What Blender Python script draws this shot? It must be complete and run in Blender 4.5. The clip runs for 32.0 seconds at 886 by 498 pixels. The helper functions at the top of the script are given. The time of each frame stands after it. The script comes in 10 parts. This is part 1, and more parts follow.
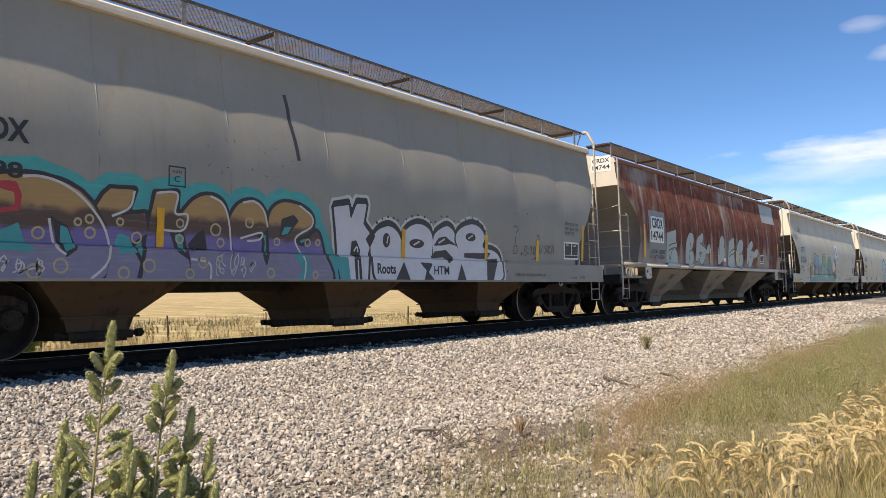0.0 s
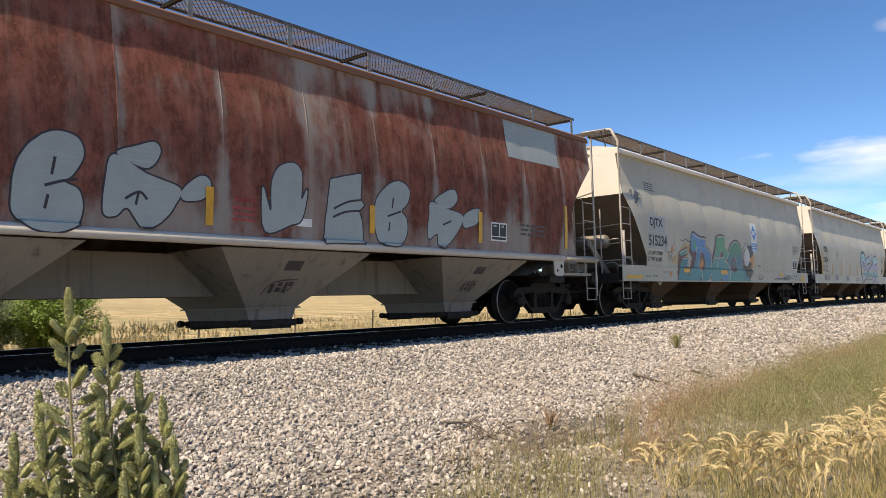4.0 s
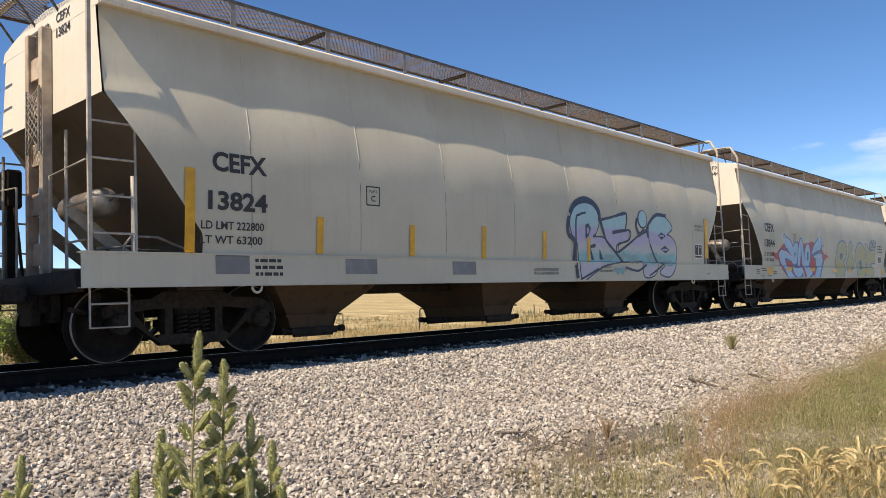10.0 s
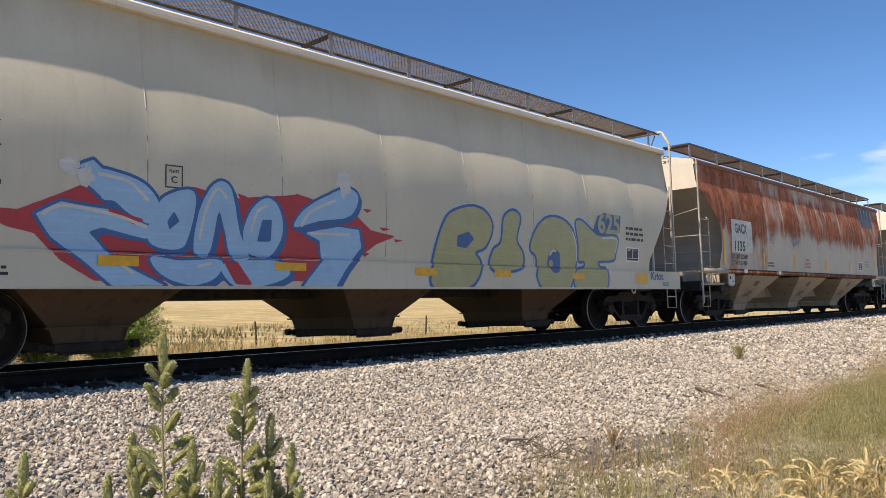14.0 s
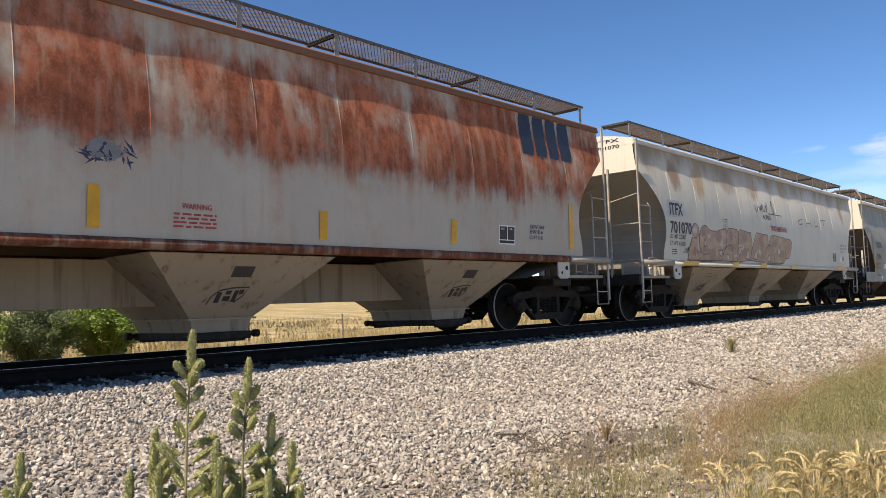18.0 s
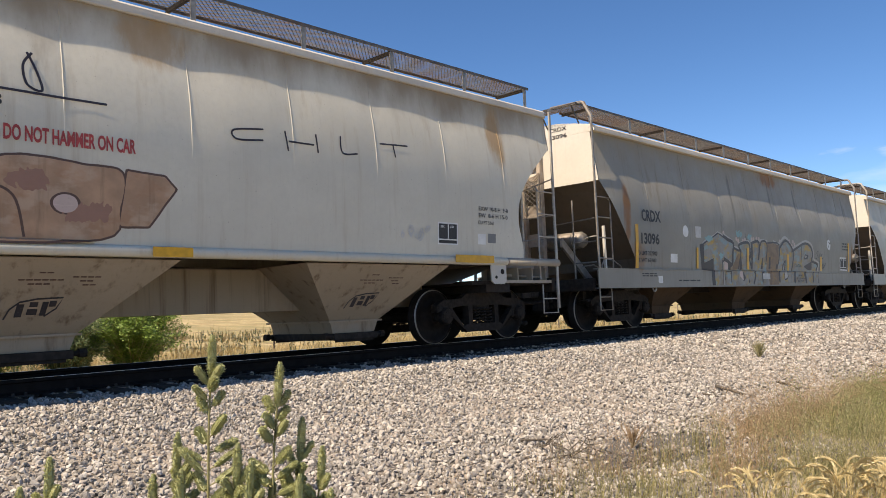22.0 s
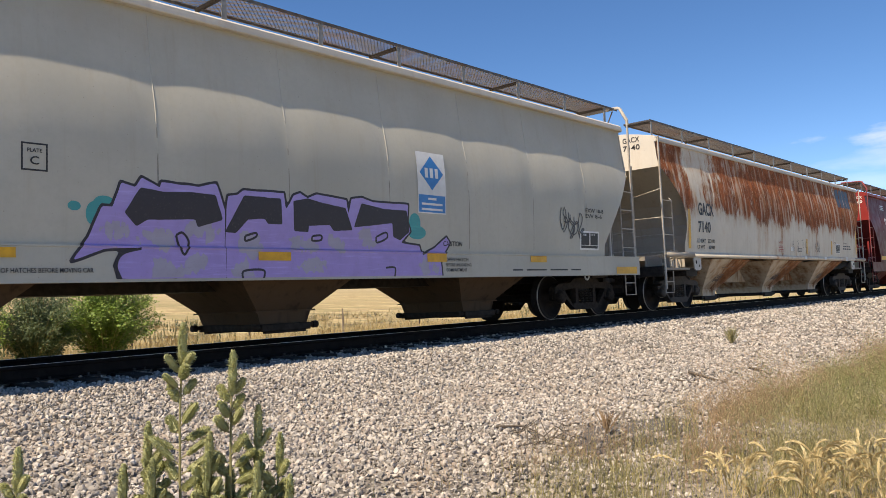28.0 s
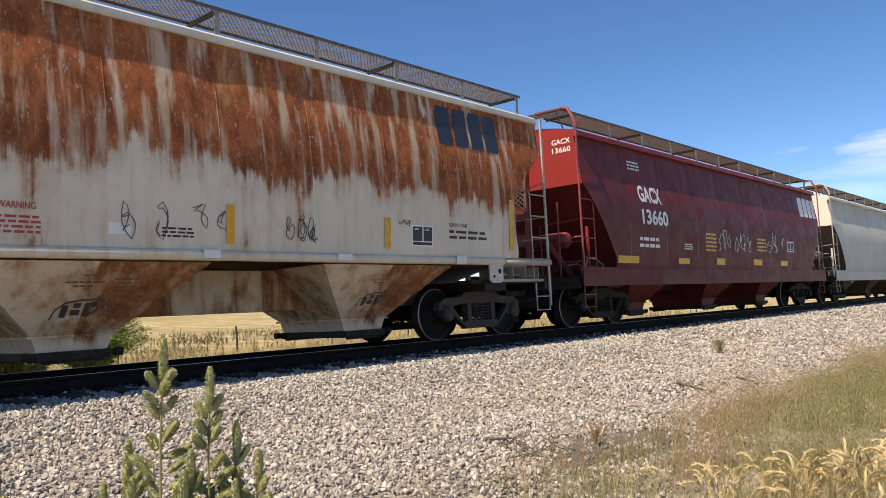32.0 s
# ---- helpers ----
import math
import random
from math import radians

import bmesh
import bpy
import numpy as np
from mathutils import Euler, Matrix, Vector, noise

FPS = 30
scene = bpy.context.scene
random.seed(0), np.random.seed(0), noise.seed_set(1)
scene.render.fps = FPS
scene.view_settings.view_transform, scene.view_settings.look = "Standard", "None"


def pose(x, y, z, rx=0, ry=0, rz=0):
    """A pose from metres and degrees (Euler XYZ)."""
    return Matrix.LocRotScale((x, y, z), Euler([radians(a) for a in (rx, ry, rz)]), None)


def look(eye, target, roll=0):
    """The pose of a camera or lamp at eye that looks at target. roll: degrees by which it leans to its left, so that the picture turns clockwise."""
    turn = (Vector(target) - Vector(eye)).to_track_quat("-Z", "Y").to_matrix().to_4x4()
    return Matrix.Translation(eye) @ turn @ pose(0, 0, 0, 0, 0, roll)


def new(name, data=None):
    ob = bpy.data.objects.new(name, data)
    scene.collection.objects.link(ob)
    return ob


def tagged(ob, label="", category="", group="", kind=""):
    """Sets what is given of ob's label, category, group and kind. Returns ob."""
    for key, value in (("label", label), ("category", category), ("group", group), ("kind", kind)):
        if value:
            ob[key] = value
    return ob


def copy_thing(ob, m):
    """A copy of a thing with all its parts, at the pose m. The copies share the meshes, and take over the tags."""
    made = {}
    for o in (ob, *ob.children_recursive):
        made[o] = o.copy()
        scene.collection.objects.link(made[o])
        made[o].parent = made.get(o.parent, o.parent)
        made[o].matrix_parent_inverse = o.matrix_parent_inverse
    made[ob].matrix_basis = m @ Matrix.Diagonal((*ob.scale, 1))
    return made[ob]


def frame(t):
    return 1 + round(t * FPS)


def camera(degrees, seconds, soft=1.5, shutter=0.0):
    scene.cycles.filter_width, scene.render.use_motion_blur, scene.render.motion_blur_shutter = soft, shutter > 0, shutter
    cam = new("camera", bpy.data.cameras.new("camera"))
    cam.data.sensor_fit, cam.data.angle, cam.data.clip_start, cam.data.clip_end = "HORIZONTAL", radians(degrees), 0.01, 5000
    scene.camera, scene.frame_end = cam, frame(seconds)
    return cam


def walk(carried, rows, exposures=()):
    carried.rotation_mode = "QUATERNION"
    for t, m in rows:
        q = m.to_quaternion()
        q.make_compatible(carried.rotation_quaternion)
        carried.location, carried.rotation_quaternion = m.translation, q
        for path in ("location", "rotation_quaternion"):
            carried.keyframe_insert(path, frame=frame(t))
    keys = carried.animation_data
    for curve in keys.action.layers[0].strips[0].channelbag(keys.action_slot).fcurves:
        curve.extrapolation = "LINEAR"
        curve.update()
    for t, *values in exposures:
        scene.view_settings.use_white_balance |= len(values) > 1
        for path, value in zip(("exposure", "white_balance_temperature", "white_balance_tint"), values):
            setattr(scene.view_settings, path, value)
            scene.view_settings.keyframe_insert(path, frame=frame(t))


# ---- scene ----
# ---- camera and its walk: world x runs along the track, z = 0 is the top of the rail ----
cam = camera(59.44, 32.0, 0.62)
PATH = [
    (0.0, 0.042, -9.691, 0.506, 93.805, 1.786, -53.149), (0.5, 0.032, -9.704, 0.496, 93.942, 1.939, -52.989),
    (1.0, 0.037, -9.711, 0.48, 93.658, 1.593, -52.521), (1.5, 0.037, -9.715, 0.474, 93.291, 1.472, -52.157),
    (2.0, 0.034, -9.716, 0.466, 93.234, 1.549, -51.774), (2.5, 0.034, -9.714, 0.459, 93.281, 1.66, -51.326),
    (3.0, 0.034, -9.708, 0.441, 93.417, 1.518, -51.139), (3.5, 0.016, -9.697, 0.425, 93.781, 1.403, -51.106),
    (4.0, 0.012, -9.688, 0.421, 94.05, 1.666, -51.147), (4.5, -0.006, -9.691, 0.417, 94.075, 2.15, -51.078),
    (6.5, -0.017, -9.63, 0.525, 93.682, 2.26, -49.832), (7.0, -0.006, -9.618, 0.533, 93.205, 2.234, -48.473),
    (7.5, -0.005, -9.618, 0.531, 92.679, 2.321, -47.783), (8.0, -0.021, -9.628, 0.531, 92.611, 2.57, -47.601),
    (8.5, -0.016, -9.62, 0.535, 93.165, 2.493, -47.61), (9.0, -0.015, -9.628, 0.534, 93.704, 2.535, -47.627),
    (9.5, -0.005, -9.619, 0.534, 93.942, 2.434, -47.584), (10.0, -0.008, -9.623, 0.53, 93.989, 2.374, -47.798),
    (10.5, -0.007, -9.632, 0.53, 94.074, 2.454, -47.826), (11.0, -0.019, -9.64, 0.526, 94.378, 2.508, -47.598),
    (11.5, -0.008, -9.632, 0.528, 94.652, 2.276, -47.373), (12.0, -0.007, -9.627, 0.523, 94.673, 2.186, -47.469),
    (12.5, -0.007, -9.63, 0.524, 94.624, 2.392, -47.435), (13.0, -0.012, -9.627, 0.526, 94.739, 2.173, -47.302),
    (13.5, -0.001, -9.62, 0.521, 94.477, 1.696, -47.209), (15.5, -0.009, -9.63, 0.524, 94.461, 1.65, -47.469),
    (16.0, -0.021, -9.631, 0.52, 94.609, 1.712, -47.499), (16.5, -0.01, -9.63, 0.52, 94.748, 1.908, -47.345),
    (17.0, -0.002, -9.627, 0.523, 94.677, 1.616, -47.768), (17.5, -0.005, -9.62, 0.523, 94.134, 1.467, -48.317),
    (18.0, -0.009, -9.621, 0.529, 94.055, 1.952, -47.818), (18.5, -0.008, -9.616, 0.523, 94.277, 2.048, -47.509),
    (19.0, 0.005, -9.613, 0.517, 94.13, 2.423, -47.423), (19.5, 0.01, -9.607, 0.519, 93.91, 2.608, -47.362),
    (20.0, -0.001, -9.62, 0.531, 93.965, 2.407, -47.036), (20.5, -0.003, -9.626, 0.53, 94.266, 2.469, -46.676),
    (21.0, 0.0, -9.627, 0.529, 94.517, 2.674, -46.491), (21.5, -0.002, -9.629, 0.527, 94.624, 2.665, -46.354),
    (22.0, -0.006, -9.622, 0.522, 94.595, 2.362, -46.064), (22.5, -0.012, -9.631, 0.519, 94.832, 2.438, -45.935),
    (23.0, -0.01, -9.625, 0.514, 95.194, 2.573, -45.899), (23.5, -0.003, -9.622, 0.521, 95.082, 2.691, -45.954),
    (24.0, -0.002, -9.626, 0.531, 94.9, 2.732, -46.104), (24.5, -0.006, -9.628, 0.532, 94.721, 2.754, -46.009),
    (25.0, -0.012, -9.63, 0.519, 94.574, 2.495, -46.048), (25.5, -0.009, -9.625, 0.517, 94.473, 2.332, -46.303),
    (27.5, -0.007, -9.624, 0.519, 93.722, 2.741, -47.31), (28.0, 0.001, -9.619, 0.52, 93.618, 2.478, -47.805),
    (28.5, -0.008, -9.621, 0.527, 93.731, 2.533, -48.127), (29.0, -0.007, -9.619, 0.531, 93.8, 2.484, -48.046),
    (29.5, 0.004, -9.619, 0.526, 93.905, 2.488, -47.989), (30.0, -0.0, -9.623, 0.531, 94.077, 2.304, -47.989),
    (30.5, -0.004, -9.627, 0.529, 94.309, 2.473, -47.984), (31.0, 0.008, -9.619, 0.529, 94.347, 2.606, -48.064),
    (31.5, 0.008, -9.625, 0.526, 94.43, 2.617, -48.402), (32.0, 0.014, -9.622, 0.525, 94.429, 2.899, -48.627),
]
walk(cam, [(t, pose(*r)) for t, *r in PATH], [(0.0, 0.21, 8400, 12), (32.0, 0.21, 8400, 12)])

# metres the train has run towards -x, every second from 0 s
RUN = [0.00, 5.00, 9.98, 14.92, 19.90, 25.05, 30.26, 35.52, 40.80, 46.08, 51.34, 56.54, 61.75, 67.07, 72.39, 77.65, 82.90, 88.17, 93.43, 98.68, 103.93, 109.17, 114.41, 119.64, 124.94, 130.30, 135.72, 141.08, 146.37, 151.64, 156.93, 162.24, 167.56]

# ---- world, sun, exposure ----
SUN_TO = Vector((-0.60, 0.016, 0.80)).normalized()
world = bpy.data.worlds.new("sky")
scene.world = world
world.use_nodes = True
wn, wl = world.node_tree.nodes, world.node_tree.links
wn.clear()


def wmath(op, a, b=None, c=None):
    n = wn.new("ShaderNodeMath")
    n.operation = op
    for i, v in enumerate((a, b, c)):
        if v is None:
            continue
        if isinstance(v, (int, float)):
            n.inputs[i].default_value = v
        else:
            wl.new(v, n.inputs[i])
    return n.outputs[0]


sky = wn.new("ShaderNodeTexSky")
sky.sky_type = "NISHITA"
sky.sun_disc = False
sky.sun_elevation = math.asin(SUN_TO.z)
sky.sun_rotation = math.atan2(SUN_TO.x, SUN_TO.y) % (2 * math.pi)
sky.altitude, sky.air_density, sky.dust_density, sky.ozone_density = 1200, 0.72, 0.1, 4.5
wtc = wn.new("ShaderNodeTexCoord")
wsep = wn.new("ShaderNodeSeparateXYZ")
wl.new(wtc.outputs["Generated"], wsep.inputs[0])
az = wmath("ARCTAN2", wsep.outputs[0], wsep.outputs[1])
el = wmath("ARCSINE", wsep.outputs[2])
wcomb = wn.new("ShaderNodeCombineXYZ")
wl.new(wmath("MULTIPLY", az, 9.0), wcomb.inputs[0])
wl.new(wmath("MULTIPLY", el, 34.0), wcomb.inputs[1])
wnoise = wn.new("ShaderNodeTexNoise")
wnoise.inputs["Scale"].default_value = 1.3
wnoise.inputs["Detail"].default_value = 7
wnoise.inputs["Roughness"].default_value = 0.55
wl.new(wcomb.outputs[0], wnoise.inputs["Vector"])
cover = None
# cloud banks: azimuth, elevation, half width, half height (degrees), thickness
for a0, e0, sa, se, k in ((86, 9.1, 16, 1.5, 0.85), (81, 7.7, 11, 1.5, 0.35), (90, 4.3, 16, 2.6, 0.85), (76, 6.4, 8, 1.1, 0.22), (82.6, 16.8, 2.2, 0.8, 0.3), (84.5, 14.8, 2.6, 0.8, 0.3)):
    da = wmath("DIVIDE", wmath("SUBTRACT", az, radians(a0)), radians(sa))
    de = wmath("DIVIDE", wmath("SUBTRACT", el, radians(e0)), radians(se))
    r2 = wmath("ADD", wmath("MULTIPLY", da, da), wmath("MULTIPLY", de, de))
    m = wmath("ADD", wmath("SUBTRACT", 0.35, r2), wmath("MULTIPLY", wnoise.outputs["Fac"], 1.5))
    m = wmath("MULTIPLY", wmath("SMOOTH_MIN", wmath("MAXIMUM", wmath("SUBTRACT", m, 0.55), 0.0), 1.0, 0.3), k)
    cover = m if cover is None else wmath("MAXIMUM", cover, m)
wmix = wn.new("ShaderNodeMix")
wmix.data_type = "RGBA"
wl.new(wmath("MINIMUM", cover, 0.92), wmix.inputs["Factor"])
whs = wn.new("ShaderNodeHueSaturation")
whs.inputs["Saturation"].default_value = 1.2
whs.inputs["Hue"].default_value = 0.504
wl.new(sky.outputs[0], whs.inputs["Color"])
wl.new(whs.outputs[0], wmix.inputs["A"])
wmix.inputs["B"].default_value = (6.6, 6.8, 7.2, 1)
wbg = wn.new("ShaderNodeBackground")
wbg.inputs["Strength"].default_value = 0.185
wl.new(wmix.outputs["Result"], wbg.inputs["Color"])
wout = wn.new("ShaderNodeOutputWorld")
wl.new(wbg.outputs[0], wout.inputs["Surface"])

sun = new("sun", bpy.data.lights.new("sun", "SUN"))
sun.data.energy, sun.data.angle, sun.data.color = 6.3, radians(0.53), (1.0, 0.95, 0.87)
sun.matrix_world = look(SUN_TO * 60, (0, 0, 0))
scene.view_settings.exposure = 0.0

# ---- materials ----
MATS = {}


class Nodes:
    """A small builder for one node material."""

    def __init__(self, name, rough=0.6, metal=0.0, spec=0.5):
        m = bpy.data.materials.new(name)
        m.use_nodes = True
        self.m, self.t = m, m.node_tree
        self.b = self.t.nodes["Principled BSDF"]
        self.b.inputs["Roughness"].default_value = rough
        self.b.inputs["Metallic"].default_value = metal
        self.b.inputs["Specular IOR Level"].default_value = spec
        self.tc = self.t.nodes.new("ShaderNodeTexCoord")
        MATS[name] = m

    def link(self, a, b):
        self.t.links.new(a, b)

    def put(self, socket, v):
        if isinstance(v, (int, float)):
            socket.default_value = v
        elif isinstance(v, tuple):
            socket.default_value = (*v, 1) if len(v) == 3 and socket.type == "RGBA" else v
        else:
            self.link(v, socket)

    def mapped(self, scale=(1, 1, 1), offset=(0, 0, 0), world=False):
        n = self.t.nodes.new("ShaderNodeMapping")
        n.inputs["Scale"].default_value = scale
        n.inputs["Location"].default_value = offset
        if world:
            g = self.t.nodes.new("ShaderNodeNewGeometry")
            self.link(g.outputs["Position"], n.inputs["Vector"])
        else:
            self.link(self.tc.outputs["Object"], n.inputs["Vector"])
        return n.outputs[0]

    def noise(self, scale, detail=4, rough=0.55, stretch=(1, 1, 1), offset=(0, 0, 0), world=False, distort=0.0):
        n = self.t.nodes.new("ShaderNodeTexNoise")
        n.inputs["Scale"].default_value, n.inputs["Detail"].default_value = scale, detail
        n.inputs["Roughness"].default_value, n.inputs["Distortion"].default_value = rough, distort
        self.link(self.mapped(stretch, offset, world), n.inputs["Vector"])
        return n.outputs["Fac"]

    def voronoi(self, scale, out="Distance", world=False):
        n = self.t.nodes.new("ShaderNodeTexVoronoi")
        n.inputs["Scale"].default_value = scale
        self.link(self.mapped(world=world), n.inputs["Vector"])
        return n.outputs[out]

    def ramp(self, v, lo, hi, a=0.0, b=1.0):
        n = self.t.nodes.new("ShaderNodeMapRange")
        n.interpolation_type = "SMOOTHSTEP"
        self.put(n.inputs["Value"], v)
        for k, x in (("From Min", lo), ("From Max", hi), ("To Min", a), ("To Max", b)):
            n.inputs[k].default_value = x
        return n.outputs["Result"]

    def math(self, op, a, b=0.0):
        n = self.t.nodes.new("ShaderNodeMath")
        n.operation = op
        self.put(n.inputs[0], a), self.put(n.inputs[1], b)
        return n.outputs[0]

    def mix(self, f, a, b, mode="MIX"):
        n = self.t.nodes.new("ShaderNodeMix")
        n.data_type, n.blend_type = "RGBA", mode
        self.put(n.inputs["Factor"], f), self.put(n.inputs["A"], a), self.put(n.inputs["B"], b)
        return n.outputs["Result"]

    def xyz(self, world=False):
        n = self.t.nodes.new("ShaderNodeSeparateXYZ")
        if world:
            self.link(self.t.nodes.new("ShaderNodeNewGeometry").outputs["Position"], n.inputs[0])
        else:
            self.link(self.tc.outputs["Object"], n.inputs[0])
        return n.outputs

    def random(self):
        return self.t.nodes.new("ShaderNodeObjectInfo").outputs["Random"]

    def island(self):
        return self.t.nodes.new("ShaderNodeNewGeometry").outputs["Random Per Island"]

    def color(self, v):
        self.put(self.b.inputs["Base Color"], v)
        return self

    def rough(self, v):
        self.put(self.b.inputs["Roughness"], v)
        return self

    def bump(self, h, strength=0.3, dist=0.01):
        n = self.t.nodes.new("ShaderNodeBump")
        n.inputs["Strength"].default_value, n.inputs["Distance"].default_value = strength, dist
        self.link(h, n.inputs["Height"])
        self.link(n.outputs[0], self.b.inputs["Normal"])
        return self


def scale_col(c, k):
    return tuple(min(1.0, v * k) for v in c)


def plain(name, c, rough=0.6, metal=0.0, grain=9.0, amount=0.25, dirt=None, bump=0.15, spec=0.5):
    """Painted or bare metal, wood, rubber: base colour with grain at two scales, and dirt."""
    n = Nodes(name, rough, metal, spec)
    col = n.mix(n.ramp(n.noise(grain, 6), 0.3, 0.7), scale_col(c, 1 - amount), scale_col(c, 1 + amount))
    col = n.mix(n.ramp(n.noise(grain * 0.17, 3, offset=(4, 2, 7)), 0.35, 0.75, 0, 0.6), col, dirt or scale_col(c, 0.7))
    n.color(col)
    n.bump(n.noise(grain * 5, 4), bump, 0.004)
    return n.m


def car_paint(name, c, rust=0.0, drip=0.25, seed=0.0, rough=0.42, stain=(0.30, 0.19, 0.09), low=2.2, high=3.2, eave=-0.42, rustcol=(0.20, 0.055, 0.022), halocol=(0.42, 0.22, 0.10), seams=1.4, soft=0.0, lee=0.0, seam_fade=0.0, stains=(), eave_tint=None):
    """Weathered paint of a hopper's side: road dirt, vertical streaks, stains and, where rust > 0, scabs of rust in the
    upper panels.
    """
    n = Nodes(name, rough, 0.0, 0.16)
    o = (seed, seed * 0.7, seed * 1.3)
    x, y, z = n.xyz()
    col = n.mix(n.ramp(n.noise(0.55, 4, offset=o), 0.3, 0.72), scale_col(c, 0.90), scale_col(c, 1.06))
    col = n.mix(n.ramp(n.noise(14, 6, 0.65, offset=o), 0.35, 0.75, 0, 0.35), col, scale_col(c, 0.86))
    streak = n.noise(1.0, 6, 0.62, (7.0, 7.0, 0.32), o)
    col = n.mix(n.ramp(streak, 0.52, 0.78, 0, drip), col, stain)
    fine = n.noise(1.0, 5, 0.6, (38.0, 38.0, 0.9), o)
    col = n.mix(n.ramp(fine, 0.55, 0.85, 0, drip * 0.8), col, scale_col(c, 0.62))
    speck = n.noise(42, 2, 0.5, offset=o)
    col = n.mix(n.ramp(speck, 0.72, 0.78, 0, 0.45), col, (0.10, 0.055, 0.035))
    if rust > 0:
        coarse = n.noise(0.9, 4, 0.55, (1.0, 1.0, 0.8), o)
        mott = n.noise(3.2, 8, 0.68, (1.0, 1.0, 0.55), (seed, 2, seed))
        run = n.noise(1.0, 6, 0.62, (7.0, 7.0, 0.30), (seed * 2, 3, 1))
        thin = n.noise(1.0, 5, 0.6, (26.0, 26.0, 0.8), (seed, 5, 2))
        level = n.ramp(z, low, high, -0.62, 0.24)
        top = n.ramp(z, 3.45, 3.85, 0.0, eave)
        num = n.math("DIVIDE", n.math("ADD", x, 40.0 * seams), seams)
        wn_ = n.t.nodes.new("ShaderNodeTexWhiteNoise")
        wn_.noise_dimensions = "1D"
        n.link(n.math("ADD", n.math("FLOOR", num), seed), wn_.inputs["W"])
        each = n.math("MULTIPLY", n.math("SUBTRACT", wn_.outputs["Value"], 0.5), 0.50)
        m = n.math("ADD", n.math("MULTIPLY", n.math("SUBTRACT", coarse, 0.5), 1.5), n.math("MULTIPLY", n.math("SUBTRACT", mott, 0.5), 0.95))
        m = n.math("ADD", m, n.math("MULTIPLY", n.math("SUBTRACT", run, 0.5), 1.0 - 0.45 * soft))
        m = n.math("ADD", m, n.math("MULTIPLY", n.math("SUBTRACT", thin, 0.5), 0.35 - 0.3 * soft))
        m = n.math("ADD", n.math("ADD", m, n.math("ADD", level, top)), n.math("ADD", n.math("ADD", each, n.ramp(x, -7.0, -3.8, lee, 0.0)), rust))
        if seam_fade:
            part_ = n.math("FRACT", num)
            m = n.math("SUBTRACT", m, n.ramp(n.math("MINIMUM", part_, n.math("SUBTRACT", 1.0, part_)), 0.0, 0.14, seam_fade, 0.0))
        mask = n.ramp(m, -0.05, 0.22 + 0.3 * soft)
        wash = n.ramp(m, -0.45, 0.10, 0, 0.6)
        blot = n.ramp(n.noise(1.0, 7, 0.7, (1.6, 1.6, 1.1), (seed, 8, seed)), 0.58, 0.80, 0, 0.5)
        col = n.mix(blot, col, scale_col(halocol, 1.15))
        col = n.mix(wash, col, n.mix(n.ramp(mott, 0.35, 0.65), scale_col(c, 0.80), halocol))
        rc = n.mix(n.ramp(n.noise(1.0, 8, 0.72, (5.0, 5.0, 3.0), o), 0.36, 0.64), scale_col(rustcol, 0.6), scale_col(rustcol, 1.3))
        rc = n.mix(n.ramp(n.noise(1.0, 6, 0.66, (4.5, 4.5, 0.5), (2, seed, 4)), 0.52, 0.74, 0, 0.75), rc, halocol)
        rc = n.mix(n.ramp(n.noise(0.9, 5, 0.6, offset=(6, seed, 1)), 0.48, 0.68, 0, 0.6), rc, scale_col(rustcol, 0.5))
        rc = n.mix(n.ramp(n.noise(30, 5, 0.7, offset=o), 0.5, 0.7, 0, 0.35), rc, scale_col(rustcol, 1.8))
        fleck = n.ramp(n.noise(1.0, 8, 0.8, (18, 18, 9), o), 0.56, 0.66, 1.0, 0.35 + 0.6 * soft)
        pale = n.ramp(n.noise(1.0, 5, 0.6, (5, 5, 0.35), (seed, 4, 4)), 0.50, 0.66, 1.0, 0.3 + 0.5 * soft)
        mask = n.math("MULTIPLY", mask, n.math("MULTIPLY", fleck, pale))
        col = n.mix(mask, col, rc)
        n.rough(n.math("ADD", n.math("MULTIPLY", mask, 0.36), rough))
    else:
        n.rough(n.ramp(n.noise(3, 4, offset=o), 0.3, 0.7, rough - 0.06, rough + 0.12))
    if eave_tint:
        # brown tint that grows towards the eave along a wavering edge
        edge = n.math("ADD", z, n.math("MULTIPLY", n.math("SUBTRACT", n.noise(1.0, 5, 0.6, (1.3, 1.3, 0.5), o), 0.5), 1.1))
        col = n.mix(n.ramp(edge, *((3.35, 3.95) if len(eave_tint) < 3 else eave_tint[2]), 0.0, eave_tint[1]), col, eave_tint[0])
    for cx, cz, rx, rz, c2, k in stains:
        # soft stains and runs, each with its own place
        dx, dz = n.math("DIVIDE", n.math("SUBTRACT", x, cx), rx), n.math("DIVIDE", n.math("SUBTRACT", z, cz), rz)
        r2 = n.math("ADD", n.math("MULTIPLY", dx, dx), n.math("MULTIPLY", dz, dz))
        r2 = n.math("ADD", r2, n.math("MULTIPLY", n.math("SUBTRACT", n.noise(1.0, 6, 0.65, (5.0, 5.0, 1.6), (cx, 1, cz)), 0.5), 2.2))
        col = n.mix(n.ramp(r2, 0.1, 1.1, k, 0.0), col, c2)
    n.color(col)
    n.bump(n.math("ADD", n.noise(1.1, 3, 0.5, (1, 1, 0.4), o), n.math("MULTIPLY", n.noise(26, 4), 0.04)), 0.18, 0.03)
    return n.m


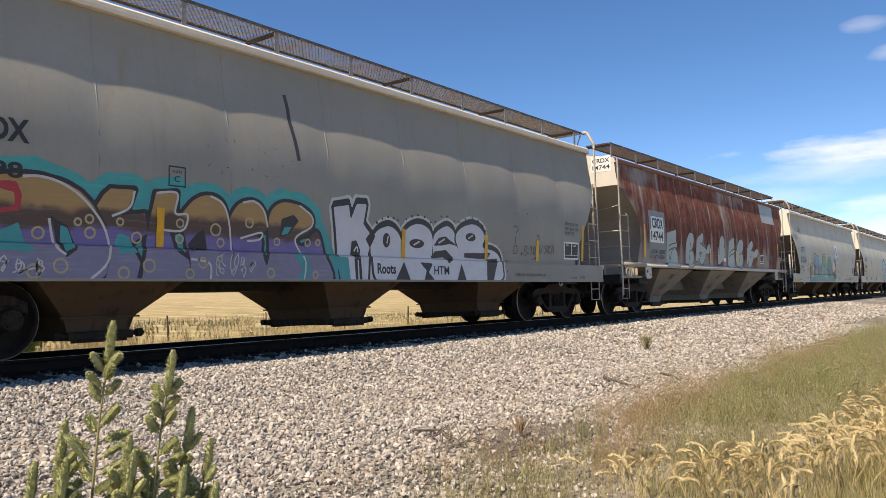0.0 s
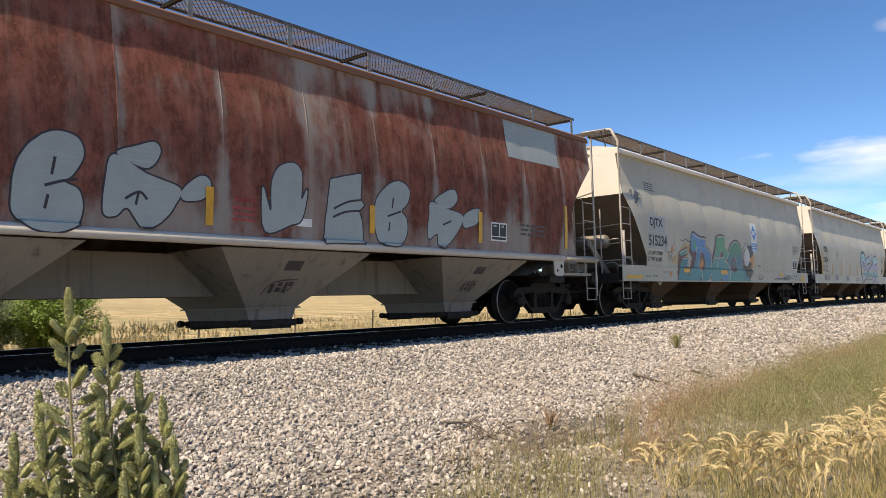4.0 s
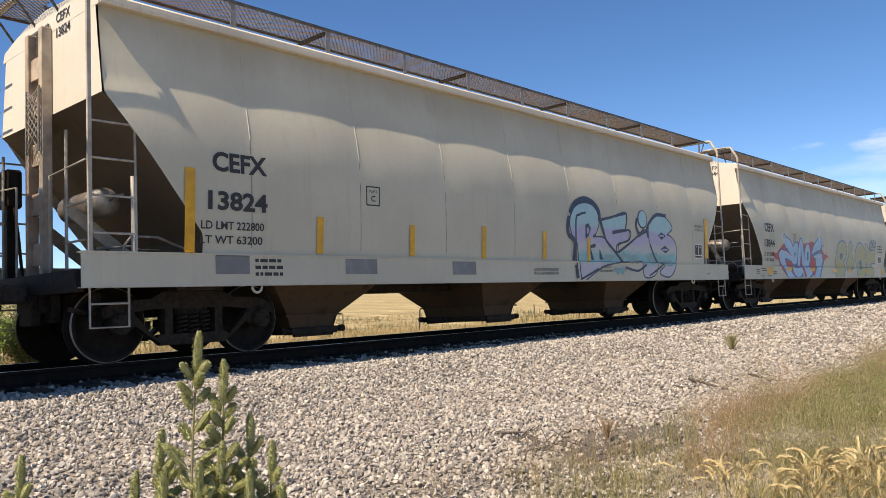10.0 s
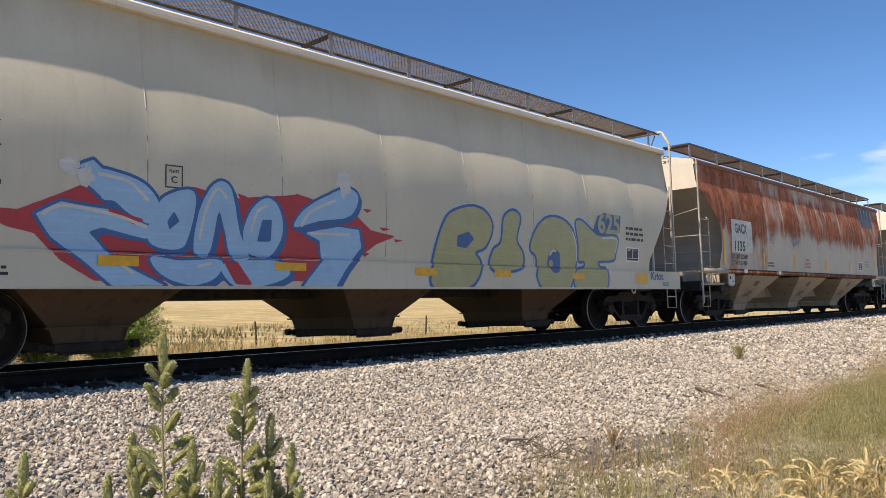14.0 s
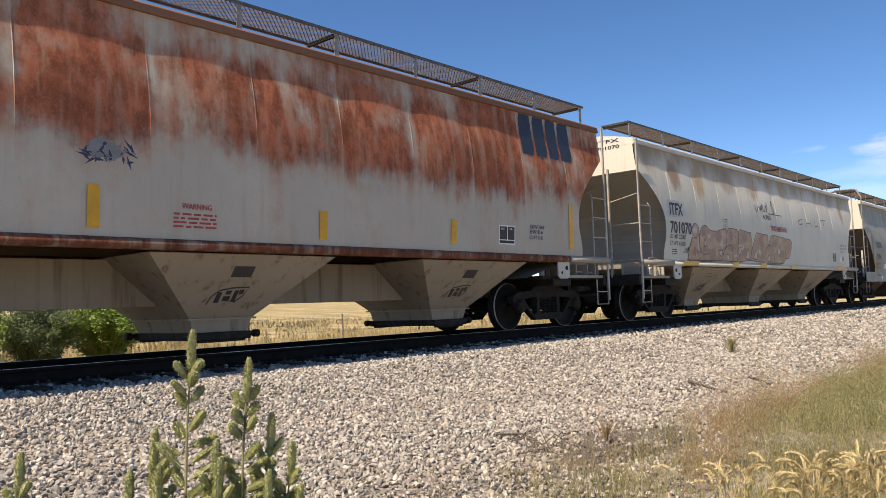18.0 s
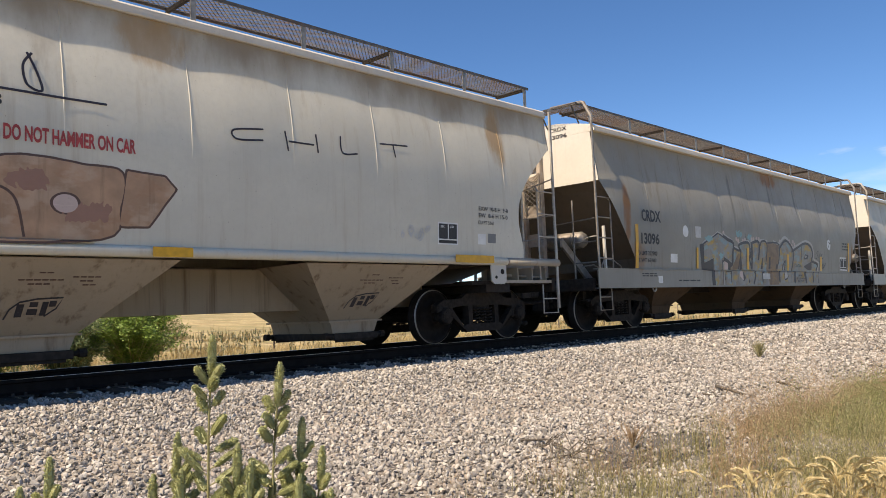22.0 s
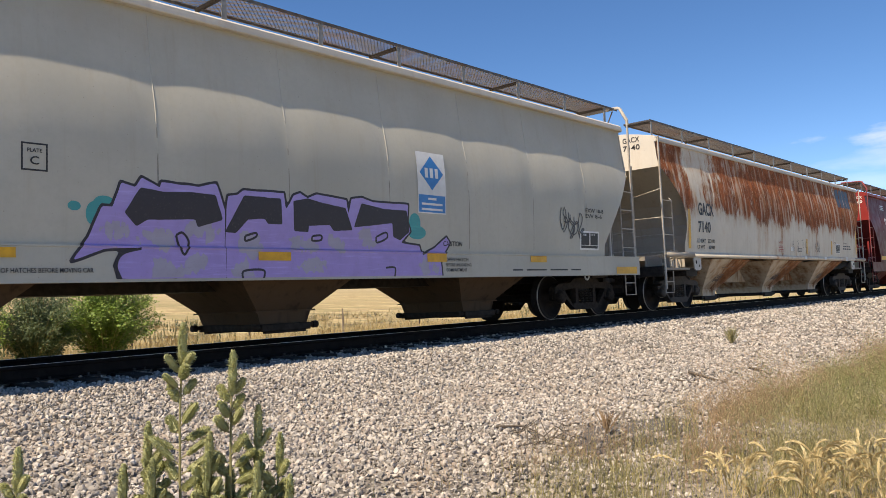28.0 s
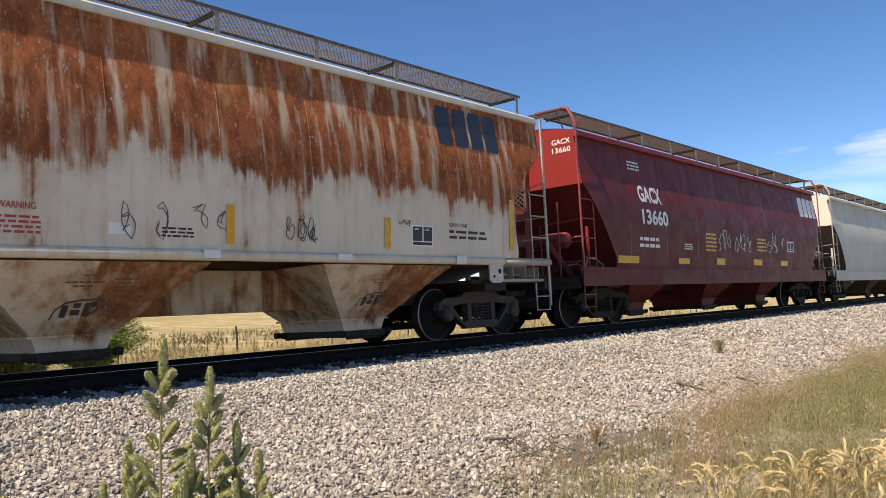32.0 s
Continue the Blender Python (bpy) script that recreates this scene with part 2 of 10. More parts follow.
car_paint("grey_paint", (0.30, 0.293, 0.264), drip=0.34, seed=1, rough=0.5, eave_tint=((0.27, 0.235, 0.185), 0.3))
car_paint("pale_grey_paint", (0.50, 0.475, 0.395), drip=0.16, seed=2, rough=0.5, eave_tint=((0.33, 0.265, 0.185), 0.4))
car_paint("light_grey_paint", (0.552, 0.52, 0.425), drip=0.18, seed=3, rough=0.5, eave_tint=((0.33, 0.265, 0.185), 0.45))
car_paint("dull_grey_paint", (0.308, 0.294, 0.256), drip=0.55, seed=4, rough=0.52, stain=(0.17, 0.125, 0.085), eave_tint=((0.29, 0.235, 0.165), 0.6), stains=((0.75, 3.80, 0.75, 0.28, (0.27, 0.125, 0.05), 0.9), (-2.0, 3.0, 0.09, 0.75, (0.10, 0.095, 0.09), 0.5), (0.6, 3.2, 0.08, 0.7, (0.10, 0.095, 0.09), 0.5), (2.5, 3.3, 0.09, 0.6, (0.10, 0.095, 0.09), 0.55), (6.9, 3.35, 0.08, 0.6, (0.10, 0.095, 0.09), 0.5), (-7.2, 2.35, 0.16, 0.75, (0.27, 0.125, 0.05), 0.9), (-6.9, 1.5, 0.5, 0.35, (0.27, 0.125, 0.05), 0.5), (7.15, 1.7, 0.16, 0.6, (0.27, 0.125, 0.05), 0.85)))
car_paint("cool_grey_paint", (0.472, 0.457, 0.395), drip=0.15, seed=5, rough=0.48, eave_tint=((0.33, 0.265, 0.185), 0.3))
car_paint("brown_rusted_paint", (0.33, 0.29, 0.265), rust=0.42, seed=6, low=0.6, high=2.6, eave=-0.2, rustcol=(0.188, 0.068, 0.050), halocol=(0.30, 0.175, 0.125), rough=0.6, drip=0.2, soft=1.0, seam_fade=0.42)
car_paint("half_rusted_paint", (0.50, 0.455, 0.39), rust=0.27, eave=-0.25, seed=7, low=1.95, high=2.7, rustcol=(0.325, 0.105, 0.06), halocol=(0.46, 0.25, 0.155), rough=0.55, drip=0.25, soft=0.9, seam_fade=0.1, lee=0.35)
car_paint("white_stained_paint", (0.63, 0.597, 0.51), seed=8, drip=0.3, rough=0.5, eave_tint=((0.25, 0.175, 0.105), 0.85, (3.35, 4.05)), stains=((-5.3, 3.4, 0.4, 0.5, (0.40, 0.235, 0.10), 0.75), (-6.6, 3.4, 0.35, 0.5, (0.27, 0.125, 0.05), 0.8), (-1.6, 3.55, 0.5, 0.4, (0.40, 0.235, 0.10), 0.6), (1.0, 3.7, 0.5, 0.35, (0.40, 0.235, 0.10), 0.6), (6.9, 3.4, 0.25, 0.6, (0.40, 0.235, 0.10), 0.8), (-3.4, 3.5, 0.6, 0.35, (0.27, 0.125, 0.05), 0.45), (-4.6, 1.75, 2.2, 0.4, (0.42, 0.32, 0.23), 0.35)))
car_paint("cream_rusted_paint", (0.68, 0.61, 0.505), rust=0.30, eave=-0.12, lee=-0.42, seed=9, low=1.9, high=2.7, rustcol=(0.285, 0.088, 0.036), halocol=(0.48, 0.27, 0.13), rough=0.55, drip=0.22)
car_paint("red_paint", (0.125, 0.02, 0.021), drip=0.15, seed=10, stain=(0.10, 0.03, 0.025), rough=0.5)
car_paint("white_end_paint", (0.60, 0.565, 0.505), drip=0.2, seed=11, stain=(0.35, 0.2, 0.1), rough=0.55)
car_paint("grey_end_paint", (0.575, 0.54, 0.485), drip=0.25, seed=12, stain=(0.3, 0.17, 0.09), rough=0.55)
car_paint("red_end_paint", (0.25, 0.03, 0.028), drip=0.15, seed=13, stain=(0.12, 0.03, 0.03))
# slope sheets: grime, and the shade under the car ends put into the colour
car_paint("slope_shade_grime", (0.15, 0.118, 0.09), drip=0.5, seed=18, stain=(0.08, 0.06, 0.045), rough=0.8)
# near-black base stands in for under-car shade; the streaks are dirt
car_paint("shaded_hopper_paint", (0.095, 0.064, 0.043), drip=0.75, seed=14, stain=(0.022, 0.016, 0.012), rough=0.85)
car_paint("cream_hopper_paint", (0.36, 0.297, 0.228), rust=-0.02, low=0.1, high=0.5, drip=0.8, seed=15, stain=(0.10, 0.055, 0.03), rustcol=(0.13, 0.06, 0.03), halocol=(0.27, 0.16, 0.09), soft=0.5, rough=0.8)
car_paint("streaked_hopper_paint", (0.63, 0.54, 0.43), rust=0.02, low=0.1, high=0.5, drip=0.8, seed=25, stain=(0.22, 0.11, 0.05), rustcol=(0.24, 0.10, 0.045), halocol=(0.42, 0.26, 0.14), soft=0.5, rough=0.8)
car_paint("grey_hopper_paint", (0.25, 0.225, 0.195), rust=-0.05, low=0.1, high=0.5, drip=0.7, seed=21, stain=(0.08, 0.06, 0.045), rustcol=(0.10, 0.06, 0.04), halocol=(0.2, 0.15, 0.11), soft=0.5, rough=0.8)
car_paint("rusty_sill_paint", (0.36, 0.29, 0.25), rust=0.5, low=-1.0, high=0.5, drip=0.5, seed=19, rustcol=(0.17, 0.06, 0.035), halocol=(0.34, 0.2, 0.14), rough=0.7)
car_paint("slope_dust", (0.34, 0.31, 0.27), drip=0.3, seed=20, stain=(0.14, 0.10, 0.07), rough=0.75)
car_paint("dusty_end_paint", (0.37, 0.33, 0.28), drip=0.6, seed=23, stain=(0.2, 0.12, 0.07), rough=0.65)
car_paint("roof_cream_paint", (0.68, 0.61, 0.51), drip=0.35, seed=16, rough=0.5)
car_paint("roof_rust_paint", (0.22, 0.115, 0.08), drip=0.3, seed=17, rough=0.7, stain=(0.2, 0.07, 0.03))
# underframe iron, wheels and rails near-black: shade under the train in their colour
plain("shaded_truck_iron", (0.022, 0.018, 0.016), 0.8, 0.0, 16, 0.5, (0.04, 0.03, 0.024), spec=0.15)
plain("dusty_iron", (0.035, 0.028, 0.024), 0.8, 0.0, 16, 0.4, (0.06, 0.045, 0.035))
plain("shaded_wheel_steel", (0.014, 0.011, 0.010), 0.7, 0.0, 12, 0.3, (0.024, 0.017, 0.013), spec=0.15)
plain("worn_steel", (0.30, 0.285, 0.27), 0.5, 0.5, 14, 0.2)
plain("bright_steel", (0.45, 0.44, 0.43), 0.32, 1.0, 14, 0.15)
plain("shaded_rail_steel", (0.012, 0.0095, 0.009), 0.8, 0.0, 10, 0.3, (0.02, 0.014, 0.011), spec=0.1)
plain("grating_steel", (0.125, 0.118, 0.112), 0.6, 0.4, 12, 0.3, (0.15, 0.085, 0.055))
plain("galvanized_steel", (0.26, 0.245, 0.225), 0.5, 0.4, 11, 0.25, (0.26, 0.19, 0.14))
plain("white_ladder_paint", (0.38, 0.355, 0.315), 0.55, 0.0, 9, 0.2, (0.27, 0.19, 0.135))
plain("red_ladder_paint", (0.24, 0.045, 0.045), 0.5, 0.0, 9, 0.15)
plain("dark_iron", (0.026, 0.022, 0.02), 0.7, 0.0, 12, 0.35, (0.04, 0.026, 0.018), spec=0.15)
plain("rusty_column", (0.40, 0.34, 0.28), 0.75, 0.0, 5, 0.25, (0.30, 0.15, 0.08))
plain("black_rubber", (0.015, 0.015, 0.015), 0.7, 0.0, 20, 0.2)
plain("black_paint", (0.022, 0.022, 0.026), 0.55, 0.0, 30, 0.2)
plain("navy_paint", (0.018, 0.025, 0.042), 0.5, 0.0, 20, 0.25)
plain("white_paint", (0.74, 0.74, 0.72), 0.5, 0.0, 8, 0.06)
plain("faded_white_paint", (0.52, 0.51, 0.49), 0.55, 0.0, 8, 0.12)
plain("red_letter_paint", (0.42, 0.05, 0.05), 0.55, 0.0, 20, 0.2)
plain("grey_patch_paint", (0.20, 0.20, 0.205), 0.5, 0.0, 6, 0.12)
plain("pale_patch_paint", (0.43, 0.43, 0.42), 0.5, 0.0, 6, 0.08)
plain("yellow_tape", (0.72, 0.36, 0.012), 0.45, 0.0, 12, 0.12, (0.5, 0.26, 0.03))
plain("logo_blue", (0.02, 0.22, 0.55), 0.45, 0.0, 8, 0.08)
plain("seam_dirt", (0.24, 0.22, 0.19), 0.7, 0.0, 6, 0.3)
# creosote black, deepened for the shade under the train
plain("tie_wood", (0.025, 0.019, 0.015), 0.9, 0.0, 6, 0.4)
plain("stick_wood", (0.10, 0.082, 0.066), 0.9, 0.0, 14, 0.35)
plain("post_wood", (0.20, 0.16, 0.12), 0.9, 0.0, 7, 0.35)
plain("post_iron", (0.05, 0.035, 0.03), 0.8, 0.0, 9, 0.3)


def spray(name, c, c2=None, z0=1.3, z1=2.3, rough=0.5):
    """Sprayed paint, cloudy, shading from c at the foot to c2 at the top, scuffed so that it thins out in places."""
    n = Nodes(name, rough)
    z = n.math("ADD", n.xyz()[2], n.math("MULTIPLY", n.noise(1.6, 5, offset=(3, 1, 2)), 0.5))
    col = n.mix(n.ramp(z, z0 + 0.25, z1 + 0.25), c, c2 or c)
    col = n.mix(n.ramp(n.noise(5, 6, 0.6), 0.3, 0.75, 0, 0.35), col, scale_col(c, 0.7))
    col = n.mix(n.ramp(n.noise(1.0, 5, 0.65, (2.2, 2.2, 34)), 0.52, 0.75, 0, 0.45), col, scale_col(c2 or c, 1.35))
    col = n.mix(n.ramp(n.noise(40, 3, 0.6), 0.6, 0.75, 0, 0.3), col, (0.25, 0.22, 0.19))
    n.color(col)
    return n.m


spray("spray_teal", (0.02, 0.30, 0.32), (0.03, 0.36, 0.34))
spray("spray_black", (0.025, 0.02, 0.03))
spray("spray_silver", (0.58, 0.60, 0.66), (0.50, 0.50, 0.52))
spray("spray_pale_blue", (0.34, 0.40, 0.40), (0.32, 0.36, 0.35))
spray("spray_orange", (0.58, 0.24, 0.06), (0.48, 0.20, 0.08))
spray("spray_aqua", (0.015, 0.20, 0.22), (0.05, 0.20, 0.36), 1.2, 2.0)
spray("spray_green", (0.05, 0.25, 0.28), (0.06, 0.30, 0.14), 1.2, 2.0)
spray("spray_maroon", (0.10, 0.025, 0.04))
spray("spray_red", (0.42, 0.03, 0.045))
spray("spray_sky", (0.13, 0.35, 0.60), (0.36, 0.56, 0.72), 1.2, 1.8)
spray("spray_blue_line", (0.03, 0.10, 0.28))
spray("spray_olive", (0.36, 0.35, 0.17), (0.38, 0.36, 0.20))
spray("spray_umber_line", (0.10, 0.05, 0.04))
spray("spray_white_line", (0.55, 0.54, 0.52))
spray("spray_lilac", (0.36, 0.27, 0.62), (0.40, 0.33, 0.66))
spray("spray_dark_line", (0.05, 0.045, 0.05))
spray("spray_navy", (0.018, 0.03, 0.075))
spray("spray_sand_line", (0.42, 0.34, 0.20))
spray("spray_sea", (0.02, 0.26, 0.22), (0.04, 0.30, 0.2))
spray("spray_azure", (0.05, 0.22, 0.42))
spray("spray_lilac_wash", (0.36, 0.34, 0.50))
spray("spray_turquoise", (0.19, 0.36, 0.38))
spray("spray_pale_sky", (0.26, 0.46, 0.66))
spray("spray_faded_white", (0.46, 0.43, 0.40))
spray("spray_rose", (0.32, 0.165, 0.12))
spray("spray_umber", (0.17, 0.09, 0.045))
spray("spray_pink", (0.55, 0.42, 0.38))
spray("spray_ash", (0.38, 0.35, 0.45), (0.30, 0.28, 0.36))


def spray_bands(name, stops, soft=0.05, rough=0.5):
    """Sprayed paint in bands one above the other: (height from which it holds, colour), with wavering, scuffed borders."""
    n = Nodes(name, rough)
    z = n.math("ADD", n.xyz()[2], n.math("MULTIPLY", n.math("SUBTRACT", n.noise(2.2, 5, offset=(3, 1, 2)), 0.5), 0.34))
    col = stops[0][1]
    for h, c in stops[1:]:
        col = n.mix(n.ramp(z, h - soft, h + soft), col, c)
    col = n.mix(n.ramp(n.noise(5, 6, 0.6), 0.3, 0.75, 0, 0.3), col, n.mix(0.35, col, (0.02, 0.02, 0.02)))
    col = n.mix(n.ramp(n.noise(1.0, 5, 0.65, (2.2, 2.2, 34)), 0.52, 0.75, 0, 0.25), col, n.mix(0.4, col, (0.7, 0.7, 0.7)))
    n.color(col)
    return n.m


spray_bands("spray_tan_violet", [(0, (0.20, 0.19, 0.29)), (1.22, (0.15, 0.12, 0.33)), (1.42, (0.085, 0.045, 0.035)), (1.64, (0.40, 0.235, 0.085))])
spray_bands("spray_blue", [(0, (0.025, 0.22, 0.25)), (1.35, (0.04, 0.19, 0.36)), (1.7, (0.07, 0.24, 0.50))], 0.15)
spray_bands("spray_green_blue", [(0, (0.03, 0.24, 0.24)), (1.3, (0.035, 0.15, 0.25)), (1.65, (0.03, 0.22, 0.13))], 0.2)
spray_bands("spray_cyan_lilac", [(0, (0.48, 0.47, 0.54)), (1.2, (0.19, 0.46, 0.51)), (1.42, (0.46, 0.48, 0.50)), (1.6, (0.42, 0.38, 0.56)), (1.9, (0.33, 0.55, 0.60))], 0.07)
spray("spray_azure_deep", (0.02, 0.11, 0.30))


def spray_mottled(name, base, spots, rough=0.55):
    """Old sprayed paint with soft hazes of other colours breathed over it: (colour, offset, how much)."""
    n = Nodes(name, rough)
    col = n.mix(n.ramp(n.noise(2.5, 5, 0.6), 0.35, 0.7), scale_col(base, 0.82), scale_col(base, 1.12))
    for c, o, k in spots:
        col = n.mix(n.ramp(n.noise(2.6, 4, 0.6, (1.0, 1.0, 1.7), (o, 2 * o, o)), 0.50, 0.63, 0, k), col, c)
    col = n.mix(n.ramp(n.noise(1.0, 5, 0.6, (14, 14, 0.7)), 0.52, 0.8, 0, 0.5), col, (0.13, 0.08, 0.045))
    n.color(col)
    return n.m


spray_mottled("spray_weathered", (0.27, 0.255, 0.228), [((0.24, 0.15, 0.07), 3.1, 0.6), ((0.46, 0.28, 0.05), 7.7, 0.9), ((0.20, 0.33, 0.36), 12.3, 0.7)])
spray_mottled("spray_sand_haze", (0.48, 0.38, 0.21), [((0.52, 0.46, 0.36), 4.1, 0.7), ((0.50, 0.27, 0.09), 8.3, 0.6)])
spray("spray_faded_rust", (0.30, 0.20, 0.15))
spray_mottled("spray_rusted", (0.225, 0.14, 0.085), [((0.32, 0.17, 0.05), 5.1, 0.7), ((0.14, 0.08, 0.05), 9.7, 0.6)])
spray_mottled("spray_tan_rose", (0.44, 0.265, 0.165), [((0.37, 0.195, 0.11), 2.1, 0.6), ((0.50, 0.36, 0.26), 6.7, 0.6)])

# stone, earth and plants
g = Nodes("ballast_stone", 0.9)
r = g.island()
col = g.mix(g.ramp(r, 0, 1), (0.15, 0.138, 0.124), (0.50, 0.462, 0.42))
col = g.mix(g.ramp(g.math("FRACT", g.math("MULTIPLY", r, 17.0)), 0.80, 0.9, 0, 0.6), col, (0.36, 0.285, 0.235))
col = g.mix(g.ramp(g.math("FRACT", g.math("MULTIPLY", r, 41.0)), 0.9, 0.96, 0, 0.75), col, (0.12, 0.11, 0.11))
col = g.mix(g.ramp(g.noise(55, 4), 0.35, 0.7, 0, 0.35), col, (0.40, 0.365, 0.33))
g.color(col)
g.bump(g.noise(90, 4), 0.4, 0.004)
g = Nodes("ballast_stone_piece", 0.9)
col = g.mix(g.ramp(g.random(), 0, 1), (0.17, 0.157, 0.142), (0.52, 0.48, 0.44))
col = g.mix(g.ramp(g.noise(40, 4), 0.35, 0.7, 0, 0.35), col, (0.40, 0.365, 0.33))
g.color(col)
g.bump(g.noise(70, 4), 0.4, 0.004)

g = Nodes("ground_earth", 0.95)
x, y, z = g.xyz(world=True)
n1 = g.noise(0.5, 6, 0.6, world=True)
v = g.voronoi(22, world=True)
vc = g.t.nodes.new("ShaderNodeTexVoronoi")
vc.inputs["Scale"].default_value = 22
g.link(g.mapped(world=True), vc.inputs["Vector"])
vsep = g.t.nodes.new("ShaderNodeSeparateColor")
g.link(vc.outputs["Color"], vsep.inputs[0])
gravel = g.mix(g.ramp(vsep.outputs[0], 0, 1), (0.17, 0.152, 0.135), (0.44, 0.405, 0.365))
gravel = g.mix(g.ramp(v, 0.25, 0.65, 0.2, 0.9), gravel, (0.075, 0.066, 0.058))
sand = g.mix(g.ramp(g.noise(60, 5, world=True), 0.3, 0.7), (0.32, 0.265, 0.22), (0.46, 0.40, 0.345))
worn = g.ramp(g.math("ABSOLUTE", g.math("ADD", y, 4.05)), 0.2, 0.9, 0.16, 0.0)
patch = g.ramp(g.math("ADD", g.noise(0.55, 5, 0.6, world=True, offset=(2, 5, 0)), worn), 0.52, 0.66)
near = g.mix(g.math("MULTIPLY", patch, 0.6), gravel, sand)
# a dark, damp patch of fine soil among the first weeds
ddx, ddy = g.math("DIVIDE", g.math("SUBTRACT", x, 5.95), 0.95), g.math("DIVIDE", g.math("ADD", y, 6.3), 0.5)
damp = g.math("ADD", g.math("ADD", g.math("MULTIPLY", ddx, ddx), g.math("MULTIPLY", ddy, ddy)), g.math("MULTIPLY", g.math("SUBTRACT", g.noise(2.2, 5, 0.6, world=True), 0.5), 2.6))
near = g.mix(g.ramp(damp, 0.5, 1.15, 0.9, 0), near, (0.085, 0.078, 0.075))
near = g.mix(g.ramp(g.math("ADD", y, g.math("MULTIPLY", n1, 2.5)), -6.6, -5.0, 0.7, 0), near, g.mix(g.ramp(g.noise(9, 5, world=True), 0.3, 0.7), (0.15, 0.125, 0.10), (0.30, 0.255, 0.2)))
field = g.mix(g.ramp(g.noise(0.9, 8, 0.72, (1, 0.2, 1), world=True), 0.35, 0.66), (0.27, 0.19, 0.085), (0.55, 0.43, 0.23))
field = g.mix(g.ramp(g.noise(0.4, 6, 0.65, (1, 0.12, 1), world=True), 0.48, 0.62, 0, 0.75), field, (0.20, 0.19, 0.075))
field = g.mix(g.ramp(g.noise(3.0, 8, 0.75, (1, 0.25, 1), world=True), 0.45, 0.70, 0, 0.6), field, (0.20, 0.145, 0.07))
field = g.mix(g.ramp(g.noise(0.14, 6, 0.7, (1, 0.08, 1), world=True), 0.46, 0.60, 0, 0.65), field, (0.25, 0.205, 0.095))
far = g.mix(g.ramp(y, 120, 220, 0, 0.35), field, (0.42, 0.33, 0.20))
col = g.mix(g.ramp(g.math("ADD", y, g.math("MULTIPLY", n1, 1.5)), 3.2, 4.6), near, far)
col = g.mix(g.ramp(g.math("ADD", y, g.math("MULTIPLY", n1, 2.0)), -7.6, -9.5), col, field)
g.color(col)
g.bump(g.math("ADD", g.math("MULTIPLY", v, -0.5), g.math("MULTIPLY", g.noise(30, 6, world=True), 0.6)), 0.8, 0.025)


def leafy(name, a, b, rough=0.6, trans=0.25):
    n = Nodes(name, rough)
    col = n.mix(n.ramp(n.island(), 0, 1), a, b)
    col = n.mix(n.ramp(n.noise(35, 3), 0.35, 0.7, 0, 0.35), col, scale_col(a, 0.7))
    n.color(col)
    tr = n.t.nodes.new("ShaderNodeBsdfTranslucent")
    n.link(col, tr.inputs["Color"])
    mx = n.t.nodes.new("ShaderNodeMixShader")
    mx.inputs[0].default_value = trans
    n.link(n.b.outputs[0], mx.inputs[1]), n.link(tr.outputs[0], mx.inputs[2])
    n.link(mx.outputs[0], n.t.nodes["Material Output"].inputs["Surface"])
    return n.m


leafy("dry_grass", (0.36, 0.27, 0.12), (0.64, 0.50, 0.26))
leafy("foxtail_head", (0.56, 0.44, 0.22), (0.80, 0.69, 0.43), trans=0.35)
leafy("green_grass", (0.23, 0.215, 0.085), (0.46, 0.40, 0.20), trans=0.35)
leafy("reddish_weed", (0.34, 0.23, 0.14), (0.58, 0.43, 0.28), trans=0.3)
leafy("olive_weed", (0.25, 0.24, 0.115), (0.54, 0.49, 0.28), trans=0.4)
leafy("green_weed", (0.22, 0.25, 0.095), (0.43, 0.43, 0.20), trans=0.4)
leafy("straw_grass", (0.42, 0.33, 0.19), (0.68, 0.57, 0.38), trans=0.3)
leafy("weed_leaf", (0.33, 0.345, 0.15), (0.58, 0.58, 0.32), trans=0.35)
leafy("weed_stem", (0.20, 0.19, 0.085), (0.34, 0.30, 0.15), trans=0.05)
leafy("bush_leaf", (0.09, 0.17, 0.025), (0.28, 0.40, 0.08))
leafy("sage_leaf", (0.055, 0.095, 0.035), (0.15, 0.20, 0.085))

# ---- mesh helpers ----
MESHES = {}


def finish(bm, name, smooth=False):
    bmesh.ops.recalc_face_normals(bm, faces=bm.faces)
    me = bpy.data.meshes.new(name)
    bm.to_mesh(me)
    bm.free()
    if smooth:
        me.polygons.foreach_set("use_smooth", [True] * len(me.polygons))
    return me


def hang(name, me, material, parent=None, label="", m=None):
    """One mesh object under a thing or a part; the material sits on the object, so that alike pieces share the mesh."""
    ob = new(name, me)
    if not me.materials:
        me.materials.append(None)
    ob.material_slots[0].link = "OBJECT"
    ob.material_slots[0].material = MATS[material]
    if parent is not None:
        ob.parent = parent
    if m is not None:
        ob.matrix_basis = m
    if label:
        ob["label"] = label
    return ob


def part(name, bm, material, parent, label="", smooth=False):
    return hang(name, finish(bm, name, smooth), material, parent, label)


def cached(key, name, build, material, parent, label="", m=None, smooth=False):
    """Like part(), but the mesh is built once for each key."""
    if key not in MESHES:
        bm = bmesh.new()
        build(bm)
        MESHES[key] = finish(bm, name, smooth)
    return hang(name, MESHES[key], material, parent, label, m)


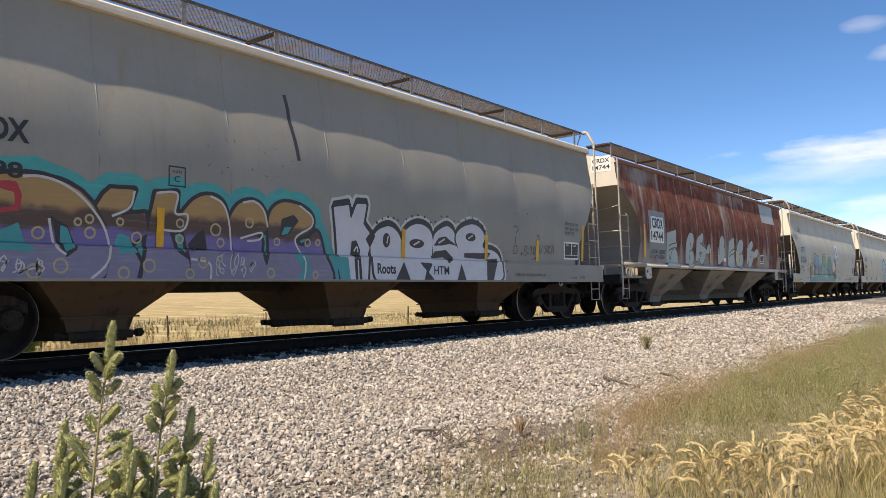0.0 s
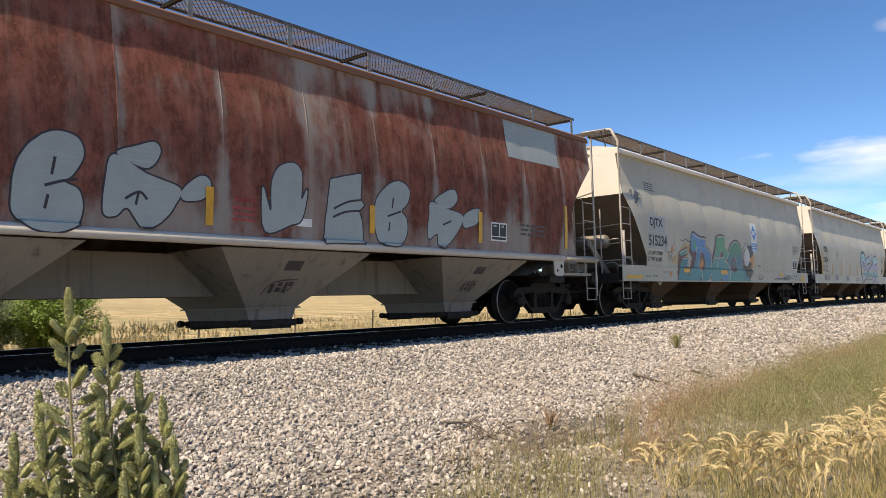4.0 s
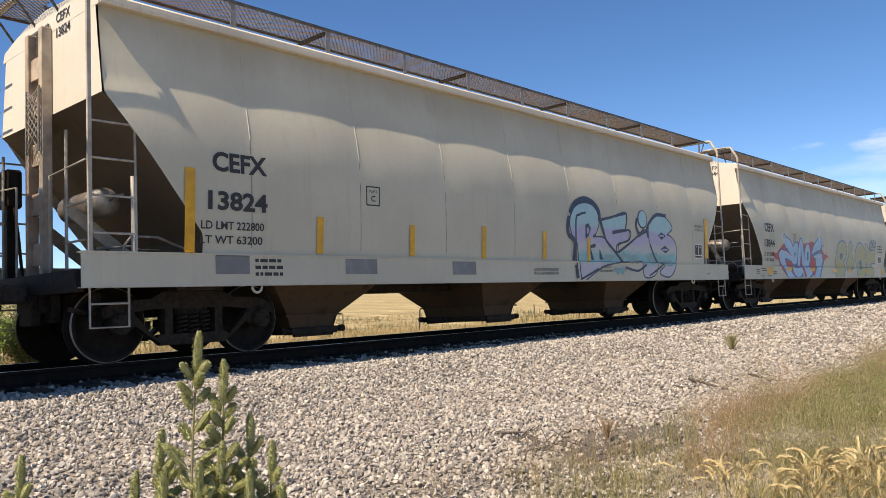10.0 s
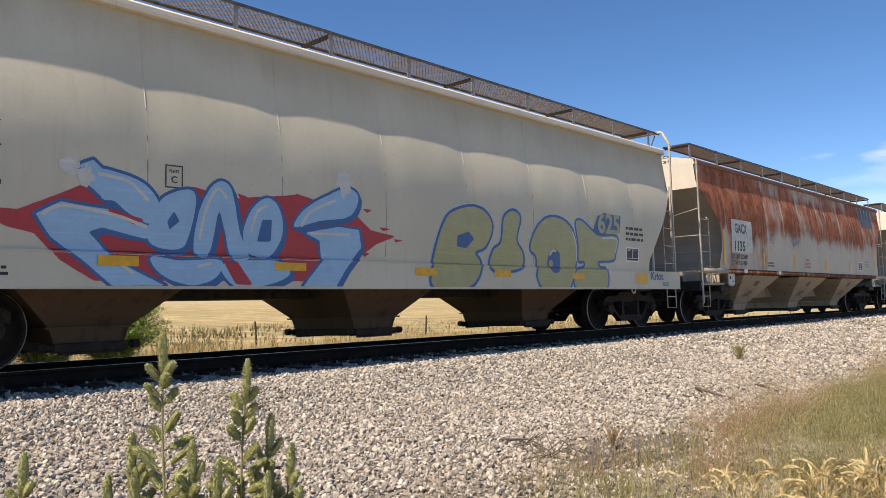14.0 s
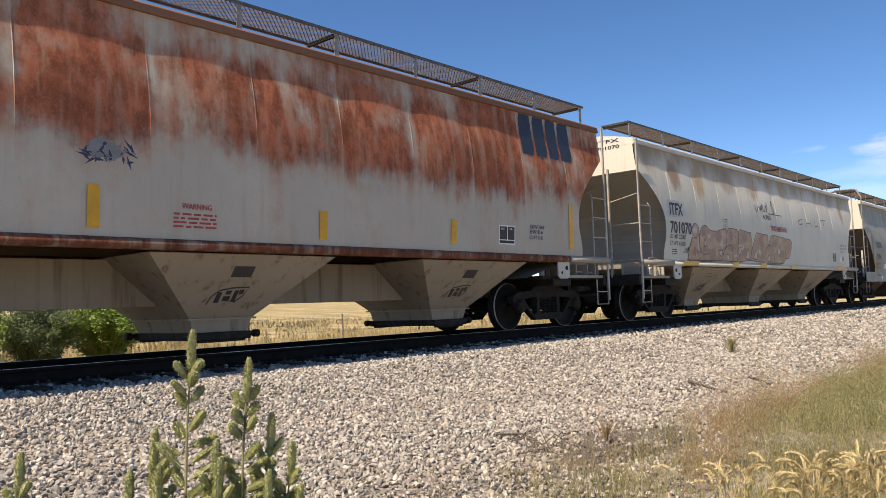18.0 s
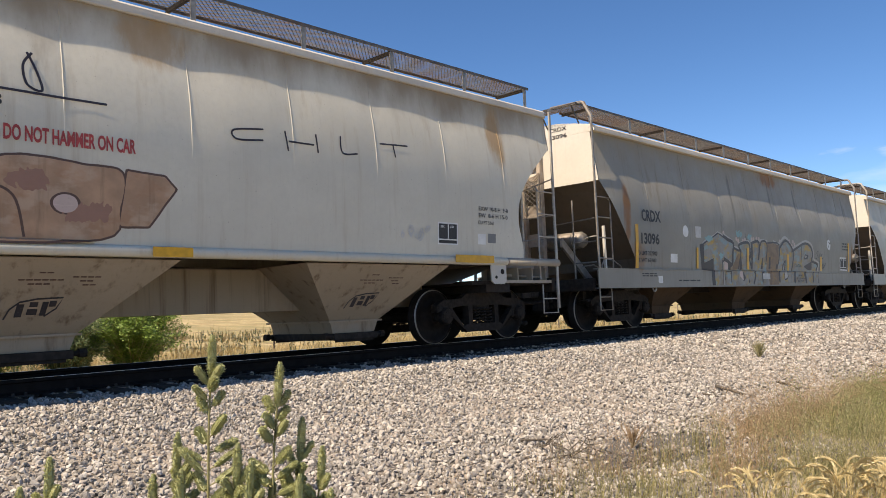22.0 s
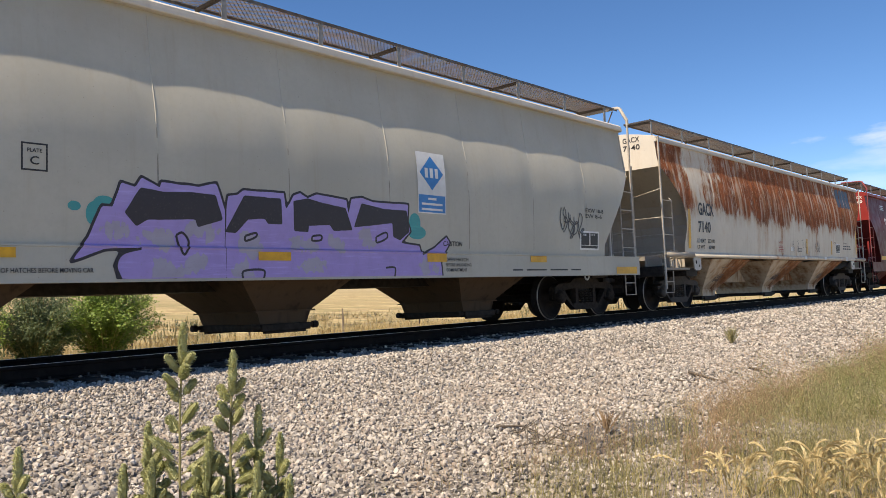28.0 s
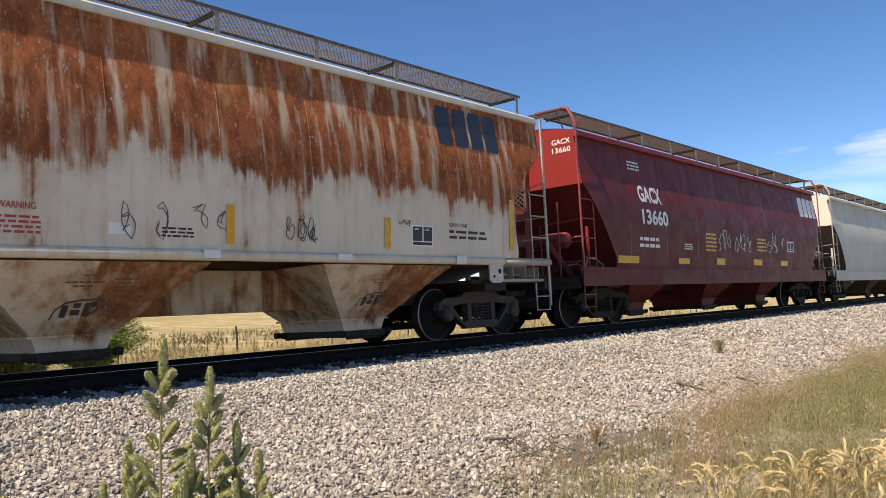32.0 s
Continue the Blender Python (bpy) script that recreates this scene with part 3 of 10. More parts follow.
def box(bm, x0, x1, y0, y1, z0, z1, bevel=0.0):
    vs = [bm.verts.new((x, y, z)) for x in (x0, x1) for y in (y0, y1) for z in (z0, z1)]
    fs = [bm.faces.new([vs[i] for i in f]) for f in ((0, 1, 3, 2), (4, 6, 7, 5), (0, 4, 5, 1), (2, 3, 7, 6), (0, 2, 6, 4), (1, 5, 7, 3))]
    if bevel:
        es = list({e for f in fs for e in f.edges})
        bmesh.ops.bevel(bm, geom=es, offset=bevel, segments=1, affect="EDGES")


def prism(bm, outline, y0, y1, axis="y"):
    """The outline (pairs) run through from y0 to y1 along an axis."""
    def at(p, d):
        return (p[0], d, p[1]) if axis == "y" else (d, p[0], p[1]) if axis == "x" else (p[0], p[1], d)
    a = [bm.verts.new(at(p, y0)) for p in outline]
    b = [bm.verts.new(at(p, y1)) for p in outline]
    n = len(a)
    bm.faces.new(a), bm.faces.new(b[::-1])
    for i in range(n):
        bm.faces.new((a[i], b[i], b[(i + 1) % n], a[(i + 1) % n]))


def tube(bm, pts, r, sides=8, taper=None):
    pts = [Vector(p) for p in pts]
    rings = []
    for i, p in enumerate(pts):
        d = (pts[min(i + 1, len(pts) - 1)] - pts[max(i - 1, 0)]).normalized()
        u = d.orthogonal().normalized() if i == 0 else (u - d * u.dot(d)).normalized()
        v = d.cross(u)
        k = r if taper is None else r + (taper - r) * i / (len(pts) - 1)
        rings.append([bm.verts.new(p + (u * math.cos(a) + v * math.sin(a)) * k) for a in (2 * math.pi * j / sides for j in range(sides))])
    for a, b in zip(rings, rings[1:]):
        for j in range(sides):
            bm.faces.new((a[j], a[(j + 1) % sides], b[(j + 1) % sides], b[j]))
    bm.faces.new(rings[0][::-1]), bm.faces.new(rings[-1])


def lathe(bm, profile, sides=40):
    """Profile of (y, radius), turned round the y axis."""
    rings = []
    for y, r in profile:
        rings.append([bm.verts.new((r * math.cos(a), y, r * math.sin(a))) for a in (2 * math.pi * j / sides for j in range(sides))])
    for a, b in zip(rings, rings[1:]):
        for j in range(sides):
            bm.faces.new((a[j], b[j], b[(j + 1) % sides], a[(j + 1) % sides]))
    bm.faces.new(rings[0]), bm.faces.new(rings[-1][::-1])


def smooth_step(a, b, v):
    v = min(1.0, max(0.0, (v - a) / (b - a)))
    return v * v * (3 - 2 * v)


# ---- the large structure: ground, track ----
PROFILE = [(-400, -1.2), (-60, -1.1), (-14, -0.95), (-10, -0.86), (-7.5, -0.77), (-6.0, -0.70), (-4.5, -0.58), (-3.2, -0.40), (-2.2, -0.255), (-1.4, -0.235), (-0.95, -0.21),
           (0.95, -0.21), (1.5, -0.235), (2.3, -0.28), (3.6, -0.75), (5.0, -1.0), (9, -1.1), (22, -1.12), (60, -0.9), (110, 1.2), (200, 5.0), (330, 9.0), (700, 11.0), (3000, 2.0)]
PY, PZ = [p[0] for p in PROFILE], [p[1] for p in PROFILE]


def ground_z(x, y):
    z = float(np.interp(y, PY, PZ))
    k = min(1.0, max(0.0, (abs(y) - 1.4) / 1.5))
    z += k * 0.05 * noise.noise((x * 0.45, y * 0.45, 0.3)) + k * 0.018 * noise.noise((x * 2.1, y * 2.1, 4.0))
    if y > 60:
        z += min(1.0, (y - 60) / 150) * 3.0 * noise.noise((x * 0.006, y * 0.004, 1.0))
    return z


def spaced(fine0, fine1, step, out0, out1, grow=1.25):
    v = list(np.arange(fine0, fine1 + 1e-6, step))
    s, p = step, fine1
    while p < out1:
        s *= grow
        p += s
        v.append(p)
    s, p = step, fine0
    while p > out0:
        s *= grow
        p -= s
        v.insert(0, p)
    return v


def build_ground():
    xs, ys = spaced(-2, 34, 0.3, -2500, 3000), spaced(-10, 6, 0.2, -1500, 3000, 1.2)
    vs = [(x, y, ground_z(x, y)) for y in ys for x in xs]
    n = len(xs)
    fs = [(j * n + i, j * n + i + 1, (j + 1) * n + i + 1, (j + 1) * n + i) for j in range(len(ys) - 1) for i in range(n - 1)]
    me = bpy.data.meshes.new("ground")
    me.from_pydata(vs, [], fs)
    me.polygons.foreach_set("use_smooth", [True] * len(fs))
    tagged(hang("ground", me, "ground_earth"), "gravelly ground beside the track, dry yellow field and low hill beyond", "ground", kind="structure")


build_ground()


def build_track():
    track = tagged(new("railway_track"), "single railway track of rusted rails on wooden ties in pale ballast", "track", kind="structure")
    shape = [(-0.07, -0.17), (0.07, -0.17), (0.07, -0.157), (0.012, -0.135), (0.011, -0.045), (0.036, -0.032), (0.036, -0.006), (0.028, 0.0), (-0.028, 0.0), (-0.036, -0.006),
             (-0.036, -0.032), (-0.011, -0.045), (-0.012, -0.135), (-0.07, -0.157)]
    for side in (-1, 1):
        bm = bmesh.new()
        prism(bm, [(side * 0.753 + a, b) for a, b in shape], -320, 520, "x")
        rail = part("rail", bm, "shaded_rail_steel", track, "rusted steel rail, darkened for the shade under the train")
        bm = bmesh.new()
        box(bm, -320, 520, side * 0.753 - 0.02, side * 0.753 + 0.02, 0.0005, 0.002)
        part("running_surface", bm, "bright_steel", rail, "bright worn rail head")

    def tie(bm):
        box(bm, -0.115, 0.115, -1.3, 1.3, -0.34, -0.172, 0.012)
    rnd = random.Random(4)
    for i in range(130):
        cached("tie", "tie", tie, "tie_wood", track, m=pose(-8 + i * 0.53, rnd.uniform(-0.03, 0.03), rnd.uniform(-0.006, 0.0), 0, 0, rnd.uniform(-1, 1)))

    def plate(bm):
        box(bm, -0.10, 0.10, -0.17, 0.17, -0.172, -0.163)
        for sx in (-0.06, 0.06):
            box(bm, sx - 0.012, sx + 0.012, -0.10, -0.07, -0.163, -0.135)
    for i in range(60):
        cached("plate", "tie_plate", plate, "dusty_iron", track, m=pose(-2 + i * 0.53, -0.753, 0))


build_track()

# ---- hopper cars ----
# A car's own space: x along the track, centre of the car at 0, z = 0 the top of the rail.
Z_SILL = {"a": 1.22, "b": 1.32}
HALF = {"a": 8.05, "b": 8.40}
PLATFORM = {"a": 8.33, "b": 8.46}
POST = {"a": 8.22, "b": 8.46}
BAYS = {"a": (-4.74, -0.44, 3.76), "b": (-4.44, -0.04, 4.36)}
TRUCK_X = {"a": (-6.79, 6.86), "b": (-6.93, 6.90)}
WHEEL_R = 0.44


def width_at(kind, z):
    """Half width of the body: drawn in a little towards the sill, rounding over and leaning in above, then straight up to the eaves."""
    zm, bow, zs, lean = (2.3, 0.15, 3.15, 0.12) if kind == "a" else (2.4, 0.10, 3.5, 0.10)
    if z > zm:
        return 1.56 - bow * (min(z, zs) - zm) ** 2 - lean * max(0.0, z - zs)
    return 1.56 - 0.055 * ((zm - z) / (zm - 1.2)) ** 1.8


def end_x(kind, z):
    """How far the side reaches towards the end at that height: full above, drawn in with the slope sheet below."""
    h = HALF[kind]
    if kind == "a":
        return h if z >= 2.95 else h - 1.12 * min(1.0, (2.95 - z) / 1.5)
    if z >= 3.35:
        return h
    a = max(0.0, min(1.0, (3.35 - z) / 1.25))
    x = h - 1.06 * math.sin(a * math.pi / 2)
    return x - 0.12 * 0 + (0.13 * smooth_step(2.0, 1.45, z))


def bulge(kind, x, z):
    """Sheets pillowed between the welds of the side, and long waves in the plate."""
    p = 2 * HALF[kind] / (12 if kind == "b" else 9)
    f = 1 - abs(math.cos(math.pi * (x + HALF[kind]) / p)) ** (5 if kind == "b" else 7)
    k = smooth_step(1.4, 2.6, z) * smooth_step(4.0, 3.75, z)
    wave = noise.noise((x * 0.42, z * 0.3, 2.0 if kind == "a" else 7.0)) + 0.5 * noise.noise((x * 1.0, z * 0.5, 5.0))
    return k * ((0.010 if kind == "b" else 0.015) * f - (0.004 if kind == "b" else 0.010) + 0.007 * wave)


def side_y(kind, x, z):
    return width_at(kind, z) + bulge(kind, x, z)


def side_mesh(kind, side):
    def build(bm):
        nx, nz = 288, 48
        z0 = Z_SILL[kind] - 0.04
        rows = []
        for j in range(nz + 1):
            z = z0 + (4.03 - z0) * j / nz
            e = end_x(kind, z)
            rows.append([bm.verts.new((-e + 2 * e * i / nx, side * side_y(kind, -e + 2 * e * i / nx, z), z)) for i in range(nx + 1)])
        for a, b in zip(rows, rows[1:]):
            for i in range(nx):
                bm.faces.new((a[i], a[i + 1], b[i + 1], b[i]))
    return build


def end_mesh(kind, end, low):
    """The upright end sheet, or (low) the slope sheet under it down to the hopper, set in a little from the side's edge."""
    def build(bm):
        knee = 2.95 if kind == "a" else 3.35
        zs = [knee, 2.8, 2.55, 2.3, 2.05, 1.8, 1.6, 1.45, 1.25] if low else [4.02, 3.6, knee]
        if low and kind == "b":
            zs[1:1] = [3.2, 3.05, 2.9]
        rows = []
        for z in zs:
            e = end * (HALF[kind] + 0.024 if z >= knee else end_x(kind, z) - 0.02 - (0.30 if kind == "a" else 0.55) * (knee - z) / (knee - 1.25))
            w = width_at(kind, z) - 0.012
            rows.append([bm.verts.new((e, -w + 2 * w * i / 8, z)) for i in range(9)])
        if low:
            rows.append([bm.verts.new((end * 5.9, -1.3 + 2.6 * i / 8, 0.95)) for i in range(9)])
        for a, b in zip(rows, rows[1:]):
            for i in range(8):
                bm.faces.new((a[i], a[i + 1], b[i + 1], b[i]))
    return build


def roof_mesh(kind, cap=0):
    """The roof, or (cap) the end sheet's arched top under it at one end."""
    def build(bm):
        h = HALF[kind]
        lip = 1.435 if kind == "a" else 1.425
        rib = [(-lip, 3.95), (-lip - 0.010, 3.962), (-lip - 0.010, 4.0), (-lip + 0.008, 4.006), (-lip + 0.008, 4.05), (-lip + 0.05, 4.085), (-1.0, 4.17), (-0.6, 4.24), (0, 4.28)]
        rib = rib + [(-a, b) for a, b in rib[-2::-1]]
        under = [(1.25, 3.95), (-1.25, 3.95)]
        if cap:
            a, b = sorted((cap * (h - 0.02), cap * (h + 0.026)))
            prism(bm, [(y * 0.985, z - 0.012) for y, z in rib] + under, a, b, "x")
        elif kind == "a":
            prism(bm, rib + under, -h - 0.01, h + 0.01, "x")
        else:
            prism(bm, rib + under, -h - 0.02, h + 0.02, "x")
    return build


def bay_mesh(kind, out):
    """A hopper bay: a trough that narrows to its gate in both directions."""
    def build(bm):
        zt, top, wt, wb = 1.22, 1.34, 1.45, 0.75
        a = [bm.verts.new(p) for p in ((-top, -wt, zt), (top, -wt, zt), (top, wt, zt), (-top, wt, zt))]
        b = [bm.verts.new(p) for p in ((-0.45, -wb, 0.44), (0.45, -wb, 0.44), (0.45, wb, 0.44), (-0.45, wb, 0.44))]
        c = [bm.verts.new(p) for p in ((-0.39, -wb + 0.02, 0.27), (0.39, -wb + 0.02, 0.27), (0.39, wb - 0.02, 0.27), (-0.39, wb - 0.02, 0.27))]
        for p, q in ((a, b), (b, c)):
            for i in range(4):
                bm.faces.new((p[i], p[(i + 1) % 4], q[(i + 1) % 4], q[i]))
        bm.faces.new(a), bm.faces.new(c[::-1])
        # stiffening flange round the outlet
        box(bm, -0.50, 0.50, -wb - 0.04, wb + 0.04, 0.425, 0.45)
    return build


def bay_panel(x, z, w, h):
    """A stencil on the sloped near face of a bay."""
    def build(bm):
        def y(q):
            return -(0.75 + 0.70 * (q - 0.44) / 0.78) - 0.006
        bm.faces.new([bm.verts.new(p) for p in ((x, y(z), z), (x + w, y(z), z), (x + w, y(z + h), z + h), (x, y(z + h), z + h))])
    return build


def bay_stroke(pts, r):
    """A stencilled line on the sloped near face of a bay."""
    def build(bm):
        row = []
        for k, (x, z) in enumerate(pts):
            d = (Vector(pts[min(k + 1, len(pts) - 1)]) - Vector(pts[max(k - 1, 0)])).normalized()
            row.append([bm.verts.new((x + e * d.y * r, -(0.75 + 0.70 * (z - e * d.x * r - 0.44) / 0.78) - 0.006, z - e * d.x * r)) for e in (1, -1)])
        for (a, b), (c, d) in zip(row, row[1:]):
            bm.faces.new((a, b, d, c))
    return build


def gate_mesh(bm):
    box(bm, -0.41, 0.41, -0.80, 0.80, 0.17, 0.27, 0.01)
    for s in (-1, 1):
        tube(bm, [(-0.50, s * 0.74, 0.23), (0.50, s * 0.74, 0.23)], 0.03, 8)
        for e in (-0.52, 0.52):
            tube(bm, [(e - 0.04, s * 0.74, 0.23), (e + 0.04, s * 0.74, 0.23)], 0.05, 8)
        box(bm, -0.34, 0.34, s * 0.74 - 0.03, s * 0.74 + 0.03, 0.14, 0.19)


def sideframe_mesh(side):
    """Cast truck side frame with its two windows, pedestals and bearing ends."""
    def build(bm):
        y0, y1 = side * 0.93, side * 1.06
        if y0 > y1:
            y0, y1 = y1, y0
        top = [(-1.12, 0.50), (-1.12, 0.62), (-0.95, 0.70), (-0.55, 0.72), (-0.4, 0.80), (0.4, 0.80), (0.55, 0.72), (0.95, 0.70), (1.12, 0.62), (1.12, 0.50), (0.95, 0.55), (0.5, 0.60), (-0.5, 0.60), (-0.95, 0.55)]
        prism(bm, top, y0, y1)
        prism(bm, [(-0.42, 0.17), (0.42, 0.17), (0.50, 0.26), (0.42, 0.30), (-0.42, 0.30), (-0.50, 0.26)], y0, y1)
        for s in (-1, 1):
            prism(bm, [(s * 0.98, 0.60), (s * 0.78, 0.58), (s * 0.42, 0.19), (s * 0.52, 0.25)], y0 + 0.003, y1 - 0.003)
            prism(bm, [(s * 0.28, 0.28), (s * 0.38, 0.28), (s * 0.38, 0.62), (s * 0.28, 0.62)], y0 - 0.004, y1 + 0.004)
            box(bm, s * 0.89 - 0.15, s * 0.89 + 0.15, y0 - 0.01, y1 + 0.01, 0.38, 0.60, 0.02)
    return build


def spring_mesh(bm):
    turns, n = 5, 46
    tube(bm, [(0.062 * math.cos(2 * math.pi * turns * i / n), 0.062 * math.sin(2 * math.pi * turns * i / n), 0.26 * i / n) for i in range(n + 1)], 0.014, 5)


def cap_mesh(side):
    def build(bm):
        lathe(bm, [(side * 1.0, 0.13), (side * 1.10, 0.13), (side * 1.13, 0.11), (side * 1.135, 0.05)], 18)
        for a in range(3):
            u = 2 * math.pi * a / 3
            tube(bm, [(0.08 * math.cos(u), side * 1.12, 0.08 * math.sin(u)), (0.08 * math.cos(u), side * 1.15, 0.08 * math.sin(u))], 0.018, 6)
    return build


def wheel_mesh(bm):
    prof = []
    for s in (-1, 1):
        p = [(0.685, 0.10), (0.685, 0.39), (0.672, 0.465), (0.70, 0.468), (0.712, 0.444), (0.797, 0.437), (0.812, 0.421), (0.812, 0.375), (0.775, 0.36), (0.755, 0.24), (0.775, 0.13), (0.83, 0.12), (0.83, 0.085)]
        prof.append([(s * y, r) for y, r in p])
    for p in prof:
        lathe(bm, p, 44)
    lathe(bm, [(-0.98, 0.08), (0.98, 0.08)], 16)


def bolster_mesh(bm):
    box(bm, -0.22, 0.22, -1.02, 1.02, 0.50, 0.72, 0.03)
    box(bm, -0.35, 0.35, -0.3, 0.3, 0.70, 0.80)
    for s in (-1, 1):
        box(bm, s * 0.45 - 0.05, s * 0.45 + 0.05, -0.75, 0.75, 0.36, 0.46)


WHEELS = []


def add_truck(car, x, iron):
    truck = new("truck")
    truck.parent = car
    truck.matrix_basis = pose(x, 0, 0)
    cached("bolster", "bolster", bolster_mesh, "shaded_truck_iron", truck)
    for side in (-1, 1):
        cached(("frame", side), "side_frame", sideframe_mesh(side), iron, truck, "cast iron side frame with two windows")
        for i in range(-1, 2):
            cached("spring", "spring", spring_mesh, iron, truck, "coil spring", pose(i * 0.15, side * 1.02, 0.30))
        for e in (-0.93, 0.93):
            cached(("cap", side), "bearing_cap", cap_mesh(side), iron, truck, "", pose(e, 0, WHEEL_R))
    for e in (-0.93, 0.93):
        w = cached("wheelset", "wheelset", wheel_mesh, "shaded_wheel_steel", truck, "steel wheels on their axle, darkened for the shade under the train", pose(e, 0, WHEEL_R), True)
        if len(w.data.materials) < 2:
            # the worn edge of the tread shines
            w.data.materials.append(MATS["worn_steel"])
            for f in w.data.polygons:
                q = f.center
                if abs(q.y) > 0.797 and 0.421 < math.hypot(q.x, q.z) < 0.437:
                    f.material_index = 1
        WHEELS.append((w, e))


def ladder(car, x, y, stiles, rungs, material, flip=1, wide=0.5):
    """Side ladder: outer post at x, inner stile towards the car's middle, rungs between. stiles: (z0, z1) of post and stile."""
    (a0, a1), (b0, b1) = stiles
    key = ("ladder", x, y, stiles, rungs)

    def post(bm):
        w = 0.024 if a1 > 4.1 else 0.028
        box(bm, x - w, x + w, y - 0.016, y + 0.016, a0, a1, 0.006)
    lad = cached(key + ("post",), "ladder", post, material, car)

    def stile(bm):
        xi = x - flip * wide
        tube(bm, [(xi, y, b0), (xi, y, b1 - 0.08), (xi + flip * 0.03, y + (0.05 if y < 0 else -0.05), b1)], 0.014, 6)
    cached(key + ("stile",), "stile", stile, material, lad)
    for z in rungs:
        def rung(bm, z=z):
            tube(bm, [(x, y, z), (x - flip * wide, y, z)], 0.013, 6)
        cached(key + ("rung", z), "rung", rung, material, lad)


def stirrup(car, x, y, z0, z1, material, flip):
    def build(bm):
        xi = x - flip * 0.42
        tube(bm, [(x, y, z1), (x, y, z0), (xi, y, z0), (xi, y, z1)], 0.014, 6)
        tube(bm, [(x, y, (z0 + z1) / 2), (xi, y, (z0 + z1) / 2)], 0.012, 6)
    cached(("stirrup", x, y, z0), "stirrup_step", build, material, car)


def grating(bm, x0, x1, y0, y1, z):
    """Expanded metal: two families of slanted strips inside an edge frame."""
    w, step = y1 - y0, 0.07
    n = int((x1 - x0 + w) / step)
    t = 0.005
    for i in range(n):
        for s in (0, 1):
            xa = x0 - w + i * step
            xb = xa + w
            ya, yb = (y0, y1) if s == 0 else (y1, y0)
            if xa < x0:
                k = (x0 - xa) / (xb - xa)
                ya, xa = ya + (yb - ya) * k, x0
            if xb > x1:
                k = (x1 - xa) / (xb - xa)
                yb, xb = ya + (yb - ya) * k, x1
            if xb - xa < 0.02:
                continue
            q = [bm.verts.new(p) for p in ((xa - t, ya, z), (xa + t, ya, z), (xb + t, yb, z), (xb - t, yb, z))]
            u = [bm.verts.new((v.co.x, v.co.y, z - 0.010)) for v in q]
            bm.faces.new(q), bm.faces.new(u[::-1])
            bm.faces.new((q[0], u[0], u[3], q[3])), bm.faces.new((q[1], q[2], u[2], u[1]))
    for y in (y0, y1):
        box(bm, x0, x1, y - 0.008, y + 0.008, z - 0.04, z + 0.006)


def running_board(car, kind, side, style):
    h = HALF[kind] - 0.15
    y0, y1 = (-1.20, -0.53) if side < 0 else (0.53, 1.20)
    z = 4.52
    rb = cached(("rb", kind, side), "running_board", lambda bm: grating(bm, -h, h, y0, y1, z), style, car, "expanded metal roof walkway")

    def support(bm):
        yo = side * 1.19
        box(bm, -0.035, 0.035, yo - 0.008, yo + 0.008, 4.10, z)

    def cross(bm):
        yo, yi = side * 1.18, side * 0.53
        box(bm, -0.022, 0.022, min(yo, yi), max(yo, yi), z - 0.075, z - 0.025)
    n = 11
    for i in range(n):
        x = -h + 0.1 + (2 * h - 0.2) * i / (n - 1)
        cached(("rbs", side), "support", support, "galvanized_steel", rb, "", pose(x, 0, 0))
        if i % 2 == 0:
            cached(("rbc", side), "crosspiece", cross, "dark_iron", rb, "", pose(x, 0, 0))
    return rb


def hatch_mesh(bm):
    box(bm, -7.6, 7.6, -0.38, 0.38, 4.235, 4.33, 0.03)
    for i in range(24):
        x = -7.3 + i * 0.635
        tube(bm, [(x, -0.42, 4.34), (x, 0.42, 4.34)], 0.016, 6)
        box(bm, x - 0.05, x + 0.05, -0.5, -0.38, 4.2, 4.36)


def end_walk(car, kind, end, style):
    def build(bm):
        h = HALF[kind]
        near = -1.20 if kind == "a" else -0.28
        grating(bm, min(end * (h - 0.15), end * (h + 0.28)), max(end * (h - 0.15), end * (h + 0.28)), near, 1.20, 4.52)
        for y in (-1.1, -0.35, 0.35, 1.1) if kind == "a" else (-0.2, 0.45, 1.15):
            tube(bm, [(end * (h + 0.26), y, 4.49), (end * (h + 0.01), y, 4.15)], 0.016, 6)
    cached(("ew", kind, end), "end_walkway", build, style, car, "expanded metal crossover walkway")


def reservoir(bm):
    lathe(bm, [(-0.55, 0.03), (-0.53, 0.13), (-0.46, 0.17), (0.46, 0.17), (0.53, 0.13), (0.55, 0.03)], 22)
    for y in (-0.3, 0.3):
        lathe(bm, [(y - 0.02, 0.178), (y + 0.02, 0.178)], 22)
    tube(bm, [(0, -0.5, 0.0), (0.05, -0.65, 0.05), (0.05, -0.8, 0.05)], 0.016, 6)


def brake_wheel(bm):
    pts = [(0, 0.27 * math.cos(2 * math.pi * i / 28), 0.27 * math.sin(2 * math.pi * i / 28)) for i in range(29)]
    tube(bm, pts, 0.016, 6)
    for i in range(6):
        a = math.pi * i / 3
        tube(bm, [(0.03, 0.04 * math.cos(a), 0.04 * math.sin(a)), (0, 0.26 * math.cos(a), 0.26 * math.sin(a))], 0.011, 5)
    tube(bm, [(-0.1, 0, 0), (0.06, 0, 0)], 0.04, 8)


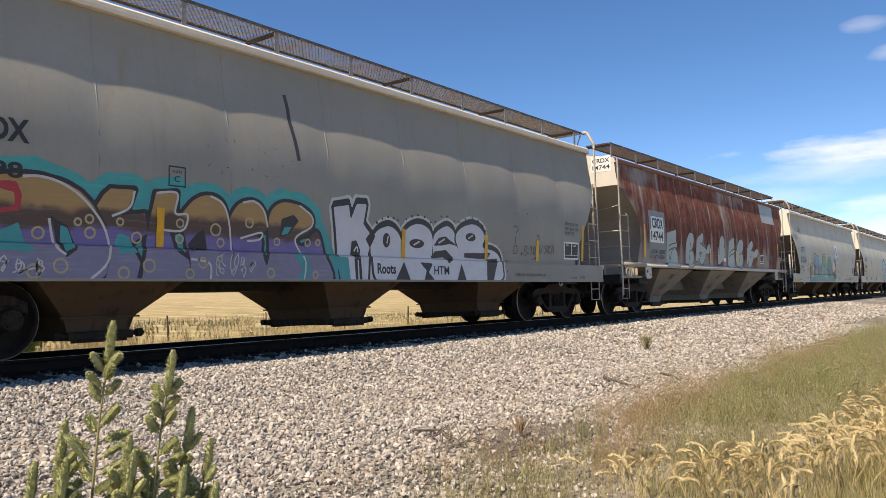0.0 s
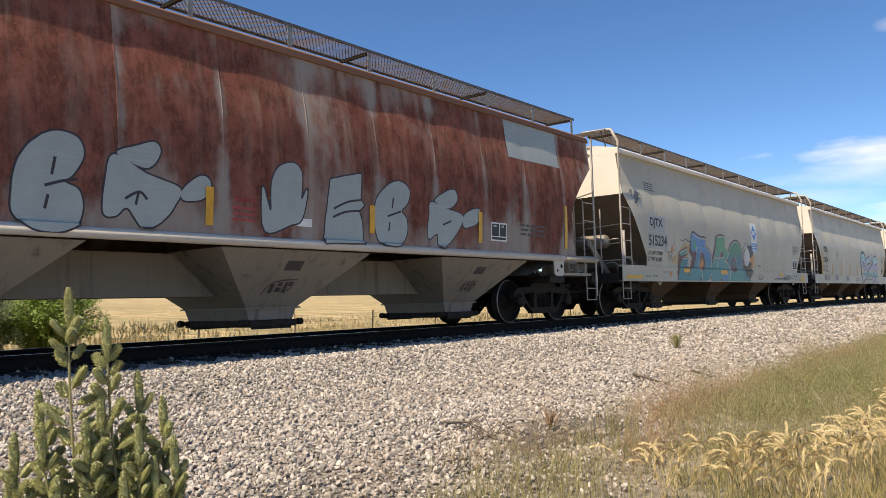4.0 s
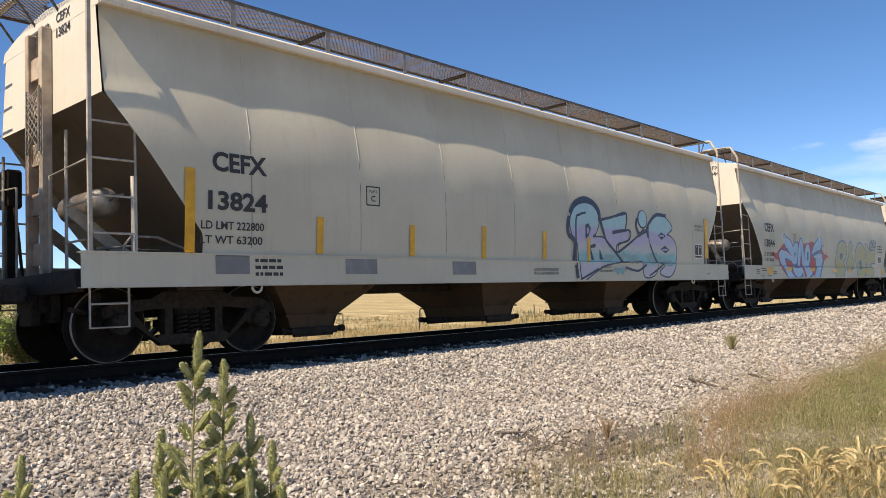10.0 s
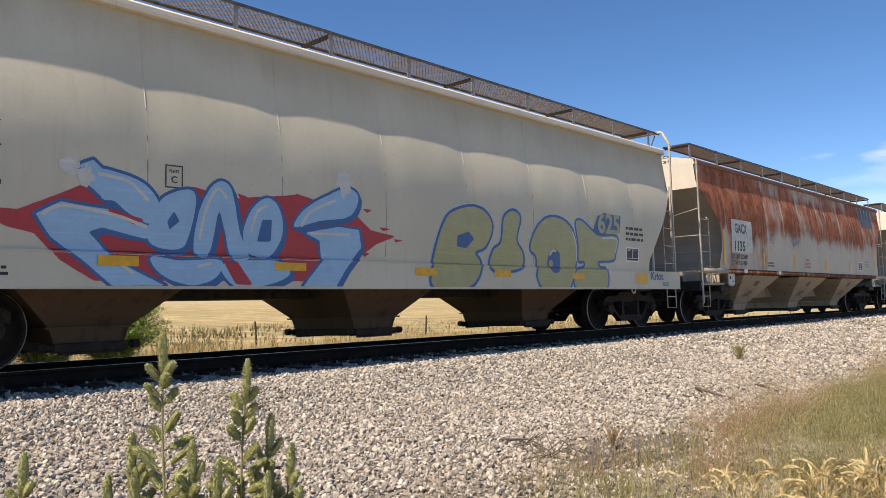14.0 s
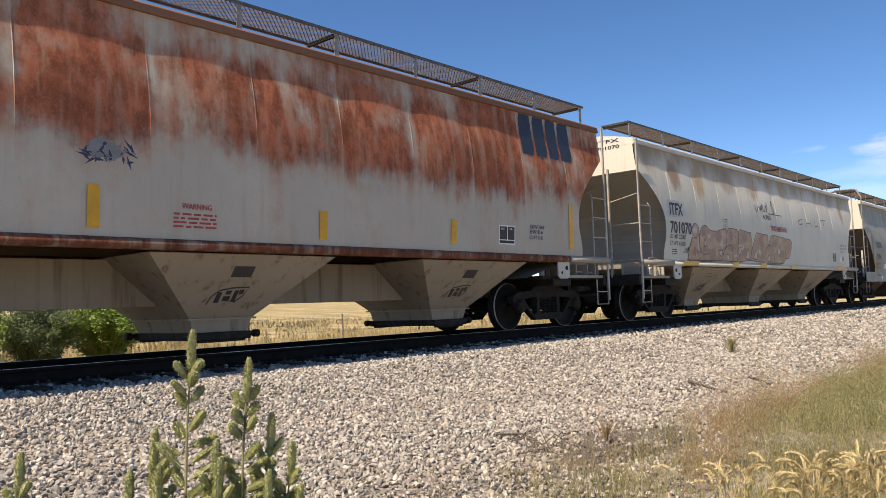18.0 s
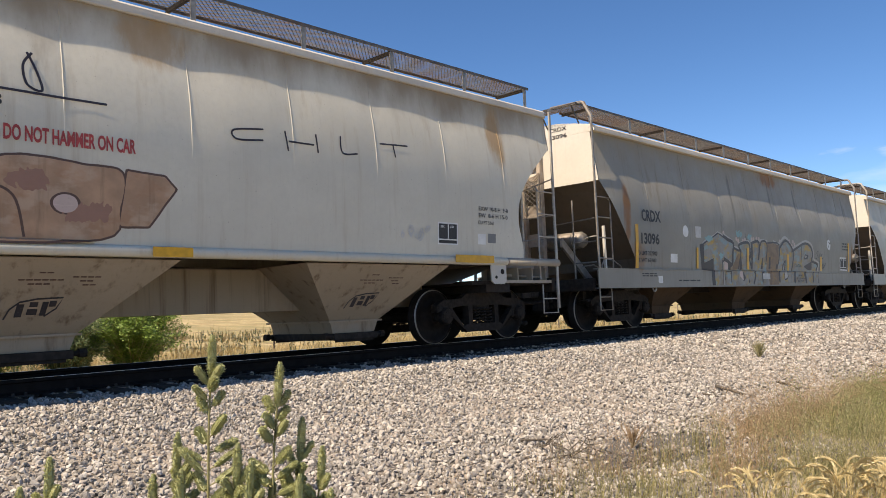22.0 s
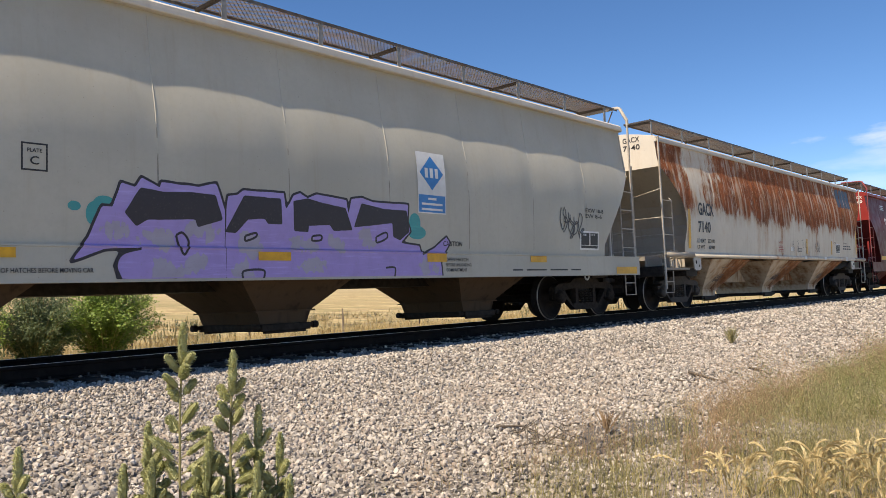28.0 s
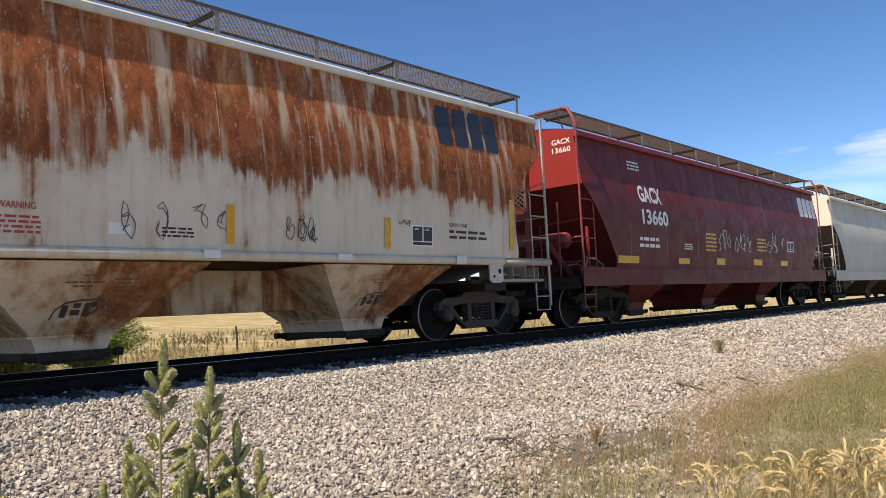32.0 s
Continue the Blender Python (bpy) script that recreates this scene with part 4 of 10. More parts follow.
def valve_box(bm):
    box(bm, -0.17, 0.17, -0.11, 0.11, 0, 0.2, 0.03)
    box(bm, -0.08, 0.08, -0.16, -0.1, 0.02, 0.16, 0.02)
    tube(bm, [(-0.3, -0.05, 0.18), (-0.1, -0.05, 0.27), (0.18, -0.05, 0.27), (0.34, -0.05, 0.05)], 0.014, 6)
    tube(bm, [(0.12, 0, 0.1), (0.45, 0, 0.1), (0.45, 0, -0.1)], 0.02, 6)


def coupler(bm):
    box(bm, 8.2, 8.62, -0.12, 0.12, 0.72, 0.94, 0.03)
    prism(bm, [(8.60, -0.15), (8.86, -0.17), (8.95, -0.05), (8.92, 0.14), (8.80, 0.17), (8.62, 0.12)], 0.72, 0.96, "z")
    tube(bm, [(8.55, -0.2, 0.95), (8.62, -0.9, 0.98), (8.5, -1.38, 1.0), (8.5, -1.42, 0.75)], 0.014, 6)


def hose(bm):
    tube(bm, [(8.5, -0.28, 0.72), (8.58, -0.3, 0.45), (8.72, -0.3, 0.27), (8.95, -0.3, 0.22)], 0.025, 8)
    tube(bm, [(8.92, -0.3, 0.22), (9.02, -0.3, 0.24)], 0.04, 8)


def add_under(car, kind, look_):
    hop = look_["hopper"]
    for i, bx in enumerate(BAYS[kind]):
        bay = cached(("bay", kind, i), "hopper_bay", bay_mesh(kind, i - 1), hop, car, "streaked hopper bay narrowing to its gate", pose(bx + look_.get("shift", 0.0), 0, 0))
        cached("gate", "outlet_gate", gate_mesh, "dark_iron", bay, "dark sliding outlet gate")
        if kind == "b":
            arch = [(-0.33, 0.62), (-0.30, 0.72), (-0.22, 0.79), (-0.06, 0.82), (0.19, 0.83), (0.15, 0.72), (0.05, 0.64)]
            cached("stencil_arch", "stencil", bay_stroke(arch, 0.009), "spray_dark_line", bay, "worn black arched stencil")
            for j, (x, z, w, h) in enumerate(((-0.24, 0.64, 0.07, 0.13), (-0.13, 0.66, 0.10, 0.06), (-0.12, 0.74, 0.08, 0.05), (0.0, 0.65, 0.06, 0.14), (0.07, 0.74, 0.07, 0.06))):
                cached(("stencil_mark", j), "stencil", bay_panel(x, z, w, h), "spray_dark_line", bay)
            if look_.get("notice"):
                cached("stencil_box", "stencil", bay_panel(-0.16, 0.95, 0.30, 0.13), "spray_dark_line", bay, "dark stencilled notice")
                continue
            for j, (x, z, n_) in enumerate(((-0.12, 1.07, 2), (-0.30, 1.0, 6), (-0.20, 0.96, 3), (0.22, 1.03, 4), (0.30, 0.99, 2), (0.34, 0.95, 2))):
                for q in range(n_):
                    cached(("stencil_line", j, q), "stencil", bay_panel(x + 0.075 * q, z, 0.062, 0.013), "spray_umber_line", bay)

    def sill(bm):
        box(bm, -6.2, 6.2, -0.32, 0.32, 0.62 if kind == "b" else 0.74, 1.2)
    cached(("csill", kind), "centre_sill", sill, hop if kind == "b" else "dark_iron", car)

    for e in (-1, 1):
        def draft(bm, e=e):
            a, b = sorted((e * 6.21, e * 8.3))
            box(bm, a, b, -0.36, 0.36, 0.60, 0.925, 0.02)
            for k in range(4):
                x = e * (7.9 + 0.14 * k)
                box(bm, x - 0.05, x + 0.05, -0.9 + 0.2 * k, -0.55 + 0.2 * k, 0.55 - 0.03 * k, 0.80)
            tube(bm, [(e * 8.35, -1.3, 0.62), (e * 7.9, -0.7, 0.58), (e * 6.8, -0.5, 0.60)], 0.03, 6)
        cached(("draft", kind, e), "draft_gear", draft, "shaded_truck_iron", car)

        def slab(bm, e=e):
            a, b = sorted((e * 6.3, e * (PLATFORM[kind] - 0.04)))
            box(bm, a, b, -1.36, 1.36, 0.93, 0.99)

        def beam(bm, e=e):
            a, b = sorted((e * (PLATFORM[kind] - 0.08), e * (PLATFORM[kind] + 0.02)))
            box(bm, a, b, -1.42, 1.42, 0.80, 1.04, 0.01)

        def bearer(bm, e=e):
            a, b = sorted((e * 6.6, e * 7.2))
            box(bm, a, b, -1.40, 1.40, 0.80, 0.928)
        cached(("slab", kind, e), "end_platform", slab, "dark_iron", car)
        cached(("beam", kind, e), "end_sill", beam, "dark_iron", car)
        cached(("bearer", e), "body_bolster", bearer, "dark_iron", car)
    for e in (-1, 1):
        rot = pose(0, 0, 0, 0, 0, 0 if e > 0 else 180)
        cached("coupler", "coupler", coupler, "dusty_iron", car, "knuckle coupler and uncoupling lever", rot)
        cached("hose", "brake_hose", hose, "black_rubber", car, "black rubber air hose", rot)
        add_truck(car, look_.get("trucks", TRUCK_X[kind])[(e + 1) // 2], look_["iron"])


def add_end_gear(car, kind, end, look_):
    """Columns, braces and brake gear on the platform under the slope sheet."""
    lm = look_["ladder"]

    if kind == "a":
        for y in (-0.13, 0.29):
            def column(bm, y=y):
                box(bm, end * 8.14 - 0.06, end * 8.14 + 0.06, y - 0.05, y + 0.05, 0.99, 4.0, 0.008)
            cached(("col", end, y), "end_column", column, look_["column"], car, "rust-streaked steel end column")
        for z in (1.3, 1.9, 2.5, 3.1, 3.55):
            def tie_bar(bm, z=z):
                box(bm, end * 8.14 - 0.02, end * 8.14 + 0.02, -0.08, 0.24, z - 0.13, z + 0.13)
            cached(("tiebar", end, z), "tie_bar", tie_bar, look_["column"], car)
    else:
        for y, z1 in ((-0.75, 3.45), (0.46, 3.45), (0.86, 3.45), (1.10, 4.0)):
            def post(bm, y=y, z1=z1):
                box(bm, end * 8.46 - 0.03, end * 8.46 + 0.03, y - 0.022, y + 0.022, 0.99, z1, 0.006)
            cached(("epost", end, y), "end_post", post, lm, car, "slim end post")
        for z in (1.36, 1.76, 2.16, 2.56):
            def rung(bm, z=z):
                tube(bm, [(end * 8.46, -0.75, z + (0.12 if z > 2.4 else 0.0)), (end * 8.46, -1.47, z + (0.26 if z > 2.4 else 0.0))], 0.012, 6)
            cached(("erung", end, z), "grab_iron", rung, lm, car)

    def lattice(bm):
        x = end * (HALF[kind] + 0.05)
        up, slide = (0.0, 0.0) if kind == "a" else (0.22, -0.1)
        for i in range(9):
            for d in (-1, 1):
                y0 = -0.05 + 0.05 * i
                pts = [(y0 - d * 0.2, 3.62), (y0 + d * 0.2, 4.02)]
                tube(bm, [(x, min(0.4, max(-0.1, p[0])) + slide, p[1] + up) for p in pts], 0.006, 4)
        for y in (-0.12 + slide, 0.42 + slide):
            box(bm, x - 0.01, x + 0.01, y - 0.015, y + 0.015, 3.58 + up, 4.06 + up)
        for z in (3.60 + up, 4.04 + up):
            box(bm, x - 0.009, x + 0.009, -0.12 + slide, 0.42 + slide, z - 0.015, z + 0.015)
    cached(("lattice", kind, end), "lattice_plate", lattice, "grating_steel", car, "open metal lattice step plate")
    if kind == "a":
        def step_plate(bm):
            x = end * 8.225
            for i in range(7):
                for d in (-1, 1):
                    z0 = 2.62 + 0.1 * i
                    tube(bm, [(x, -0.15 if d > 0 else 0.21, z0 - 0.1), (x, 0.21 if d > 0 else -0.15, min(3.26, z0 + 0.2))], 0.008, 4)
            for y in (-0.16, 0.22):
                box(bm, x - 0.01, x + 0.01, y - 0.015, y + 0.015, 2.5, 3.28)
        cached(("stepplate", end), "step_plate", step_plate, "galvanized_steel", car, "open metal step plate on the end column")
    for s in (-1, 1):
        def brace(bm, s=s):
            prism(bm, [(end * 8.1, 1.9), (end * 8.1, 1.72), (end * 7.2, 1.0), (end * 6.95, 1.0)], s * 0.55 - 0.03, s * 0.55 + 0.03)

        def strut(bm, s=s):
            tube(bm, [(end * 7.62, s * 1.25, 2.1), (end * 7.62, s * 1.25, 0.99)], 0.035, 6)

        def rail_(bm, s=s):
            tube(bm, [(end * 8.24, s * 0.5, 0.99), (end * 8.24, s * 0.5, 2.15), (end * 8.24, s * 1.45, 2.2)], 0.014, 6)

        def stanchion(bm, s=s):
            tube(bm, [(end * 8.24, s * 0.95, 0.99), (end * 8.24, s * 0.95, 2.6)], 0.018, 6)
        if kind == "a":
            cached(("brace", end, s), "slope_brace", brace, look_["column"], car)
            cached(("strut", end, s), "slope_strut", strut, look_["end"], car)
        if kind == "a":
            cached(("erail", end, s), "end_rail", rail_, lm, car)
            cached(("stan", end, s), "stanchion", stanchion, lm, car)
        for z in (1.35, 1.75) if kind == "a" else ():
            def bar(bm, s=s, z=z):
                tube(bm, [(end * 8.24, s * 0.95, z), (end * 8.24, s * 1.45, z)], 0.013, 6)
            cached(("ebar", end, s, z), "grab_iron", bar, lm, car)
    if end < 0:
        if kind == "a":
            cached("reservoir", "air_reservoir", reservoir, look_["tank"], car, "steel air reservoir", pose(-7.75, -0.35, 1.85), True)
        cached("valve", "brake_valve", valve_box, "dusty_iron" if kind == "a" else look_["end"], car, "cast brake valve with pipes", pose(-7.45, -1.15, 1.0))

        def pipes(bm):
            tube(bm, [(-7.75, -1.25, 0.99), (-7.75, -1.25, 1.3), (-7.66, -1.25, 1.42), (-7.35, -1.25, 1.42), (-7.0, -1.22, 1.3), (-6.85, -1.2, 1.02)], 0.016, 8)
            tube(bm, [(-7.6, -1.05, 0.99), (-7.6, -1.05, 1.22), (-7.2, -1.05, 1.26), (-6.95, -1.05, 1.0)], 0.014, 8)
            tube(bm, [(-7.9, -0.9, 1.3), (-7.5, -0.9, 1.34), (-7.15, -0.95, 1.2)], 0.014, 8)
        cached("pipes", "brake_pipes", pipes, "galvanized_steel", car, "bent steel brake pipes over the platform", None, True)
        x = -POST[kind]

        def housing(bm):
            box(bm, x, x + 0.2, 0.92, 1.22, 1.95, 2.45, 0.03)
            box(bm, x + 0.04, x + 0.16, 1.0, 1.12, 0.99, 1.96, 0.01)
            tube(bm, [(x + 0.1, 0.95, 2.0), (x + 0.1, 0.8, 1.6), (x + 0.12, 0.7, 1.0)], 0.02, 6)
        cached(("housing", kind), "brake_housing", housing, "dark_iron", car, "dark hand brake gear housing and chain")
        cached("brakewheel", "brake_wheel", brake_wheel, "dark_iron", car, "spoked hand brake wheel", pose(x - 0.06, 1.28, 2.25))


def add_body(car, kind, look_):
    for s in (-1, 1):
        cached(("side", kind, s), "side_sheet", side_mesh(kind, s), look_["side"], car, look_.get("side_label", ""), None, True)
    for e in (-1, 1):
        cached(("end", kind, e), "end_sheet", end_mesh(kind, e, False), look_["end"], car)
        cached(("cap", kind, "end", e), "end_cap", roof_mesh(kind, e), look_["end"], car)
        cached(("slope", kind, e), "slope_sheet", end_mesh(kind, e, True), look_["slope"], car, "grimy slope sheet, coloured darker for the shade under the end")
    cached(("roof", kind), "roof", roof_mesh(kind), look_["roof"], car)
    cached("hatches", "hatch_cover", hatch_mesh, look_["roof"], car, "long trough hatch with lock bars")
    for s in (-1, 1):
        running_board(car, kind, s, look_["walk"])
        if kind == "a":
            def sill(bm, s=s):
                prism(bm, [(s * y, z) for y, z in ((1.44, 0.838), (1.54, 0.838), (1.54, 0.85), (1.535, 0.852), (1.535, 1.203), (1.545, 1.205), (1.545, 1.225), (1.42, 1.225), (1.42, 1.205), (1.515, 1.203), (1.515, 0.852), (1.44, 0.85))], -8.33, 8.33, "x")
            sl = cached(("sill", s), "side_sill", sill, look_["sill"], car, "deep flat side sill")
            for e in (-1, 1):
                def ring(bm, s=s, e=e):
                    tube(bm, [(e * 6.2 + 0.07 * math.cos(a), s * 1.52, 0.83 + 0.075 * math.sin(a)) for a in (math.pi * (1 + i / 8) for i in range(9))], 0.016, 6)
                cached(("ring", s, e), "lift_ring", ring, look_["sill"], sl)
        else:
            def sill(bm, s=s):
                tube(bm, [(-7.0, s * 1.505, 1.30), (7.0, s * 1.505, 1.30)], 0.066, 12)
            sl = cached(("sillb", s), "side_sill", sill, look_["sill"], car, "round tubular side sill", None, True)
            for e in (-1, 1):
                def sill_end(bm, s=s, e=e):
                    tube(bm, [(e * 7.0, s * 1.505, 1.30), (e * 8.46, s * 1.505, 1.30)], 0.0655, 12)
                cached(("sillend", s, e), "sill_end", sill_end, "red_end_paint" if look_["end"] == "red_end_paint" else "dusty_end_paint", sl, "", None, True)
            for e in (-1, 1):
                def bracket(bm, s=s, e=e):
                    y0, y1 = sorted((s * 1.50, s * 1.525))
                    prism(bm, [(e * 6.60, 1.32), (e * 6.60, 0.98), (e * 6.68, 0.93), (e * 6.92, 0.93), (e * 6.98, 0.98), (e * 6.98, 1.32)], y0, y1)
                cached(("jack", s, e), "jacking_pad", bracket, look_["end"], sl)

                def frame_(bm, s=s, e=e):
                    a, b = sorted((e * 7.0, e * 8.44))
                    box(bm, a, b, s * 1.36 - 0.05, s * 1.36 + 0.05, 0.95, 1.0)
                    box(bm, a, b, s * 0.98 - 0.01, s * 0.98 + 0.01, 1.0, 1.3)
                    for k in range(4):
                        x = e * (7.12 + 0.4 * k)
                        y0, y1 = sorted((s * 0.99, s * 1.34))
                        box(bm, x - 0.012, x + 0.012, y0, y1, 1.0, 1.22)
                    tube(bm, [(a + 0.1, s * 1.2, 1.1), (b - 0.1, s * 1.2, 1.06)], 0.022, 6)
                cached(("endframe", s, e), "end_framing", frame_, "red_end_paint" if look_["end"] == "red_end_paint" else "dusty_end_paint", sl, "open framing between sill and platform")

                def pad_hole(bm, s=s, e=e):
                    for x, z, r in ((6.88, 1.13, 0.045), (6.72, 1.04, 0.028)):
                        ya, yb = sorted((s * 1.51, s * 1.529))
                        tube(bm, [(e * x, ya, z), (e * x, yb, z)], r, 12)
                cached(("padhole", s, e), "pad_hole", pad_hole, "dark_iron", sl)
        for e in (-1, 1):
            lm = look_["ladder"]
            x = e * POST[kind]
            rungs = (1.42, 1.82, 2.22, 2.62) if kind == "a" else (1.36, 1.76, 2.16, 2.56)
            ladder(car, x, s * 1.49, ((0.5 if kind == "b" else 0.86, 4.2 if kind == "a" else 4.05), (1.0, 2.64)), rungs, lm, e)
            stirrup(car, x, s * 1.47, 0.42, 0.92, lm, e)
            if kind == "a":
                def rail_(bm, s=s, x=x, e=e):
                    tube(bm, [(x, s * 1.49, 4.10), (x, s * 1.49, 4.2), (x, s * 1.33, 4.50), (x, s * 1.28, 4.52), (x, s * 0.55, 4.54)], 0.034, 6)
                cached(("crail", s, e), "corner_rail", rail_, lm, car)
            if s > 0:
                for z in (2.9, 3.2, 3.5, 3.8):
                    def grab(bm, s=s, x=x, z=z):
                        tube(bm, [(x, s * 1.47, z), (x, s * 1.12, z)], 0.012, 6)
                    cached(("grab", s, e, z), "grab_iron", grab, lm, car)
    for e in (-1, 1):
        end_walk(car, kind, e, look_["walk"])
        add_end_gear(car, kind, e, look_)


def hopper_car(kind, look_, label):
    car = tagged(new("hopper_car"), label, "hopper car", "cars of the train")
    add_body(car, kind, look_)
    add_under(car, kind, look_)
    return car

# ---- the train ----


def coat(side, end, hopper, roof, ladder_, sill, walk_="grating_steel", column="rusty_column", tank="galvanized_steel", iron="shaded_truck_iron", slope="slope_shade_grime"):
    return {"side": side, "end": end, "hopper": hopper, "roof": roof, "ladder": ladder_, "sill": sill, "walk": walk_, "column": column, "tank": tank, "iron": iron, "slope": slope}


GREY_A = dict(coat("grey_paint", "white_end_paint", "shaded_hopper_paint", "roof_cream_paint", "white_ladder_paint", "grey_paint"), shift=0.72, trucks=(-6.13, 6.86))
PALE_A = coat("pale_grey_paint", "white_end_paint", "shaded_hopper_paint", "roof_cream_paint", "white_ladder_paint", "pale_grey_paint")
LIGHT_A = coat("light_grey_paint", "white_end_paint", "shaded_hopper_paint", "roof_cream_paint", "white_ladder_paint", "light_grey_paint")
DULL_A = dict(coat("dull_grey_paint", "white_end_paint", "shaded_hopper_paint", "roof_cream_paint", "galvanized_steel", "dull_grey_paint"), shift=0.2)
COOL_A = coat("cool_grey_paint", "white_end_paint", "shaded_hopper_paint", "white_end_paint", "white_ladder_paint", "cool_grey_paint")
BROWN_B = dict(coat("brown_rusted_paint", "grey_end_paint", "grey_hopper_paint", "roof_rust_paint", "white_ladder_paint", "grey_end_paint", column="slope_shade_grime", slope="slope_dust"), notice=True)
HALF_B = dict(coat("half_rusted_paint", "grey_end_paint", "cream_hopper_paint", "roof_rust_paint", "white_ladder_paint", "rusty_sill_paint", column="slope_shade_grime", slope="slope_dust"), notice=True)
WHITE_B = coat("white_stained_paint", "white_end_paint", "cream_hopper_paint", "grey_end_paint", "white_ladder_paint", "white_stained_paint", column="slope_shade_grime", slope="slope_dust")
CREAM_B = coat("cream_rusted_paint", "grey_end_paint", "streaked_hopper_paint", "grey_end_paint", "white_ladder_paint", "cream_rusted_paint", iron="dusty_iron", column="slope_dust", slope="slope_dust")
RED_A = coat("red_paint", "red_end_paint", "red_paint", "red_end_paint", "red_ladder_paint", "red_paint", column="red_ladder_paint", tank="red_ladder_paint", slope="red_paint")

# centre of each car along the track at 0 s
TRAIN = [
    (-8.91, "a", LIGHT_A, "light grey steel hopper car on four axles"),
    (9.09, "a", GREY_A, "dull grey hopper car with teal and violet graffiti and silver lettering"),
    (27.12, "b", BROWN_B, "brown rusted hopper car with pale blue bubble graffiti"),
    (45.16, "a", PALE_A, "pale grey hopper car with orange, blue and green graffiti"),
    (63.08, "a", LIGHT_A, "light grey hopper car with yellow tape and turquoise outline graffiti"),
    (80.89, "a", LIGHT_A, "light grey hopper car with red, blue and yellow graffiti"),
    (98.99, "b", HALF_B, "white hopper car with red rust over the upper half"),
    (117.37, "b", WHITE_B, "whitish hopper car with ochre stains and tan graffiti"),
    (135.44, "a", DULL_A, "dark grey hopper car with rust streaks and brown outline graffiti"),
    (153.32, "a", COOL_A, "clean grey hopper car with violet and black graffiti"),
    (171.42, "b", CREAM_B, "cream hopper car with heavy orange rust running down its sides"),
    (189.38, "a", RED_A, "dark red hopper car with white lettering"),
    (207.45, "a", COOL_A, "clean grey hopper car at the far end of the view"),
    (225.45, "a", LIGHT_A, "light grey steel hopper car on four axles"),
]
# where the painted marks of each car lie from its middle, beyond their own places
MARKS = [0.16] * 8 + [0.26, 0.59] + [0.16] * 4
CARS = []
for x0, kind, look_, label in TRAIN:
    c = hopper_car(kind, look_, label)
    c.matrix_basis = pose(x0, 0, 0)
    CARS.append(c)

# ---- lettering, tape and sprayed paint on the sides ----
FONT_CACHE = {}


def letters(s, fat=0.0):
    """Flat glyphs of the built-in font as (vertices, faces), lower left at 0, 0, scaled to a unit box; fat swells their outlines."""
    key = (s, fat)
    if key not in FONT_CACHE:
        cu = bpy.data.curves.new("letters", "FONT")
        cu.body, cu.offset, cu.resolution_u = s, fat, 3
        ob = new("letters", cu)
        bpy.context.view_layer.update()
        me = bpy.data.meshes.new_from_object(ob.evaluated_get(bpy.context.evaluated_depsgraph_get()))
        vs = np.array([v.co[:2] for v in me.vertices])
        fs = [tuple(p.vertices) for p in me.polygons]
        bpy.data.objects.remove(ob)
        bpy.data.curves.remove(cu)
        bpy.data.meshes.remove(me)
        FONT_CACHE[key] = (vs, fs)
    return FONT_CACHE[key]


def skin_y(kind, x, z, lift):
    """Outer face of the car's near side at x, z, with the sill of the flat-silled cars."""
    if kind == "b" and z < 1.384:
        return -(1.575 + lift)
    if kind == "a" and z < 1.24:
        return -(1.535 + lift) if z < 1.20 else -(1.547 + lift)
    return -(side_y(kind, x, z) + lift)


def lay(bm, kind, vs, fs, lift, fine=0.16, warp=0.0, sill=False):
    """Lay flat pieces (x, z) on the near side: cut them small enough to follow its curve, then set their depth."""
    made = [bm.verts.new((x, 0, z)) for x, z in vs]
    for f in fs:
        try:
            bm.faces.new([made[i] for i in f])
        except ValueError:
            pass
    if not bm.verts:
        return
    zs = [v.co.z for v in bm.verts]
    xs = [v.co.x for v in bm.verts]
    cuts = [((0, 0, c), (0, 0, 1)) for c in np.arange(math.floor(min(zs) / fine) * fine + fine, max(zs), fine)]
    cuts += [((0, 0, c), (0, 0, 1)) for c in (1.195, 1.242) if kind == "a" and min(zs) < c < max(zs)]
    cuts += [((c, 0, 0), (1, 0, 0)) for c in np.arange(math.floor(min(xs) / 0.114) * 0.114 + 0.114, max(xs), 0.114)]
    for co, no in cuts:
        bmesh.ops.bisect_plane(bm, geom=bm.verts[:] + bm.edges[:] + bm.faces[:], dist=1e-4, plane_co=co, plane_no=no)
    low = 0.865 if kind == "a" else 1.24 if sill else 1.385
    if min(zs) < low:
        bmesh.ops.bisect_plane(bm, geom=bm.verts[:] + bm.edges[:] + bm.faces[:], dist=1e-4, plane_co=(0, 0, low), plane_no=(0, 0, 1), clear_inner=True)
    for v in bm.verts:
        if warp:
            x, z = v.co.x, v.co.z
            v.co.x += warp * (math.sin(7 * z + 2.1 * x) + 0.5 * math.sin(17 * z - 5 * x))
            v.co.z = max(low, z + warp * (0.8 * math.sin(6 * x + 1.3) + 0.5 * math.sin(13 * x + 4 * z)))
        v.co.y = skin_y(kind, v.co.x, v.co.z, lift)


def face_out(me):
    """Turn the faces towards the near side."""
    bm = bmesh.new()
    bm.from_mesh(me)
    for f in bm.faces:
        f.normal_update()
        if f.normal.y > 0:
            f.normal_flip()
    bm.to_mesh(me)
    bm.free()


